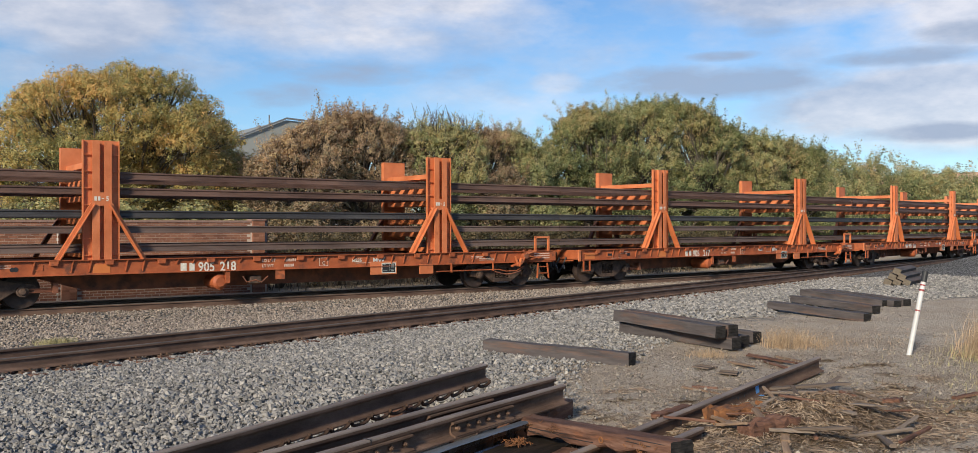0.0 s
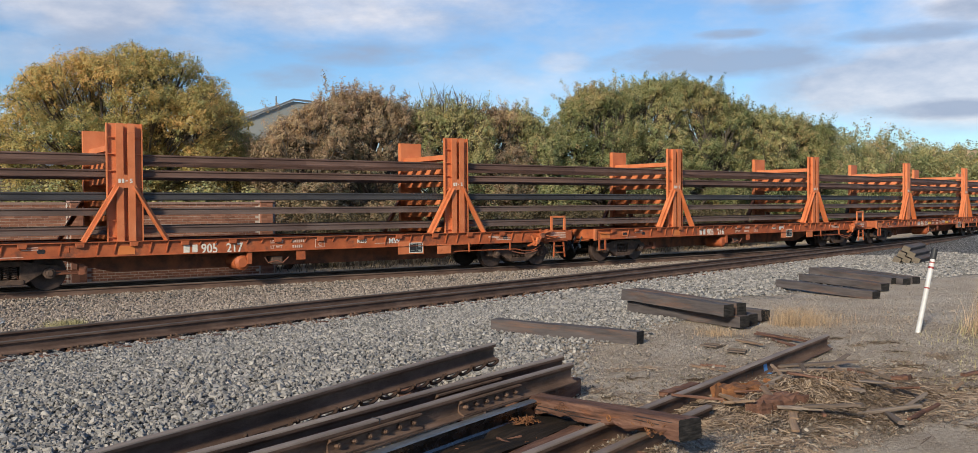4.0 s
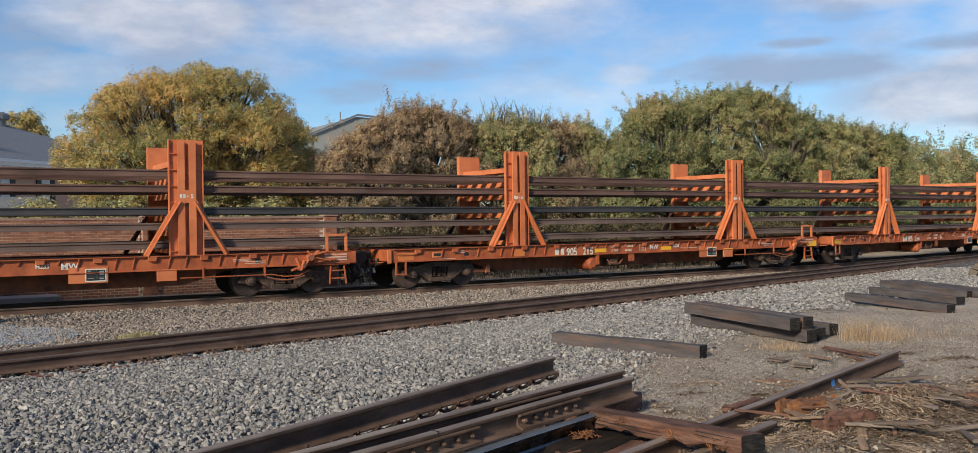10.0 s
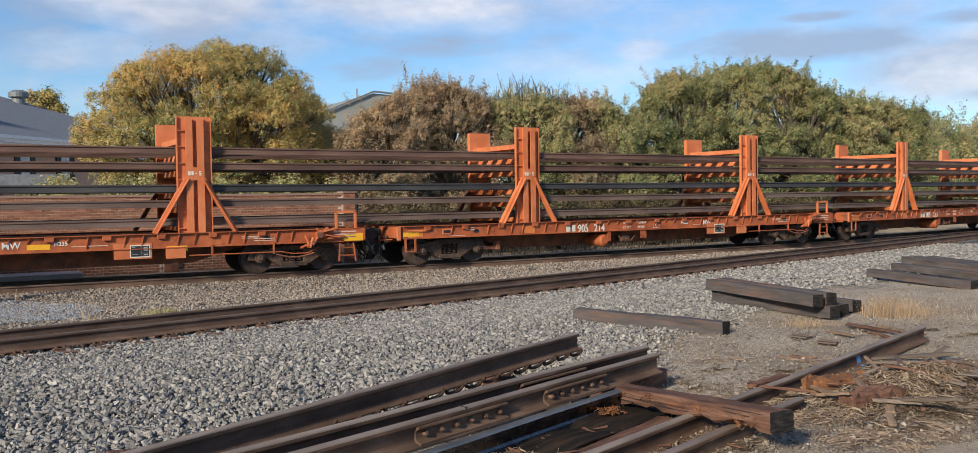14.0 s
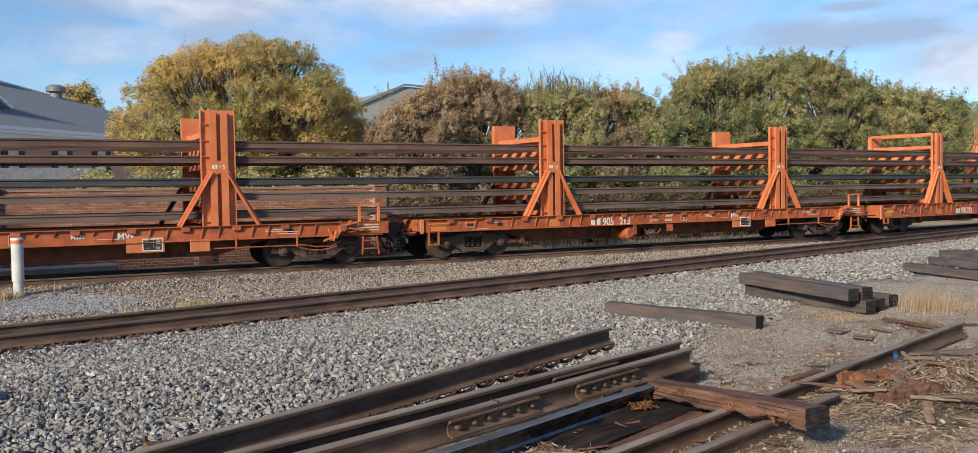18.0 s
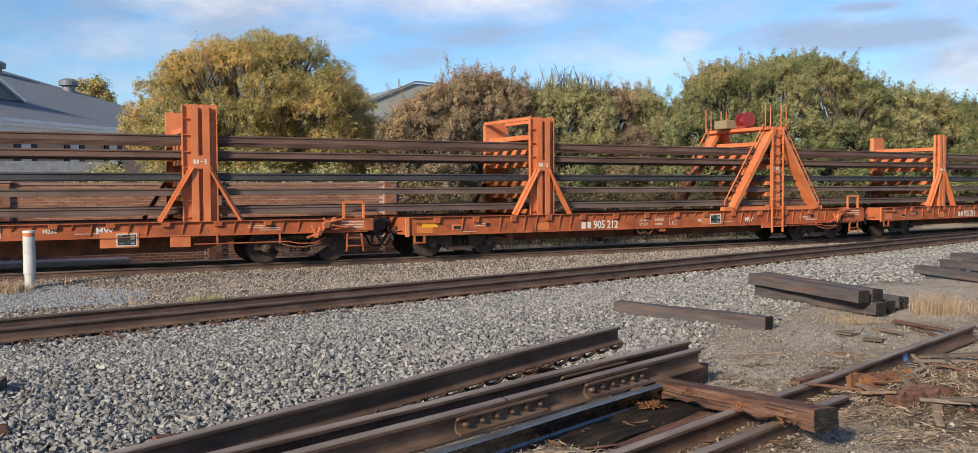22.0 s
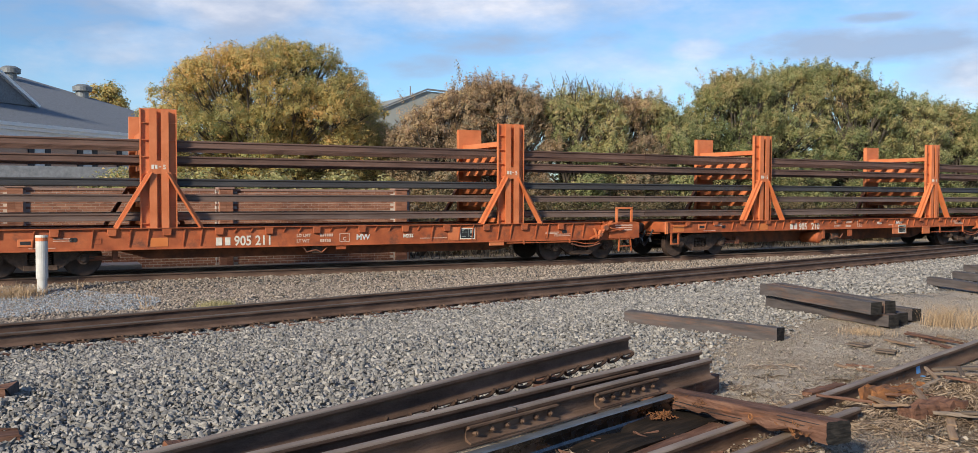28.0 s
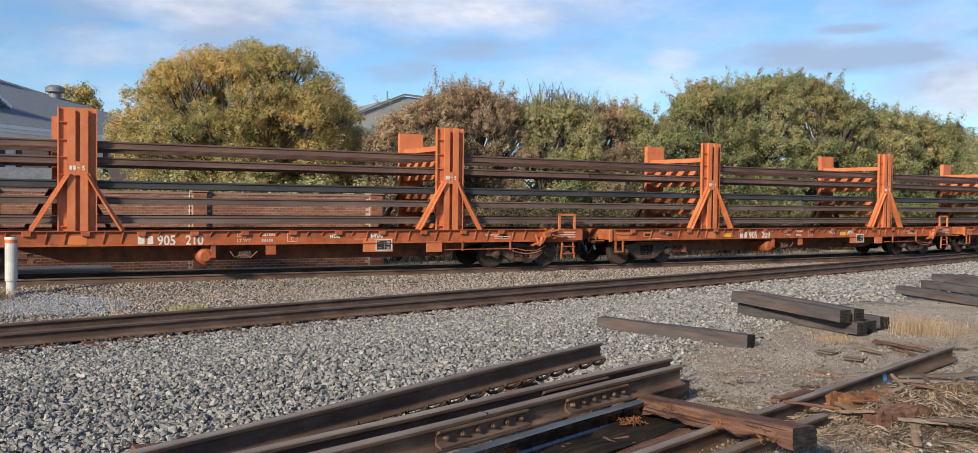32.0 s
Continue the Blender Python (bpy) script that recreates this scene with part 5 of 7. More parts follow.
# spring clips standing along the foot of the first rail
bm = bmesh.new()
pts = [(0.118 * math.cos(a), 0.02 * math.sin(a), 0.042 * math.sin(a) + 0.02) for a in np.linspace(2.9, 6.5, 11)] + [(0.128, 0.006, 0.034)]
pipe_run(bm, pts, 0.0165, 6)
CLIP = mesh_of("rail_clip", bm, CLIP_RUST)
for k in range(14):
    part("rail_clip", CLIP, None, rail_a, at=pose(0.18 + 0.268 * k + random.uniform(-0.02, 0.02), 0.088, -0.012, 0, random.uniform(-8, 8), 0))


def sleeper(name, label, a, b, w=0.225, h=0.178, mats=(TIE, TIE_END), group="", rough=0.006, seed=0, category="railway tie"):
    """A squared timber from a to b, the middle of its underside ends, its edges worn uneven."""
    a, b = Vector(a), Vector(b)
    d = b - a
    n = 9
    rnd = random.Random(seed)
    bm = bmesh.new()
    rings = []
    for i in range(n):
        x = d.length * i / (n - 1)
        ring = []
        for y, z in ((-w / 2, 0.006), (-w / 2 + 0.006, 0), (w / 2 - 0.006, 0), (w / 2, 0.006), (w / 2, h - 0.007), (w / 2 - 0.007, h), (-w / 2 + 0.007, h), (-w / 2, h - 0.007)):
            ring.append(bm.verts.new((x + (rnd.uniform(-rough, rough) if i in (0, n - 1) else 0), y + rnd.uniform(-rough, rough), z + rnd.uniform(-rough, rough))))
        rings.append(ring)
    for r0, r1 in zip(rings, rings[1:]):
        for k in range(8):
            bm.faces.new((r0[k], r1[k], r1[(k + 1) % 8], r0[(k + 1) % 8]))
    bm.faces.new(rings[0]).material_index = 1
    bm.faces.new(rings[-1][::-1]).material_index = 1
    ob = part(name, bm, mats)
    yaw = math.degrees(math.atan2(d.y, d.x))
    ob.matrix_basis = pose(*a, 0, -math.degrees(math.asin(d.z / d.length)), yaw)
    return tagged(ob, label, category, group)


OLD = (TIE_OLD, TIE)


def rotten_sleeper(label, a, b, w, h, seed):
    """An old timber with grain furrows, cracks, a broken lower edge and torn orange fibres."""
    a, b = Vector(a), Vector(b)
    d = b - a
    rnd = random.Random(seed)
    n, sides = 64, 28
    outline = []
    for k in range(sides):
        f = k / sides * 4
        q, r = int(f), f - int(f)
        outline.append(((-w / 2 + w * r, 0.0), (w / 2, h * r), (w / 2 - w * r, h), (-w / 2, h - h * r))[q])
    groove = [rnd.uniform(-0.006, 0.003) for _ in range(sides)]
    bite = [(rnd.uniform(0.1, 0.95), rnd.uniform(0.02, 0.06), rnd.uniform(0.01, 0.045)) for _ in range(9)]
    bm = bmesh.new()
    rings = []
    for i in range(n):
        t = i / (n - 1)
        ring = []
        for k, (y, z) in enumerate(outline):
            g1 = groove[k] * (0.5 + math.sin(t * 11 + k * 2.3)) + rnd.uniform(-0.0025, 0.0025)
            lift = sum(dp * max(0, 1 - abs(t - c) / wd) for c, wd, dp in bite) if z < h * 0.35 and y < 0 else 0
            s = 1 + g1 / (w / 2) - 0.08 * (abs(y) > w * 0.45 and abs(z - h / 2) > h * 0.42)
            ring.append(bm.verts.new((d.length * t + (rnd.uniform(-0.006, 0.006) if i in (0, n - 1) else 0), y * s, h / 2 + (z - h / 2) * s + lift)))
        rings.append(ring)
    for r0, r1 in zip(rings, rings[1:]):
        for k in range(sides):
            bm.faces.new((r0[k], r1[k], r1[(k + 1) % sides], r0[(k + 1) % sides]))
    bm.faces.new(rings[0]).material_index = 1
    bm.faces.new(rings[-1][::-1]).material_index = 1
    bmesh.ops.recalc_face_normals(bm, faces=bm.faces)
    ob = tagged(part("old_sleeper", bm, (TIE_OLD, END_GRAIN)), label, "railway tie", "old sleepers")
    ob.matrix_basis = pose(*a, 0, -math.degrees(math.asin(d.z / d.length)), math.degrees(math.atan2(d.y, d.x)))
    for x, z, count in ((d.length * 0.45, h * 0.75, 16), (d.length * 0.3, h * 0.5, 8), (d.length * 0.86, h * 0.45, 12), (d.length * 0.92, h * 0.25, 9)):
        bm = bmesh.new()
        for _ in range(count):
            px, pz = x + rnd.gauss(0, 0.07), min(h * 0.95, max(0.01, z + rnd.gauss(0, 0.03)))
            ln = rnd.uniform(0.02, 0.06)
            pipe_run(bm, [(px + ln * f, -w / 2 - 0.006 - 0.02 * math.sin(3.14 * f) * rnd.random(), pz + 0.012 * math.sin(5 * f + px * 9)) for f in (0, 0.33, 0.66, 1)], rnd.uniform(0.0015, 0.003), 4)
        tagged(part("splinter", bm, ROT, ob), "torn orange splinters", kind="stuff")
    bm = bmesh.new()
    pipe_run(bm, [(d.length * 0.7 + 0.022 * math.cos(q), -w / 2 - 0.002, h * 0.55 + 0.022 * math.sin(q)) for q in np.linspace(0, 6.28, 11)], 0.006, 5)
    part("dowel_ring", bm, ROT, ob, "pale ring round a spike hole")
    for k in range(11):
        x0 = d.length * rnd.uniform(0.02, 0.85)
        z0 = h * rnd.uniform(0.15, 0.9)
        bm = bmesh.new()
        beam(bm, (x0, -w / 2 - 0.001, z0), (x0 + rnd.uniform(0.15, 0.5), -w / 2 - 0.001, z0 + rnd.uniform(-0.01, 0.01)), 0.008, 0.004, (0, 0, 1))
        part("crack", bm, BLACK, ob, "dark drying crack")
    return ob


rotten_sleeper("split old brown sleeper lying across the rails", (5.13, 7.0, 0.02), (4.93, 4.42, 0.228), 0.215, 0.155, 3)
rotten_sleeper("dark rotten sleeper half buried under the rails", (5.05, 5.7, -0.07), (3.85, 5.26, -0.085), 0.24, 0.14, 17)
sleeper("old_sleeper", "dark old sleeper under the loose rails", (4.6, 8.3, 0.03), (4.5, 6.5, -0.04), 0.22, 0.17, OLD, "old sleepers", 0.014, 4)
sleeper("old_sleeper", "dark old sleeper under the loose rails", (1.0, 6.6, 0.035), (1.3, 4.1, 0.03), 0.24, 0.18, OLD, "old sleepers", 0.014, 5)
sleeper("old_sleeper", "weathered sleeper stub beside the rail end", (5.95, 6.9, 0.03), (5.2, 6.55, 0.04), 0.22, 0.17, OLD, "old sleepers", 0.014, 6)

# stacks of new ties along the ballast
G_TIE = "stacked creosoted ties"
NEW = (TIE, END_GRAIN)
sleeper("railway_tie", "single dark creosoted tie on the gravel", (8.06, 11.1, 0.05), (8.70, 8.72, 0.055), 0.19, mats=NEW, group=G_TIE, seed=11)
for label, a, b, seed in (("dark creosoted tie at the foot of a stack", (11.41, 11.66, 0.06), (11.13, 8.98, 0.055), 12), ("dark creosoted tie on top of a stack", (11.32, 11.71, 0.262), (10.89, 9.08, 0.236), 13),
                          ("dark creosoted tie at the foot of a stack", (11.72, 11.7, 0.06), (11.5, 9.12, 0.05), 14), ("dark creosoted tie on top of a stack", (11.58, 11.7, 0.262), (11.2, 9.1, 0.234), 15),
                          ("dark creosoted tie behind a stack", (12.2, 11.9, 0.05), (11.98, 9.26, 0.06), 16)):
    sleeper("railway_tie", label, a, b, 0.195, 0.176, mats=NEW, group=G_TIE, seed=seed, rough=0.008)
for k, (a, b) in enumerate((((17.04, 12.83, 0.1), (16.66, 10.27, 0.03)), ((18.78, 13.48, 0.11), (18.09, 10.95, 0.07)), ((20.47, 14.42, 0.145), (19.95, 11.85, 0.045)), ((20.75, 14.3, 0.14), (20.05, 11.62, 0.04)), ((21.3, 14.3, 0.12), (20.6, 11.7, 0.04)))):
    sleeper("railway_tie", "dark creosoted tie in a low stack on gravel", a, b, h=0.155, mats=NEW, group=G_TIE, seed=20 + k, rough=0.008)
for row in range(3):
    for k in range(3 - row):
        x, y, z = 27.25 - 0.11 * k - 0.05 * row, 15.55 + 0.25 * k + 0.13 * row, 0.08 + 0.17 * row
        ob = sleeper("railway_tie", "new tie with a pale sawn end in a stack", (x, y, z), (x + 2.45, y + 0.88, z), mats=(TIE, TIE_END), group=G_TIE, seed=40 + row * 5 + k)
        ob.matrix_basis = ob.matrix_basis @ pose(0, 0, 0, 24, 0, 0)

# ---- broken timber and litter round the loose rails ----


def chunk(name, label, a, b, w, h, mat, z=0.035, lean=0.0, seed=0, rough=0.02):
    rough = min(rough, h * 0.16)
    ob = sleeper(name, label, (*a, z), (*b, z + lean), w, h, (mat, mat), "broken timber", rough, seed, "broken wood")
    return ob


chunk("wood_chunk", "rotten orange sleeper chunk in the straw", (6.58, 5.6), (6.98, 5.43), 0.2, 0.19, ROT, 0.05, seed=60, rough=0.03)
chunk("wood_chunk", "split brown sleeper end in the straw", (6.36, 5.02), (6.9, 4.94), 0.18, 0.18, TIE_OLD, 0.04, 0.03, seed=61, rough=0.025)
chunk("wood_chunk", "grey weathered plank on the debris heap", (6.92, 4.98), (7.2, 4.66), 0.16, 0.045, PLANK, 0.09, 0.03, 62)
chunk("wood_chunk", "dark split chunk on the debris heap", (8.32, 5.3), (8.02, 4.92), 0.13, 0.1, PLANK, 0.07, seed=64, rough=0.02)
chunk("wood_splinter", "long bent stick on the debris heap", (7.8, 5.66), (6.75, 4.6), 0.035, 0.03, TIE_OLD, 0.16, -0.05, 63)
chunk("wood_splinter", "dark stick on the dirt", (7.38, 4.22), (8.08, 4.35), 0.035, 0.03, TIE_OLD, 0.06, 0.01, 68)
chunk("wood_splinter", "dark stick on the dirt", (9.78, 5.01), (10.4, 4.95), 0.06, 0.035, TIE_OLD, 0.05, 0.01, 69)
chunk("wood_splinter", "pale split splinter on the dirt", (8.05, 7.25), (8.04, 6.62), 0.05, 0.03, BOARD, seed=65)
chunk("wood_splinter", "dark strip of bark on the dirt", (8.15, 7.2), (8.3, 6.95), 0.05, 0.03, TIE_OLD, seed=75)
chunk("wood_splinter", "strip of old bark beside the rail", (6.5, 6.2), (7.14, 6.36), 0.1, 0.06, TIE_OLD, seed=66, rough=0.03)
for k, (x, y, turn) in enumerate(((9.3, 8.0, 20), (9.22, 7.55, 35))):
    bm = bmesh.new()
    box(bm, -0.18, 0.18, -0.11, 0.11, 0.0, 0.02)
    box(bm, -0.075, -0.06, -0.11, 0.11, 0.02, 0.032)
    box(bm, 0.06, 0.075, -0.11, 0.11, 0.02, 0.032)
    ob = part("tie_plate", bm, PLANK, at=pose(x, y, float(ground_height(x, y)) + 0.012, 3, 4, turn), bevel=0.003)
    tagged(ob, "grey rusted tie plate lying on the dirt", "tie plate", "loose tie plates")
bm = bmesh.new()
tube(bm, (0, 0, 0), (0, 0, 0.018), 0.12, 0.115, 18)
plate = tagged(part("washer_plate", bm, PLANK, at=pose(7.39, 5.13, 0.17, 38, -18, 30)), "round grey plate with a hole leaning on the heap", "plate")
bm = bmesh.new()
tube(bm, (0.02, 0, 0.0185), (0.02, 0, 0.0205), 0.014, n=10)
part("hole", bm, BLACK, plate)
for k, (a, b) in enumerate((((10.95, 8.6), (10.66, 7.55)), ((10.8, 8.4), (10.5, 7.7)), ((10.6, 8.35), (10.45, 7.5)), ((11.05, 8.2), (10.75, 7.3)), ((10.45, 8.0), (10.1, 7.35)), ((9.9, 8.1), (9.75, 7.6)))):
    chunk("wood_splinter", "thin weathered tan board in a loose pile", a, b, 0.045 + 0.015 * (k % 3), 0.026, BOARD if k % 2 else TIE_OLD, 0.03 + 0.02 * (k % 3), 0.01, 70 + k, 0.005)
for k, (a, b) in enumerate((((7.9, 4.95), (7.05, 4.1)), ((8.0, 5.5), (7.3, 4.6)), ((7.2, 5.8), (7.7, 5.15)), ((8.3, 6.3), (8.9, 5.6)), ((6.6, 5.3), (7.3, 4.8)), ((8.4, 6.6), (9.4, 6.0)), ((7.0, 4.6), (7.7, 4.3)))):
    chunk("wood_splinter", "thin weathered splinter in the litter", a, b, 0.05 + 0.02 * (k % 3), 0.03, PLANK, 0.05 + 0.01 * (k % 4), 0.05, 80 + k, 0.012)
rnd = random.Random(5)
for k in range(44):
    cx, cy = rnd.gauss(7.6, 0.8), rnd.gauss(5.25, 0.45)
    if cy > 0.32 * cx + 3.5 - 0.1:
        continue
    an, ln = rnd.uniform(0, 6.28), rnd.uniform(0.12, 0.5)
    chunk("wood_splinter", "small weathered splinter in the litter", (cx, cy), (cx + ln * math.cos(an), cy + ln * math.sin(an)), rnd.uniform(0.02, 0.07), rnd.uniform(0.01, 0.03), rnd.choice((PLANK, PLANK, PLANK, BOARD, BOARD, TIE_OLD, TIE_OLD)), float(ground_height(cx, cy)) + rnd.uniform(0.02, 0.1), rnd.uniform(-0.03, 0.1), 100 + k, 0.01)
for k in range(9):
    cx, cy = rnd.gauss(7.5, 0.65), rnd.gauss(5.2, 0.28)
    an, ln = rnd.uniform(0, 6.28), rnd.uniform(0.1, 0.3)
    chunk("wood_chunk", "broken brown sleeper piece on the debris heap", (cx, cy), (cx + ln * math.cos(an), cy + ln * math.sin(an)), rnd.uniform(0.06, 0.14), rnd.uniform(0.025, 0.06), rnd.choice((TIE_OLD, TIE_OLD, TIE_OLD, ROT)), float(ground_height(cx, cy)) + rnd.uniform(0.02, 0.08), rnd.uniform(-0.03, 0.1), 300 + k, 0.012)
# under the rails, beside the sleepers
for k in range(14):
    cx, cy = rnd.uniform(3.3, 4.9), rnd.uniform(4.9, 5.9)
    an, ln = rnd.uniform(0, 6.28), rnd.uniform(0.08, 0.3)
    chunk("wood_splinter", "small weathered splinter in the litter", (cx, cy), (cx + ln * math.cos(an), cy + ln * math.sin(an)), rnd.uniform(0.015, 0.03), rnd.uniform(0.01, 0.02), TIE_OLD, 0.045, 0.02, 160 + k, 0.012)
# wide black timber carrying the rails' shadow in its colour
sleeper("old_sleeper", "dark stained sleeper in the pit, blackened for the shadow under the rails", (5.2, 6.08, -0.02), (3.6, 5.52, -0.03), 0.45, 0.09, (PIT_WOOD, PIT_WOOD), "old sleepers", 0.02, 18)
bm = bmesh.new()
for _ in range(60):
    px, py = rnd.gauss(4.69, 0.05), rnd.gauss(6.0, 0.04)
    pipe_run(bm, [(px + 0.05 * f * rnd.uniform(-1, 1), py + 0.05 * f * rnd.uniform(-1, 1), 0.1 + 0.05 * math.sin(3.14 * f) * rnd.random()) for f in (0, 0.33, 0.66, 1)], 0.003, 4)
tagged(part("wood_fluff", bm, ROT), "tuft of torn orange wood fibres", "litter", kind="stuff")
# dark timber at the left edge of the ballast
sleeper("old_sleeper", "charred dark timber end on the ballast", (-1.4, 10.1, -0.1), (0.0, 9.55, -0.1), 0.3, 0.24, OLD, "old sleepers", 0.02, 7)
sleeper("old_sleeper", "thin dark timber on the ballast", (-0.7, 8.3, -0.08), (0.38, 9.4, -0.06), 0.09, 0.08, OLD, "old sleepers", 0.012, 8)
sleeper("old_sleeper", "dark timber on the ballast", (-1.5, 7.75, -0.06), (0.04, 7.8, -0.04), 0.25, 0.16, OLD, "old sleepers", 0.02, 9)

# ---- marker posts ----
post = tagged(new("marker_post"), "leaning white marker post with a black cap", "marker post")
lean = (Vector((13.1, 7.14, 1.3)) - Vector((12.72, 7.2, 0.0))).normalized()
base = Vector((12.72, 7.2, -0.05))
for name, f0, f1, r, m, lab in (("shaft", 0, 1.18, 0.036, POST_WHITE, ""), ("cap", 1.18, 1.34, 0.043, BLACK, "black plastic cap"), ("band", 1.04, 1.07, 0.0375, RED, "red band"), ("band", 1.12, 1.14, 0.0375, RED, "red band"), ("band", 0.74, 0.76, 0.0375, RED, "red band")):
    bm = bmesh.new()
    tube(bm, base + lean * f0, base + lean * f1, r, n=14)
    part(name, bm, m, post, lab)
post = tagged(new("pipe_marker"), "upright white plastic pipeline marker with an orange band", "marker post")
for name, z0, z1, r, m, lab in (("shaft", -0.35, 0.08, 0.105, POST_WHITE, ""), ("sleeve", 0.08, 0.9, 0.125, POST_WHITE, "white plastic sleeve"), ("band", 0.9, 0.98, 0.127, ORANGE, "orange band"), ("cap", 0.98, 1.03, 0.13, WHITE, "")):
    bm = bmesh.new()
    tube(bm, (0.62, 22.55, z0), (0.62, 22.55, z1), r, n=20)
    part(name, bm, m, post, lab)

# ---- grass ----


def blades(name, label, spots, mat, category="grass", seed=0, thick=0.0035):
    """Bending blades; spots of (x, y, spread, count, height, lean_x, lean_y)."""
    g = np.random.default_rng(seed)
    vs, fs, base_i = [], [], 0
    for x, y, spread, count, height, lx, ly in spots:
        px, py = g.normal(x, spread, count), g.normal(y, spread, count)
        pz = ground_height(px, py)
        hh = height * g.uniform(0.18, 1.12, count)
        a = g.uniform(0, 6.28, count)
        wx, wy = np.cos(a) * thick, np.sin(a) * thick
        bx, by = g.normal(lx, 0.35, count) * hh, g.normal(ly, 0.35, count) * hh
        for f, w in ((0, 1.0), (0.5, 0.8), (1.0, 0.15)):
            cx, cy, cz = px + bx * f * f, py + by * f * f, pz + hh * f * (1 - 0.25 * f)
            vs.append(np.stack([cx - wx * w, cy - wy * w, cz], -1))
            vs.append(np.stack([cx + wx * w, cy + wy * w, cz], -1))
        r = np.arange(count)
        for s in range(2):
            o = base_i + s * 2 * count
            fs.append(np.stack([o + r, o + count + r, o + 3 * count + r, o + 2 * count + r], -1))
        base_i += 6 * count
    ob = new(name, numpy_mesh(name, np.concatenate(vs), np.concatenate(fs), mat))
    return tagged(ob, label, category, kind="stuff")


blades("dry_grass", "clumps of dry straw-coloured grass by the tie stacks", ((12.0, 8.85, 0.13, 420, 0.42, 0.0, 0.1), (12.3, 8.7, 0.22, 420, 0.36, 0.2, 0), (12.6, 8.6, 0.25, 120, 0.22, 0.1, 0), (10.35, 8.8, 0.16, 300, 0.14, 0.0, 0), (12.9, 8.5, 0.4, 120, 0.12, 0, 0), (13.7, 8.4, 0.5, 140, 0.09, 0, 0), (10.4, 8.9, 0.2, 160, 0.1, 0, 0), (14.6, 8.9, 0.8, 120, 0.08, 0, 0)), STRAW, seed=1, thick=0.0024)
blades("tall_grass", "tall leaning tan grass at the dirt's edge", ((13.45, 6.4, 0.16, 1000, 0.85, 0.7, -0.15), (13.25, 6.2, 0.2, 600, 0.6, 0.6, -0.2), (14.6, 6.5, 0.3, 700, 0.7, 0.4, 0.0)), STRAW, seed=2)
blades("green_grass", "low green and yellow weeds at the dirt's edge", ((13.4, 6.15, 0.35, 700, 0.25, 0.2, 0), (12.5, 5.6, 0.6, 500, 0.12, 0, 0), (11.0, 4.9, 0.6, 300, 0.1, 0, 0), (9.6, 4.6, 0.4, 150, 0.08, 0, 0)), GREENGRASS, seed=3)
blades("grass_tuft", "pale green grass tuft on the ballast", ((3.5, 18.5, 0.17, 700, 0.19, 0, 0), (3.7, 18.6, 0.12, 400, 0.15, 0, 0)), GREENGRASS, seed=4)
blades("dry_weed", "thin dry brown weed on the ballast", ((2.3, 18.85, 0.06, 9, 0.95, -0.1, 0.0), (2.35, 18.8, 0.07, 26, 0.16, 0, 0), (0.1, 22.3, 0.3, 900, 0.3, 0.1, 0), (1.35, 22.6, 0.05, 16, 0.4, -0.1, 0)), STRAW, seed=5, thick=0.006)
blades("track_weeds", "dry grass along the foot of the far bank", tuple((x, 27.9 + 0.02 * x * x / 10, 0.4, 60, 0.3, 0, 0) for x in np.arange(11.5, 40, 1.4)), STRAW, seed=6)

# straw and chips lying flat on the dirt
g = np.random.default_rng(9)
N = 22000
lx = np.concatenate([g.normal(7.5, 0.95, N // 2), g.uniform(3.0, 14.0, N // 2)])
ly = np.concatenate([g.normal(5.2, 0.5, N // 2), g.uniform(4.0, 10.5, N // 2)])
f = g.random(2600)
lx = np.concatenate([lx, 5.9 - 2.6 * f + g.normal(0, 0.05, 2600), g.uniform(2.6, 5.0, 1800)])
ly = np.concatenate([ly, 7.55 - 1.12 * f + g.normal(0, 0.16, 2600), g.uniform(4.6, 5.9, 1800)])
keep = (ly < ballast_edge(lx) + 0.3)
lx, ly = lx[keep], ly[keep]
heap = 0.07 * np.exp(-((lx - 7.5) / 1.1) ** 2 - ((ly - 5.1) / 0.55) ** 2)
lz = ground_height(lx, ly) + 0.008 + heap * g.uniform(0, 1, len(lx))
an, ln, wd = g.uniform(0, 6.28, len(lx)), g.uniform(0.05, 0.3, len(lx)) * np.where(heap > 0.03, 1, 0.5), g.uniform(0.003, 0.012, len(lx))
dx, dy, tz = np.cos(an) * ln / 2, np.sin(an) * ln / 2, g.normal(0, 0.12, len(lx)) * ln
sx, sy = -np.sin(an) * wd / 2, np.cos(an) * wd / 2
quad = np.stack([np.stack([lx - dx - sx, ly - dy - sy, lz - tz * 0.3], -1), np.stack([lx + dx - sx, ly + dy - sy, lz + np.abs(tz)], -1), np.stack([lx + dx + sx, ly + dy + sy, lz + np.abs(tz)], -1), np.stack([lx - dx + sx, ly - dy + sy, lz - tz * 0.3], -1)], 1).reshape(-1, 3)
tagged(new("straw_litter", numpy_mesh("straw_litter", quad, np.arange(len(quad)).reshape(-1, 4), FIBRE)), "dry straw and wood chips strewn on the dirt", "litter", kind="stuff")

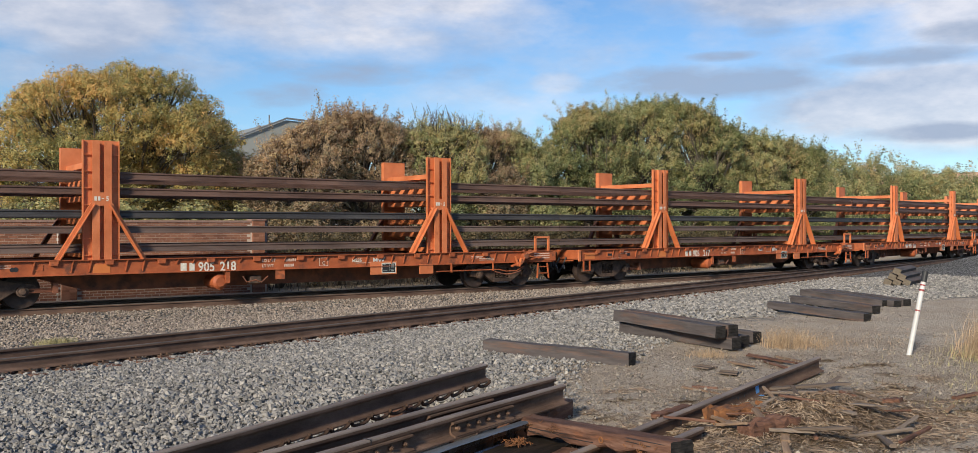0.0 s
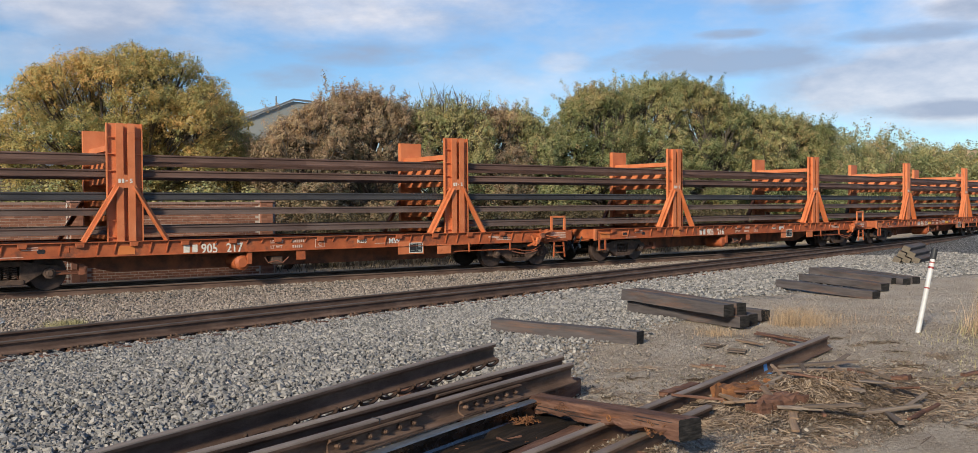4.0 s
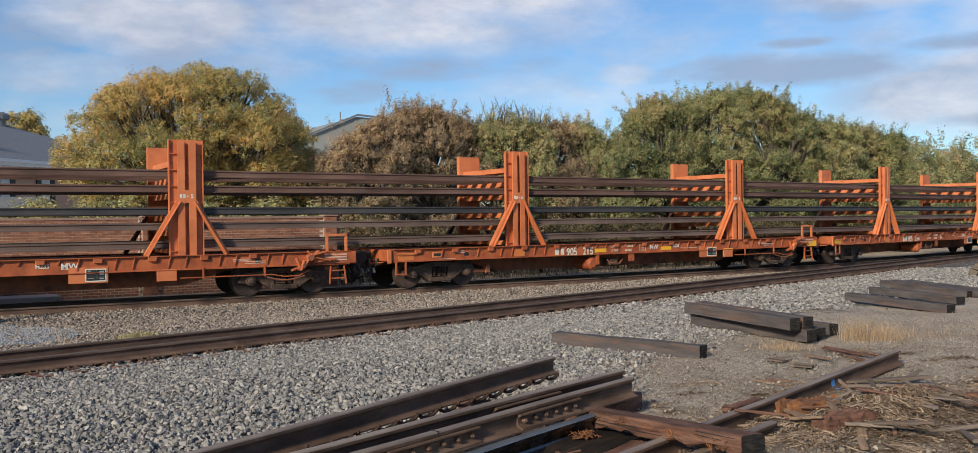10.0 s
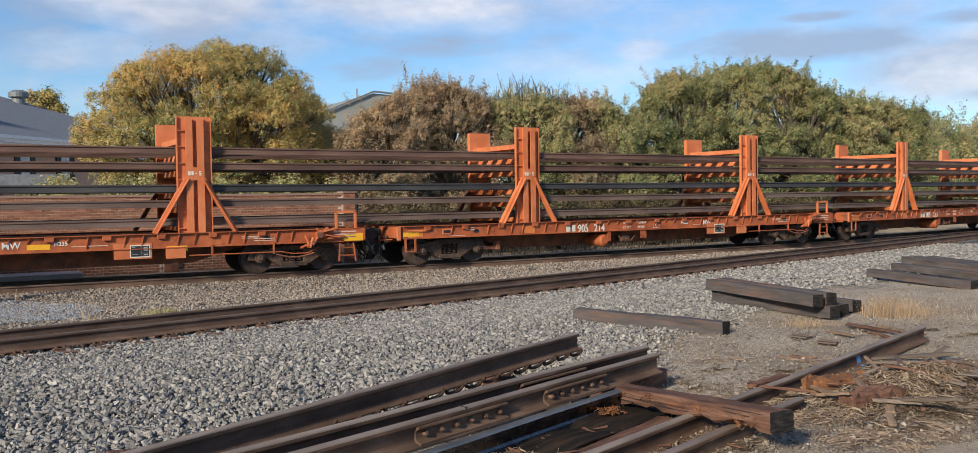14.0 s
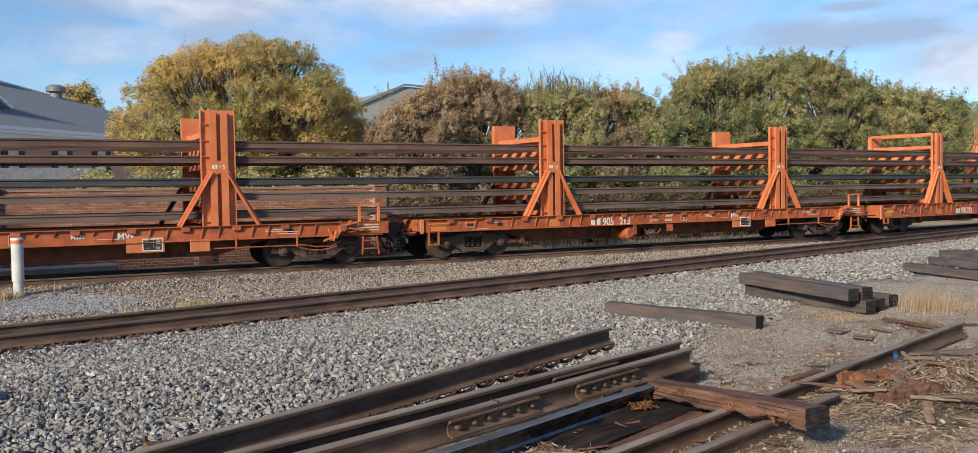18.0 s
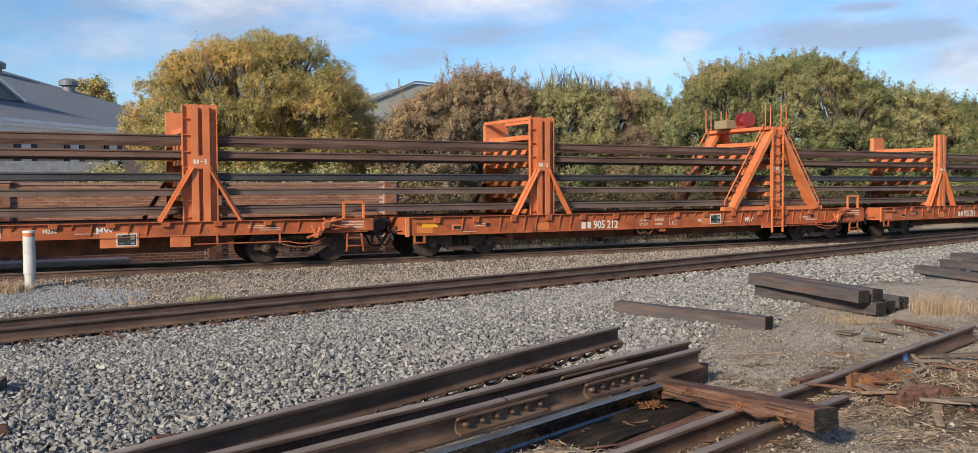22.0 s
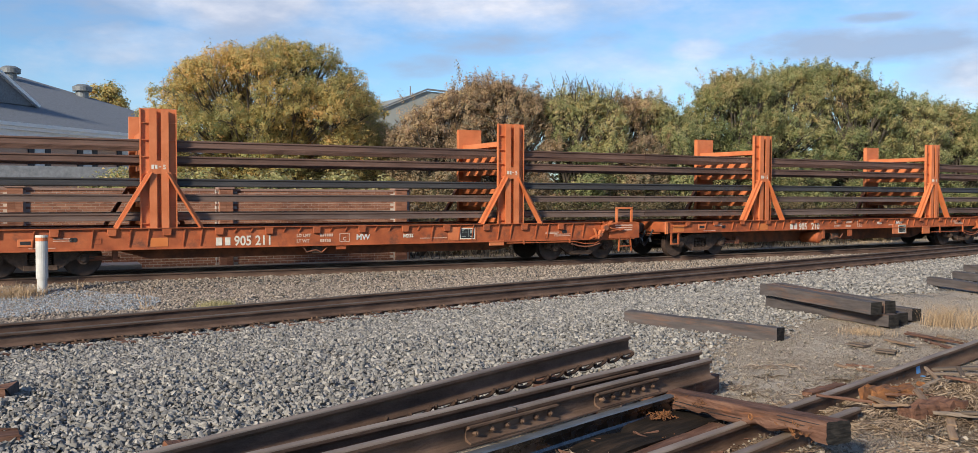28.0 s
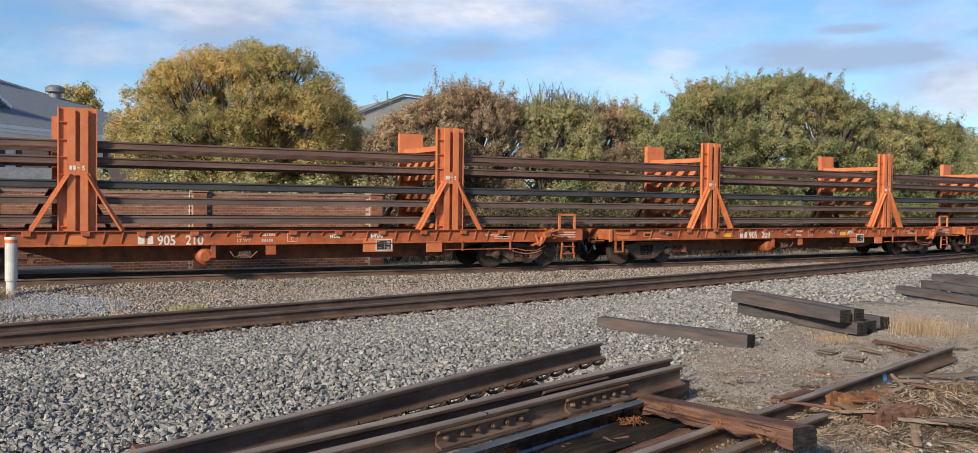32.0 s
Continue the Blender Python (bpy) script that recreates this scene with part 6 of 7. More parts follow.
# torn fibres and twigs in bundles on the heap and along the rails
g = np.random.default_rng(14)
M = 400
bx = np.concatenate([g.normal(7.35, 0.85, M), g.uniform(3.2, 5.6, 40), g.uniform(6.0, 11.5, 60)])
by = np.concatenate([g.normal(5.2, 0.42, M), g.uniform(4.7, 5.8, 40), g.uniform(4.3, 7.6, 60)])
each = 36
ba = g.uniform(0, 6.28, len(bx))
fx = (bx[:, None] + g.normal(0, 0.09, (len(bx), each))).ravel()
fy = (by[:, None] + g.normal(0, 0.07, (len(bx), each))).ravel()
fa = (ba[:, None] + g.normal(0, 0.35, (len(bx), each))).ravel()
keep = fy < ballast_edge(fx) + 0.2
fx, fy, fa = fx[keep], fy[keep], fa[keep]
pile = 0.09 * np.exp(-((fx - 7.4) / 1.0) ** 2 - ((fy - 5.15) / 0.5) ** 2)
fz = ground_height(fx, fy) + 0.006 + pile * g.uniform(0, 1, len(fx))
fl, fw, bend, rise = g.uniform(0.04, 0.22, len(fx)), g.uniform(0.0025, 0.006, len(fx)), g.normal(0, 0.8, len(fx)), g.uniform(0, 0.05, len(fx)) * (0.3 + pile * 9)
rows_v = []
for q in range(4):
    f = q / 3.0
    a = fa + bend * (f - 0.5)
    cx, cy, cz = fx + np.cos(a) * fl * (f - 0.5), fy + np.sin(a) * fl * (f - 0.5), fz + rise * np.sin(3.14 * f) + 0.25 * rise * f
    rows_v.append(np.stack([cx - np.sin(a) * fw, cy + np.cos(a) * fw, cz], -1))
    rows_v.append(np.stack([cx + np.sin(a) * fw, cy - np.cos(a) * fw, cz + fw], -1))
nf = len(fx)
r = np.arange(nf)
fs = np.concatenate([np.stack([2 * q * nf + r, (2 * q + 1) * nf + r, (2 * q + 3) * nf + r, (2 * q + 2) * nf + r], -1) for q in range(3)])
tagged(new("wood_fibre", numpy_mesh("wood_fibre", np.concatenate(rows_v), fs, FIBRE)), "tangled wood fibre and dry twigs on the dirt", "litter", kind="stuff")

# ---- ballast stones ----


def stones(name, label, x, y, size, mat, seed, sink=0.35):
    """Angular stones: boxes knocked out of shape, turned at random."""
    g = np.random.default_rng(seed)
    n = len(x)
    z = ground_height(x, y)
    cube = np.array(list(product((-1, 1), (-1, 1), (-1, 1))), float)
    v = cube[None] * (1 + g.uniform(-0.5, 0.3, (n, 8, 3)))
    v *= (np.stack([g.uniform(0.55, 1.1, n), g.uniform(0.42, 0.8, n), g.uniform(0.3, 0.62, n)], -1) * size[:, None] * 0.62)[:, None]
    a, b, c = g.uniform(0, 6.28, n), g.normal(0, 0.5, n), g.normal(0, 0.5, n)
    ca, sa, cb, sb, cc, sc = np.cos(a), np.sin(a), np.cos(b), np.sin(b), np.cos(c), np.sin(c)
    X, Y, Z = v[..., 0], v[..., 1], v[..., 2]
    Y, Z = Y * cb[:, None] - Z * sb[:, None], Y * sb[:, None] + Z * cb[:, None]
    X, Z = X * cc[:, None] + Z * sc[:, None], -X * sc[:, None] + Z * cc[:, None]
    X, Y = X * ca[:, None] - Y * sa[:, None], X * sa[:, None] + Y * ca[:, None]
    co = np.stack([X + x[:, None], Y + y[:, None], Z + (z + size * (0.3 - sink) + g.uniform(-0.012, 0.03, n))[:, None]], -1).reshape(-1, 3)
    q = np.array(((0, 1, 3, 2), (4, 6, 7, 5), (0, 4, 5, 1), (2, 3, 7, 6), (1, 5, 7, 3)))
    fs = (np.arange(n)[:, None, None] * 8 + q[None]).reshape(-1, 4)
    me = numpy_mesh(name, co, fs, mat)
    # water-worn and freshly broken stones
    worn = np.repeat(g.random(n) < 0.25, 5)
    me.attributes["sharp_face"].data.foreach_set("value", ~worn)
    tagged(new(name, me), label, "gravel", kind="stuff")


g = np.random.default_rng(21)


def scatter(n, x0, x1, y0, y1, test):
    x, y = g.uniform(x0, x1, n), g.uniform(y0, y1, n)
    k = test(x, y)
    return x[k], y[k]


def rail_gap(x, y):
    q = (y - near_y(x)) * 0.97
    return q < -0.86


edge_wob = lambda x, y: 0.7 * np.sin(x * 1.9 + y) + 0.5 * np.sin(x * 0.7 - y * 2.3)
x, y = scatter(150000, -0.8, 13.0, 4.6, 18.0, lambda x, y: (y - ballast_edge(x) + 0.25 * edge_wob(x, y) > -np.where(x > 6.2, 1.2, -0.25) * g.random(len(x)) ** 1.3) & rail_gap(x, y) & ((x > 5.95) | (y > 7.88 + 0.478 * (x - 5.77))))
stones("ballast", "loose grey crushed-stone ballast", x, y, 0.02 + 0.04 * g.random(len(x)) ** 1.2, STONE, 31)
x, y = scatter(44000, 13.0, 34.0, 9.0, 24.0, lambda x, y: (y > np.minimum(ballast_edge(x), near_y(x) - 6.5) + 0.3 * edge_wob(x, y)) & rail_gap(x, y) & (y > near_y(x) - 8.0 - 3.5 * g.random(len(x)) ** 0.7))
stones("ballast", "loose grey crushed-stone ballast", x, y, g.uniform(0.05, 0.09, len(x)), STONE, 32)
x, y = scatter(76000, -0.8, 30.0, 15.5, 24.0, lambda x, y: (y > near_y(x) + 0.9) & (y < train_y(x) - 0.86))
stones("ballast", "tan-grey ballast between the two tracks", x, y, g.uniform(0.03, 0.056, len(x)), STONE_TAN, 33)
x, y = scatter(22000, -0.8, 3.4, 17.5, 23.3, lambda x, y: ((x - 0.6) / 2.2) ** 2 + ((y - 20.6) / 2.2) ** 2 + 0.3 * edge_wob(x, y) < 1)
stones("fine_gravel", "patch of fine bluish-white gravel round the pipe marker", x, y, g.uniform(0.016, 0.034, len(x)), STONE_BLUE, 36, 0.0)
x, y = scatter(9000, -0.8, 40.0, 14.0, 28.0, lambda x, y: np.abs(y - train_y(x)) < 0.66)
stones("ballast", "ballast between the rails", x, y, g.uniform(0.04, 0.06, len(x)), STONE_TAN, 34)
x, y = scatter(90000, -0.8, 40.0, 14.0, 26.0, lambda x, y: np.abs(y - near_y(x)) < 0.66)
stones("ballast", "oil-stained dark ballast between the rails", x, y, g.uniform(0.035, 0.06, len(x)), STONE_OILY, 37)
x, y = scatter(44000, 4.2, 20.0, 4.0, 12.5, lambda x, y: (y < ballast_edge(x) + 0.6) & (g.random(len(x)) < np.clip(14.0 / (x * x + y * y) ** 0.5 - 0.6, 0.12, 1)))
stones("pebbles", "small stones strewn over the dirt", x, y, 0.008 + 0.026 * g.random(len(x)) ** 2.5, PEBBLE, 35)

# ---- trees ----


def tree(name, label, x, y, base_z, clumps, leaf_mat, count, leaf, stems, seed, twigs=0, shoots=0, reach=1.35):
    """Stems and limbs that reach into each clump, and leaves scattered through the clumps with gaps."""
    g = np.random.default_rng(seed)
    r = random.Random(seed)
    ob = tagged(new(name), label, "tree" if "tree" in name else "bush")
    bm = bmesh.new()
    cl = [(Vector(c), s) for c, s in clumps]
    top = max(c.z for c, s in cl)
    forks = []
    for k in range(stems):
        a = r.uniform(0, 6.28)
        p0 = Vector((x + r.uniform(-0.25, 0.25) * stems / 2, y + r.uniform(-0.2, 0.2), base_z))
        p1 = p0 + Vector((math.cos(a) * 0.35, math.sin(a) * 0.35, (top - base_z) * r.uniform(0.22, 0.34)))
        tube(bm, p0, p1, 0.2 if stems < 3 else 0.1, 0.13 if stems < 3 else 0.06, 8)
        forks.append(p1)
    for c, s in cl:
        f = min(forks, key=lambda p: (p - c).length)
        m1 = f.lerp(c, 0.45) + Vector((r.uniform(-0.3, 0.3), r.uniform(-0.3, 0.3), r.uniform(0, 0.4)))
        tube(bm, f, m1, 0.075, 0.05, 6)
        tube(bm, m1, c, 0.05, 0.025, 6)
        for _ in range(5):
            e = c + Vector((r.gauss(0, 1), r.gauss(0, 1), r.gauss(0.5, 0.8))).normalized() * s * r.uniform(0.6, 1.05)
            tube(bm, m1.lerp(c, r.uniform(0.4, 1)), e, 0.022, 0.007, 5)
    for _ in range(twigs):
        c, s = r.choice([q for q in cl if q[0].z > base_z + 0.55 * (top - base_z)])
        e = c + Vector((r.gauss(0, 0.45), r.gauss(0, 0.4), 1.0)).normalized() * s * r.uniform(1.0, reach)
        mid = c.lerp(e, 0.6) + Vector((r.gauss(0, 0.06), 0, 0))
        tube(bm, c, mid, 0.018, 0.012, 4)
        tube(bm, mid, e, 0.012, 0.005, 4)
        for q in range(2 if reach > 2 else 0):
            f = mid.lerp(e, r.uniform(0, 0.5))
            tube(bm, f, f + Vector((r.gauss(0, 0.16), r.gauss(0, 0.1), r.uniform(0.2, 0.4))), 0.008, 0.004, 4)
    part("trunk", bm, BARK, ob, "grey-brown trunk and limbs")
    w = np.array([s ** 2.2 for c, s in cl])
    per = 22
    sprays = count // per
    pick = g.choice(len(cl), sprays, p=w / w.sum())
    cen = np.array([tuple(c) for c, s in cl])[pick]
    rad = np.array([s for c, s in cl])[pick]
    d = g.normal(0, 1, (sprays, 3))
    d /= np.linalg.norm(d, axis=1)[:, None]
    d[:, 2] = np.where(g.random(sprays) < 0.6, np.abs(d[:, 2]), d[:, 2])
    # boughs: how far the sprays reach from the clump's middle varies with direction
    bough = 0.5 + 0.5 * np.sin(d[:, 0] * 5 + pick) * np.sin(d[:, 1] * 5 + 2 * pick) * np.sin(d[:, 2] * 6 + 3 * pick)
    tip = cen + d * (rad * (0.6 + 0.52 * bough) * g.uniform(0.3, 1.0, sprays) ** 0.35)[:, None] * np.array((1, 1, 0.9))
    grow = d + np.array((0, 0, 0.2)) + g.normal(0, 0.4, d.shape)
    if shoots:
        # leafy upright shoots over the top
        high = np.array([k for k, (c, s) in enumerate(cl) if c.z > base_z + 0.5 * (top - base_z)])
        pk = g.choice(high, shoots)
        base = np.array([tuple(cl[k][0]) for k in pk]) + g.normal(0, 0.5, (shoots, 3)) * np.array([cl[k][1] for k in pk])[:, None] * np.array((1, 1, 0.2))
        way = np.stack([g.normal(0, 0.4, shoots), g.normal(0, 0.3, shoots), np.ones(shoots)], -1)
        rise = np.array([cl[k][1] for k in pk]) * g.uniform(0.7, 1.7, shoots) ** 1.1
        f = np.linspace(0.55, 1.0, 5)
        tip = np.concatenate([tip, (base[:, None] + way[:, None] * (rise[:, None] * f)[..., None]).reshape(-1, 3)])
        grow = np.concatenate([grow, np.repeat(way, 5, 0)])
    sprays = len(tip)
    grow /= np.linalg.norm(grow, axis=1)[:, None]
    size = leaf * 2.1 * g.uniform(0.6, 1.25, sprays)
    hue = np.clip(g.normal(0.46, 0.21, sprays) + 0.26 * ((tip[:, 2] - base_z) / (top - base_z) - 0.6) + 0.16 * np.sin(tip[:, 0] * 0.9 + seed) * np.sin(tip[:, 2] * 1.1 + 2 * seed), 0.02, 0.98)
    o = g.normal(0, 0.5, (sprays, per, 3)) * size[:, None, None]
    along = g.uniform(-0.8, 0.7, (sprays, per)) * size[:, None]
    p = (tip[:, None] + o * (1.0 - 0.35 * along / size[:, None])[..., None] + grow[:, None] * along[..., None]).reshape(-1, 3)
    out = (np.repeat(grow, per, 0) * 0.9 + o.reshape(-1, 3) / np.repeat(size, per)[:, None] * 0.9 + np.array((0, 0, 0.25)) + g.normal(0, 0.35, p.shape))
    turn = np.repeat(hue, per)
    up = p[:, 2] > base_z + 0.05
    p, out, turn = p[up], out[up], turn[up]
    n = len(p)
    u = np.cross(out, g.normal(0, 1, (n, 3)))
    u /= np.linalg.norm(u, axis=1)[:, None]
    v = np.cross(u, out)
    v /= np.linalg.norm(v, axis=1)[:, None]
    s = (leaf * g.uniform(0.6, 1.3, n))[:, None]
    tri = np.stack([p - u * s * 0.5 - v * s * 0.1, p + u * s * 0.3 + v * s * 0.42, p + u * s * 0.45 - v * s * 0.36], 1).reshape(-1, 3)
    me = numpy_mesh("crown", tri, np.arange(n * 3).reshape(-1, 3), leaf_mat)
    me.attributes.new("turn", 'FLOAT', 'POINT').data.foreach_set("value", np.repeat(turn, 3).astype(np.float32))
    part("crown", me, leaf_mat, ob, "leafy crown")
    return ob


def mound(x, y, half, top, low, n, seed, depth=None, squash=1.0):
    """Clumps filling a dome: half wide, from low up to top, fuller towards its outside."""
    r = random.Random(seed)
    out = []
    depth = depth or half * 0.7
    for k in range(n):
        a = -0.95 + 1.9 * (k + r.random()) / n
        s = half * r.uniform(0.22, 0.36) * squash
        e = low + (top - low) * (1 - abs(a) ** 2.4 * 0.62) * r.uniform(0.86, 1.0)
        h = max(low + s * 0.4, e - s * 0.85 - (e - low) * r.random() ** 1.5 * 0.85)
        out.append(((x + a * (half - s * 0.5), y + r.uniform(-1, 1) * depth * (1 - a * a) ** 0.5, h), s))
    return out




def dome(x, y, z, rx, ry, rz, n, seed, small, large):
    """Clumps over the shell of a half ellipsoid, with some inside it."""
    r = random.Random(seed)
    out = []
    for k in range(n):
        h = ((k + r.random()) / n) ** 0.9 * 1.12 - 0.12
        a = k * 2.39996 + r.uniform(-0.3, 0.3)
        w = max(0.0, 1 - max(h, 0.0) ** 2) ** 0.5 * (1.0 if h > 0 else 0.93)
        q = r.uniform(0.84, 0.96) if k % 4 else r.uniform(0.3, 0.7)
        s = r.uniform(small, large)
        out.append(((x + math.cos(a) * w * (rx - s * 0.8) * q / 0.9, y + math.sin(a) * w * (ry - s * 0.8) * q / 0.9, z + h * (rz - s * 0.75) * q / 0.9), s))
    return out


big = dome(9.25, 36.2, 3.3, 5.15, 3.6, 4.85, 160, 3, 0.62, 1.0) + [((5.2 + 0.75 * k, 35.2 + 0.5 * math.sin(k * 2.0), 2.6 + 0.3 * math.sin(k * 1.3)), 0.75) for k in range(12)]
tree("broad_tree", "broad tree with turning yellow-olive leaves behind the brick wall", 8.6, 36.2, -0.2, big, LEAF_AUTUMN, 300000, 0.066, 5, 11)
tree("dark_tree", "dark green tree beside the broad tree", 14.0, 37.5, -0.2, mound(13.6, 37.5, 1.9, 5.4, 1.0, 14, 8), LEAF_GREEN, 9000, 0.17, 2, 12)
tree("low_shrubs", "low green shrubs behind the wall", 6.5, 31.5, -0.2, [((2.5 + 0.8 * k, 31.6, 2.0 + 0.25 * math.sin(k * 2.1)), 0.62) for k in range(13)], LEAF_OLIVE, 12000, 0.12, 3, 13)

SKY_X = (13.4, 14.2, 15.0, 16.3, 17.8, 18.6, 19.6, 20.7, 22.3, 24.0, 25.0, 26.1, 27.2, 28.1, 28.6, 29.0, 29.5, 30.6, 33.3, 34.4, 35.1, 38.1, 39.5, 41.4, 43.4, 46.0, 51.0)
SKY_Z = (4.3, 5.1, 5.8, 6.3, 6.85, 6.85, 6.5, 6.2, 6.5, 6.3, 6.45, 6.5, 6.1, 5.5, 5.45, 6.6, 7.2, 7.75, 7.7, 8.2, 8.6, 8.7, 8.4, 7.75, 7.35, 7.15, 6.8)


def bank(x0, x1, y, n, seed):
    """Clumps packed into one bush between x0 and x1, up to the height of the hedge there, its face bulging to the track."""
    r = random.Random(seed)
    out = []
    for k in range(n):
        x = x0 + (x1 - x0) * (k + r.random()) / n
        s = r.uniform(0.42, 0.78)
        top = float(np.interp(x, SKY_X, SKY_Z)) - s * 0.8
        h = top - r.random() * 0.25 if k % 3 == 0 else 0.3 + (top - 0.3) * r.random() ** 0.8
        side = 1 - abs(2 * (x - x0) / (x1 - x0) - 1) ** 3
        out.append(((x, y - 1.7 * side * (1 - (h / (top + 0.01)) ** 2) ** 0.5 + r.uniform(-0.5, 0.6), h), s))
    # larger clumps behind, row over row, close the middle
    for k in range(int((x1 - x0) / 0.9)):
        x = x0 + 0.45 + 0.9 * k
        top = float(np.interp(x, SKY_X, SKY_Z)) - 1.4
        for q in range(int(top / 0.85) + 1):
            out.append(((x + r.uniform(-0.35, 0.35), y + r.uniform(-0.2, 0.8), 0.6 + q * 0.85 + r.uniform(-0.3, 0.3)), r.uniform(0.6, 0.85)))
    return out


BANK = (  # from x, to x, y, clumps, leaves, leaf size, material, twigs, reach of the twigs, label
    (13.3, 17.3, 34.4, 90, 84000, 0.066, LEAF_BROWN, 40, 1.3, "reddish-brown thorny bush beside the track"),
    (16.4, 21.2, 34.7, 110, 100000, 0.066, LEAF_BROWN, 70, 1.5, "brown-leaved bush with thin twigs beside the track"),
    (20.5, 24.2, 34.5, 84, 80000, 0.069, LEAF_OLIVE, 130, 2.6, "olive bush with bare upright twigs beside the track"),
    (23.4, 26.6, 34.8, 72, 64000, 0.071, LEAF_BROWN, 30, 1.4, "brown-olive bush beside the track"),
    (25.6, 28.9, 34.5, 68, 60000, 0.073, LEAF_OLIVE, 24, 1.3, "yellow-green bush beside the track"),
    (28.5, 33.2, 34.6, 116, 90000, 0.078, LEAF_GREEN, 40, 1.4, "green bushy tree beside the track"),
    (32.3, 37.6, 34.9, 140, 104000, 0.08, LEAF_OLIVE, 40, 1.4, "tall olive bushy tree beside the track"),
    (36.8, 42.4, 34.7, 140, 104000, 0.082, LEAF_GREEN, 40, 1.4, "tall green bushy tree beside the track"),
    (41.6, 46.8, 35.0, 110, 80000, 0.086, LEAF_OLIVE, 26, 1.4, "olive bushy tree beside the track"),
    (46.0, 51.5, 35.2, 110, 76000, 0.09, LEAF_GREEN, 24, 1.4, "green bush beside the track"),
)
for k, (x0, x1, y, n, count, leaf, mat, twigs, reach, label) in enumerate(BANK):
    tree("bushy_tree", label, (x0 + x1) / 2, y, -0.2, bank(x0, x1, y, n, 50 + k), mat, int(count * 1.35), leaf, 3, 70 + k, twigs, int(22 * (x1 - x0)), reach)

HEDGE = (  # x, y, half width, top, low, clumps, leaves, leaf size, material, twigs, label
    (53.5, 40.4, 4.4, 8.6, 0.3, 32, 28900, 0.176, LEAF_OLIVE, 20, "olive bush far along the track"),
    (60.0, 42.5, 4.8, 8.3, 0.3, 30, 25500, 0.192, LEAF_OLIVE, 20, "olive bush far along the track"),
    (67.5, 44.5, 5.2, 8.5, 0.3, 30, 23800, 0.208, LEAF_OLIVE, 20, "olive bush far along the track"),
    (76.0, 46.5, 5.6, 8.8, 0.3, 30, 22100, 0.224, LEAF_GREEN, 20, "green bush far along the track"),
    (85.0, 47.5, 6.2, 8.8, 0.3, 30, 20400, 0.256, LEAF_OLIVE, 18, "olive trees far along the track"),
    (96.0, 50.0, 6.8, 8.4, 0.3, 26, 17000, 0.288, LEAF_OLIVE, 16, "olive trees far along the track"),
    (109.0, 52.0, 8.0, 8.2, 0.3, 24, 15300, 0.320, LEAF_GREEN, 12, "green trees far along the track"),
    (127.0, 56.0, 10.5, 8.2, 0.3, 24, 13600, 0.400, LEAF_GREEN, 10, "green trees far along the track"),
)
for k, (x, y, half, top, low, n, count, leaf, mat, twigs, label) in enumerate(HEDGE):
    crown = dome(x, y, 0.4, half * 1.12, 2.3, top - 1.2, n * 2, 60 + k, 0.2 * half, 0.31 * half)
    crown += [((x + half * (q - 1) * 0.55, y - 1.2, 1.2 + 0.4 * ((k + q) % 2)), half * 0.36) for q in range(3)]
    tree("bushy_tree", label, x, y, -0.2, crown, mat, int(count * 1.75), leaf * 0.7, 3, 80 + k, twigs, int(half * 6))
tree("far_tree", "small sparse tree behind the grey roof", 7.1, 86.0, -0.2, mound(7.2, 86.0, 2.0, 13.5, 9.4, 16, 91), LEAF_AUTUMN, 4200, 0.22, 2, 92, 12)
# growth that closes the view under the crowns, shade put into its leaf colour
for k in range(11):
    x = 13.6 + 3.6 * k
    tree("thicket", "dense thicket behind the bushes, coloured dark as in shade", x, 36.6, -0.2, mound(x, 36.6, 2.6, 4.6, 0.1, 40, 240 + k, 0.8, 1.0), LEAF_BRUSH, 16000, 0.11, 3, 260 + k)
# low brush from the foot of the bushes to the track bank, shade-dark leaves
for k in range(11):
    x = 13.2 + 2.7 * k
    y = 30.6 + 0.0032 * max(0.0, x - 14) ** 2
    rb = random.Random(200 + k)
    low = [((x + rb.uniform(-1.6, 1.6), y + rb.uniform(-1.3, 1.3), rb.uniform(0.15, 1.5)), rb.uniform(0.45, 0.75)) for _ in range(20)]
    tree("low_brush", "low tangled brown-olive brush along the track bank, coloured dark as in shade", x, y, -0.2, low, LEAF_BRUSH, 11000, 0.085, 3, 220 + k)
# bare stems and vines at the foot of the bushes
bm = bmesh.new()
rnd = random.Random(8)
for k in range(420):
    x = rnd.uniform(11.8, 34)
    y = 28.6 + 0.0028 * max(0, x - 13) ** 2 + rnd.uniform(0, 2.2)
    tube(bm, (x, y, -0.25), (x + rnd.gauss(0, 0.35), y + rnd.gauss(0, 0.2), rnd.uniform(0.3, 1.3)), rnd.uniform(0.008, 0.02), 0.005, 4)
tagged(part("bare_stems", bm, BARK), "tangled bare stems at the foot of the bushes", "stems", kind="stuff")

# ---- buildings beyond ----
WALL_Y = 29.0


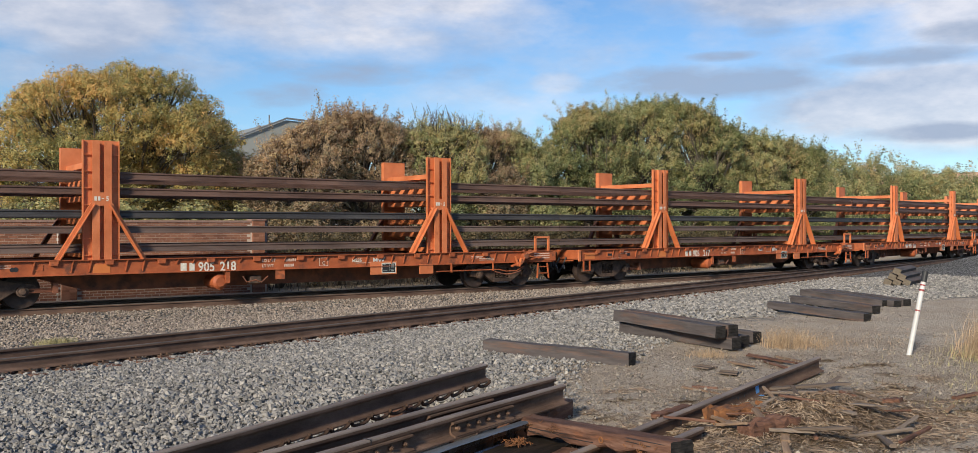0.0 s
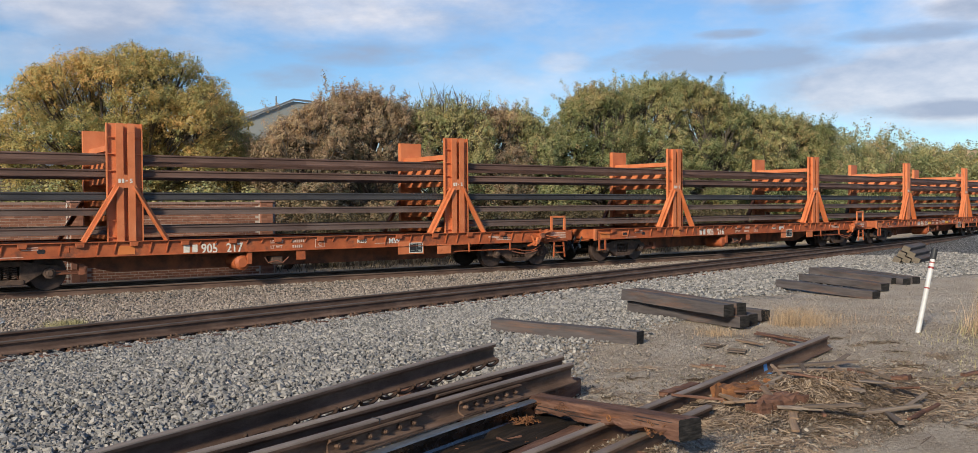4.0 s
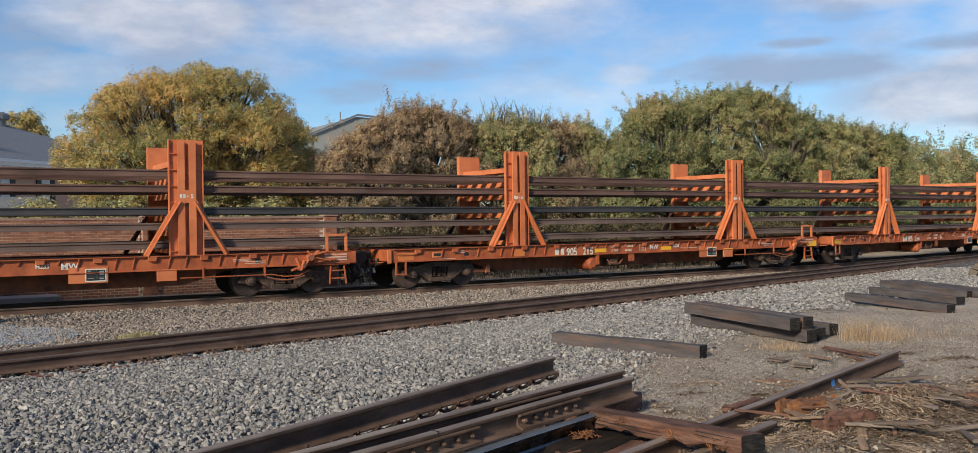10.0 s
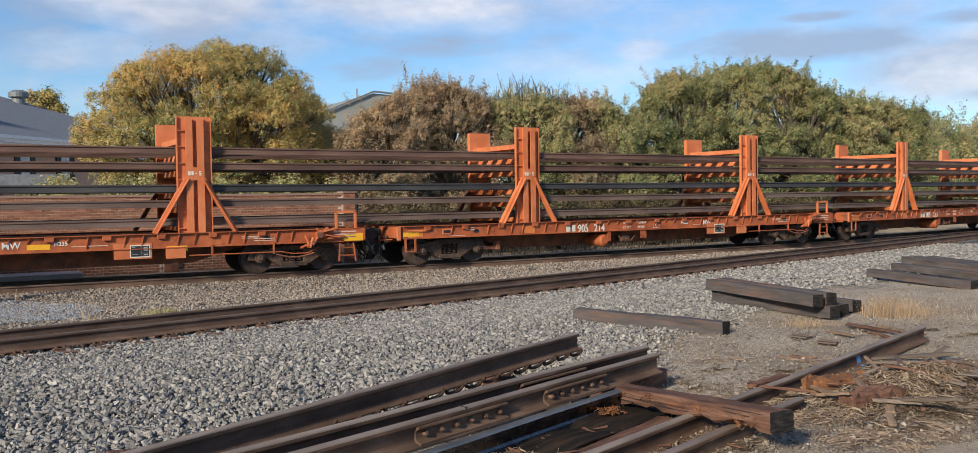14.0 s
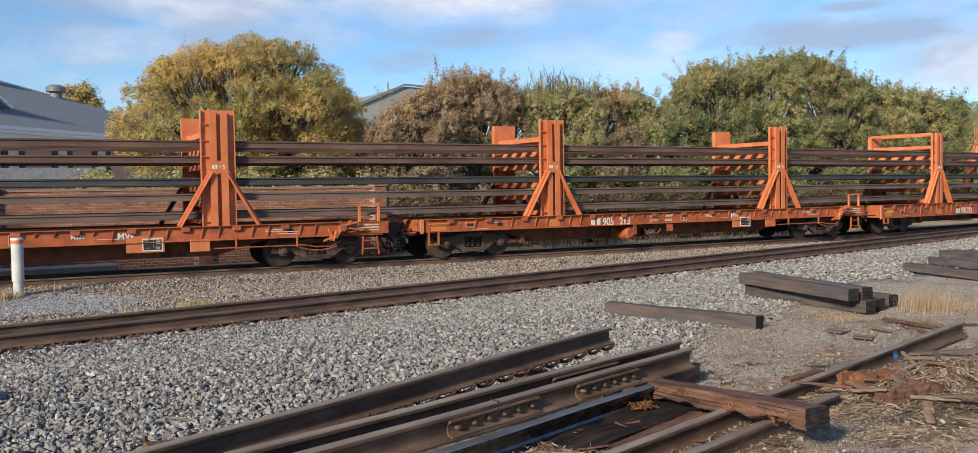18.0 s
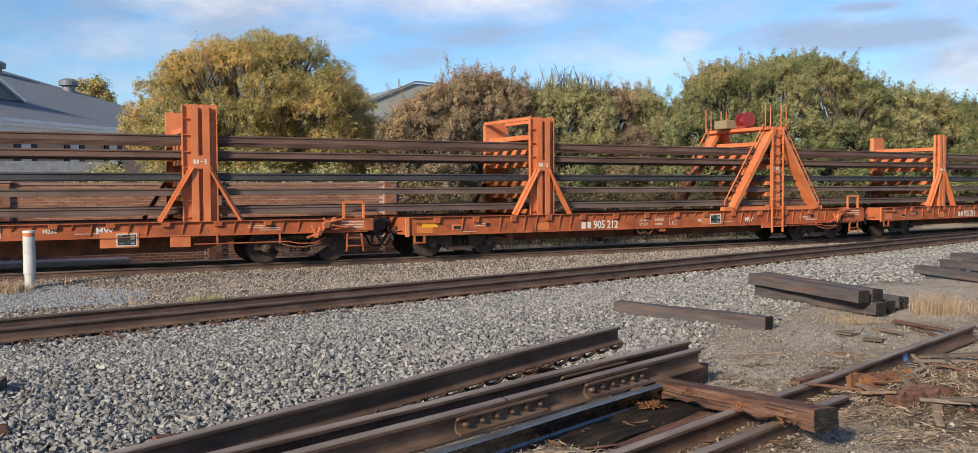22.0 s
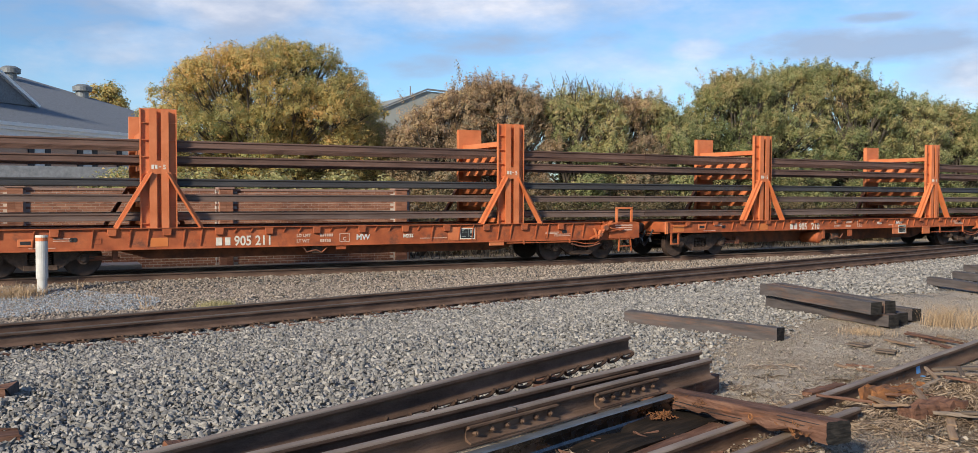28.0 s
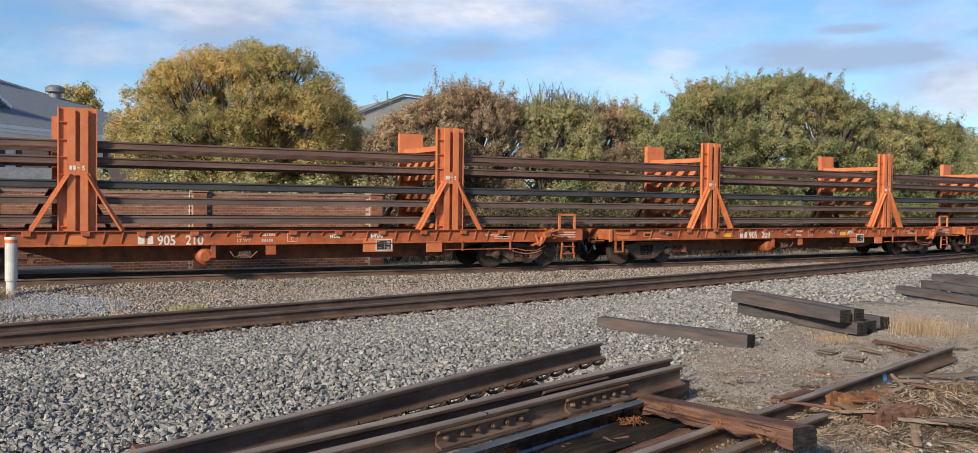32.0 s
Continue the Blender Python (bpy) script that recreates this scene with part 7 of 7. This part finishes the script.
def brick_wall():
    wall = tagged(new("wall_yard"), "red-brown brick yard wall with pilasters", "wall", kind="structure")
    bm = bmesh.new()
    box(bm, -16, 12.0, WALL_Y - 0.006, WALL_Y + 0.25, -0.35, 2.06)
    part("mortar_core", bm, MORTAR, wall)
    for px in (-11.4, -5.63, 0.15, 5.92, 11.69):
        bm = bmesh.new()
        box(bm, px - 0.203, px + 0.203, WALL_Y - 0.116, WALL_Y - 0.0075, -0.35, 2.12)
        part("pilaster", bm, BRICK_ONE, wall)
    bm = bmesh.new()
    box(bm, 12.0, 12.03, WALL_Y - 0.01, WALL_Y + 0.25, -0.35, 2.06)
    part("wall_end", bm, BRICK_ONE, wall)
    for px in (-11.4, -5.63, 0.15, 5.92, 11.69):
        bm = bmesh.new()
        box(bm, px - 0.25, px + 0.25, WALL_Y - 0.15, WALL_Y + 0.3, 2.12, 2.2)
        part("pilaster_cap", bm, COPING, wall, bevel=0.01)
    bm = bmesh.new()
    box(bm, -16, 12.05, WALL_Y - 0.03, WALL_Y + 0.28, 2.06, 2.13)
    part("coping", bm, COPING, wall)
    course, length = 0.079, 0.225
    bm = bmesh.new()
    box(bm, 0.007, length - 0.007, -0.012, 0.016, 0.007, course - 0.007)
    one = mesh_of("brick", bm, BRICK_ONE)
    lone, rest = [], []
    for row in range(30):
        z = -0.3 + row * course
        off = (row % 2) * length / 2
        x = -15.9 + off
        while x < 11.75:
            if not any(abs(x + length / 2 - px) < 0.3 for px in (-11.4, -5.63, 0.15, 5.92, 11.69)):
                (lone if 3.4 < x < 8.6 and row in range(1, 18) and len(lone) < 300 else rest).append((x, WALL_Y, z, length))
            x += length
        for px in (-5.63, 0.15, 5.92, 11.69):
            for h in range(2):
                rest.append((px - 0.2 + 0.2 * h, WALL_Y - 0.11, z, 0.2))
    cube = np.array(list(product((0, 1), (0, 1), (0, 1))), float)
    arr = np.array(rest)
    n = len(arr)
    g = np.random.default_rng(77)
    co = np.empty((n, 8, 3))
    co[..., 0] = arr[:, None, 0] + 0.0055 + cube[None, :, 0] * (arr[:, None, 3] - 0.011)
    co[..., 1] = arr[:, None, 1] - 0.012 + cube[None, :, 1] * 0.028 + g.uniform(-0.002, 0.002, (n, 1))
    co[..., 2] = arr[:, None, 2] + 0.0055 + cube[None, :, 2] * (course - 0.011)
    q = np.array(((0, 1, 3, 2), (4, 6, 7, 5), (0, 4, 5, 1), (2, 3, 7, 6), (0, 2, 6, 4), (1, 5, 7, 3)))
    fs = (np.arange(n)[:, None, None] * 8 + q[None]).reshape(-1, 4)
    tagged(part("brickwork", numpy_mesh("brickwork", co.reshape(-1, 3), fs, BRICK), BRICK, wall), "coursed red-brown bricks", kind="stuff")
    for x, y, z, _ in lone:
        part("brick", one, None, wall, at=(x, y, z))
    bm = bmesh.new()
    tube(bm, (5.62, WALL_Y - 0.03, -0.3), (5.62, WALL_Y - 0.03, 2.1), 0.008, n=8)
    part("conduit", bm, CREAM, wall, "thin white conduit")
    bm = bmesh.new()
    box(bm, -16, 3.3, 27.6, 28.7, -0.4, -0.02)
    tagged(part("concrete_kerb", bm, CONCRETE, None, bevel=0.01), "pale concrete kerb along the foot of the wall", "kerb", kind="structure")


brick_wall()


def hip_house():
    """Brick building with a grey hipped roof, its front turned 45 degrees to the track."""
    house = tagged(new("brick_building"), "brick building with a grey hipped roof and white eaves", "building")
    house.matrix_basis = pose(-0.3, 60.0, 0, 0, 0, 45)
    x0, x1, dep, ez, rise = -34.0, 26.5, 26.0, 6.15, 5.0
    bm = bmesh.new()
    box(bm, x0 + 0.6, x1 - 0.6, 0.6, dep - 0.6, -0.3, ez - 0.2)
    part("wall", bm, TAN_BRICK, house)
    bm = bmesh.new()
    rz = ez + rise
    c = [bm.verts.new(p) for p in ((x0, 0, ez), (x1, 0, ez), (x1, dep, ez), (x0, dep, ez), (x0 + dep / 2, dep / 2, rz), (x1 - dep / 2, dep / 2, rz))]
    for f in ((0, 1, 5, 4), (2, 3, 4, 5), (1, 2, 5), (3, 0, 4), (3, 2, 1, 0)):
        bm.faces.new([c[i] for i in f])
    roof = part("roof", bm, SHINGLE, house, "grey shingled hip roof")
    bm = bmesh.new()
    box(bm, x0 - 0.1, x1 + 0.1, 0.1, 0.5, ez - 0.95, ez - 0.4)
    box(bm, x0 - 0.1, x1 + 0.1, -0.12, 0.5, ez - 0.4, ez - 0.02)
    box(bm, x0 - 0.2, x1 + 0.2, -0.25, -0.12, ez - 0.18, ez + 0.03)
    box(bm, x1 - 0.4, x1 + 0.1, 0.5, dep, ez - 0.34, ez - 0.02)
    part("eave", bm, TRIM_WHITE, house, "white boxed eave and gutter")
    for u, v in ((16.75, 9.0), (12.0, 11.25)):
        z = ez + rise * v / (dep / 2)
        bm = bmesh.new()
        tube(bm, (u, v, z - 0.5), (u, v, z + 0.45), 0.45, n=16)
        tube(bm, (u, v, z + 0.38), (u, v, z + 0.72), 0.7, 0.72, 20)
        tube(bm, (u, v, z + 0.72), (u, v, z + 0.9), 0.72, 0.4, 20)
        part("roof_vent", bm, GALV, roof, "round galvanised roof vent")
    bm = bmesh.new()
    prism(bm, [(-0.3, ez + 1.6), (3.2, ez + 3.65), (6.7, ez + 1.6)], 4.0, 9.6)
    dormer = part("dormer", bm, SHINGLE, roof, "grey gabled dormer")
    bm = bmesh.new()
    for q in (-1, 1):
        beam(bm, (3.2 + q * 3.7, 3.95, ez + 1.6), (3.2, 3.95, ez + 3.78), 0.2, 0.45, (0, 1, 0))
    part("gable_trim", bm, TRIM_WHITE, dormer, "white gable trim")
    for u in (-13.0, -8.9, -4.8, -0.7, 3.4, 7.5, 11.2):
        win = part("window", (lambda b: (box(b, u - 0.42, u + 0.42, 0.54, 0.62, 3.55, 5.15), b)[1])(bmesh.new()), CREAM, house, "white sash window")
        for zz in (3.65, 4.4):
            for q in (-0.36, 0.02):
                bm = bmesh.new()
                box(bm, u + q, u + q + 0.34, 0.52, 0.538, zz, zz + 0.66)
                part("pane", bm, PALE_GLASS, win)
        for s in (-1, 1):
            bm = bmesh.new()
            box(bm, u + s * 0.66 - 0.22, u + s * 0.66 + 0.22, 0.5, 0.6, 3.5, 5.2)
            part("shutter", bm, SHUTTER, win, "dark shutter")


hip_house()

shed = tagged(new("shed"), "low grey metal-roofed shed behind the wall", "shed")
bm = bmesh.new()
prism(bm, [(-20, 2.42), (-20, 3.0), (3.9, 3.0), (4.4, 2.42)], 38.0, 44.0)
part("roof", bm, SHINGLE, shed, "grey metal roof")
bm = bmesh.new()
box(bm, -19.8, 4.2, 38.1, 43.9, -0.3, 2.4)
part("wall", bm, TAN_BRICK, shed)
bm = bmesh.new()
box(bm, -20, 4.45, 37.9, 38.0, 2.36, 2.44)
part("gutter", bm, CREAM, shed)

barn = tagged(new("metal_building"), "grey-green metal-clad gabled building behind the bushes", "building")
bm = bmesh.new()
prism(bm, [(14.5, -0.3), (14.5, 4.4), (26.2, 9.35), (31.5, 9.1), (31.5, -0.3)], 60.0, 85.0)
part("wall", bm, METAL_WALL, barn)
bm = bmesh.new()
for a, b in (((14.0, 4.25), (26.2, 9.46)), ((26.2, 9.46), (31.6, 9.2))):
    beam(bm, (a[0], 59.85, a[1]), (b[0], 59.85, b[1]), 0.12, 0.1, (0, 1, 0))
part("roof_edge", bm, GALV, barn)
bm = bmesh.new()
tube(bm, (25.4, 61, 9.0), (25.4, 61, 9.75), 0.05, n=8)
part("flue", bm, GALV, barn)
far_block = tagged(new("far_building"), "pale flat-roofed building far along the track", "building")
bm = bmesh.new()
box(bm, 128, 150, 62, 80, -0.3, 9.4)
part("wall", bm, TAN_BRICK, far_block)
for k in range(4):
    bm = bmesh.new()
    box(bm, 129.0 + k * 5, 132.2 + k * 5, 61.9, 62.0, 6.6, 8.2)
    part("window", bm, GLASS, far_block)

# ---- movement ----
TRAVEL = (5.49, -3.89, -13.47, -23.15, -32.74, -42.55, -52.36, -62.15, -71.88, -81.70, -91.65, -101.72, -111.81, -121.89, -132.02, -142.24, -152.51)


def travel(t):
    """How far along the track the first post stands at t seconds."""
    return float(np.interp(t, np.arange(0, 33, 2), TRAVEL))


def on_track(s, reach):
    a, b = train_path(s - reach)[0], train_path(s + reach)[0]
    m = (a + b) / 2
    return pose(m.x, m.y, 0, 0, 0, math.degrees(math.atan2(b.y - a.y, b.x - a.x)))


def motions():
    times = [0.5 * k for k in range(65)]
    for car, mid in CARS:
        walk(car, [(t, on_track(travel(t) + mid, TRUCK_AT)) for t in times])
        for truck in car.children:
            if truck.name.split(".")[0] != "truck":
                continue
            for axle in truck.children:
                if axle.name.split(".")[0] != "wheelset":
                    continue
                x = axle.location.x
                steps = int((travel(0) - travel(32)) / WHEEL_R / radians(80)) + 1
                walk(axle, [(32.0 * k / steps, pose(x, 0, WHEEL_R, 0, math.degrees((travel(32.0 * k / steps) - travel(0)) / WHEEL_R), 0)) for k in range(steps + 1)])
    for ld, mid in LOADS:
        walk(ld, [(t, on_track(travel(t) + mid, HALF / 2)) for t in times])


motions()
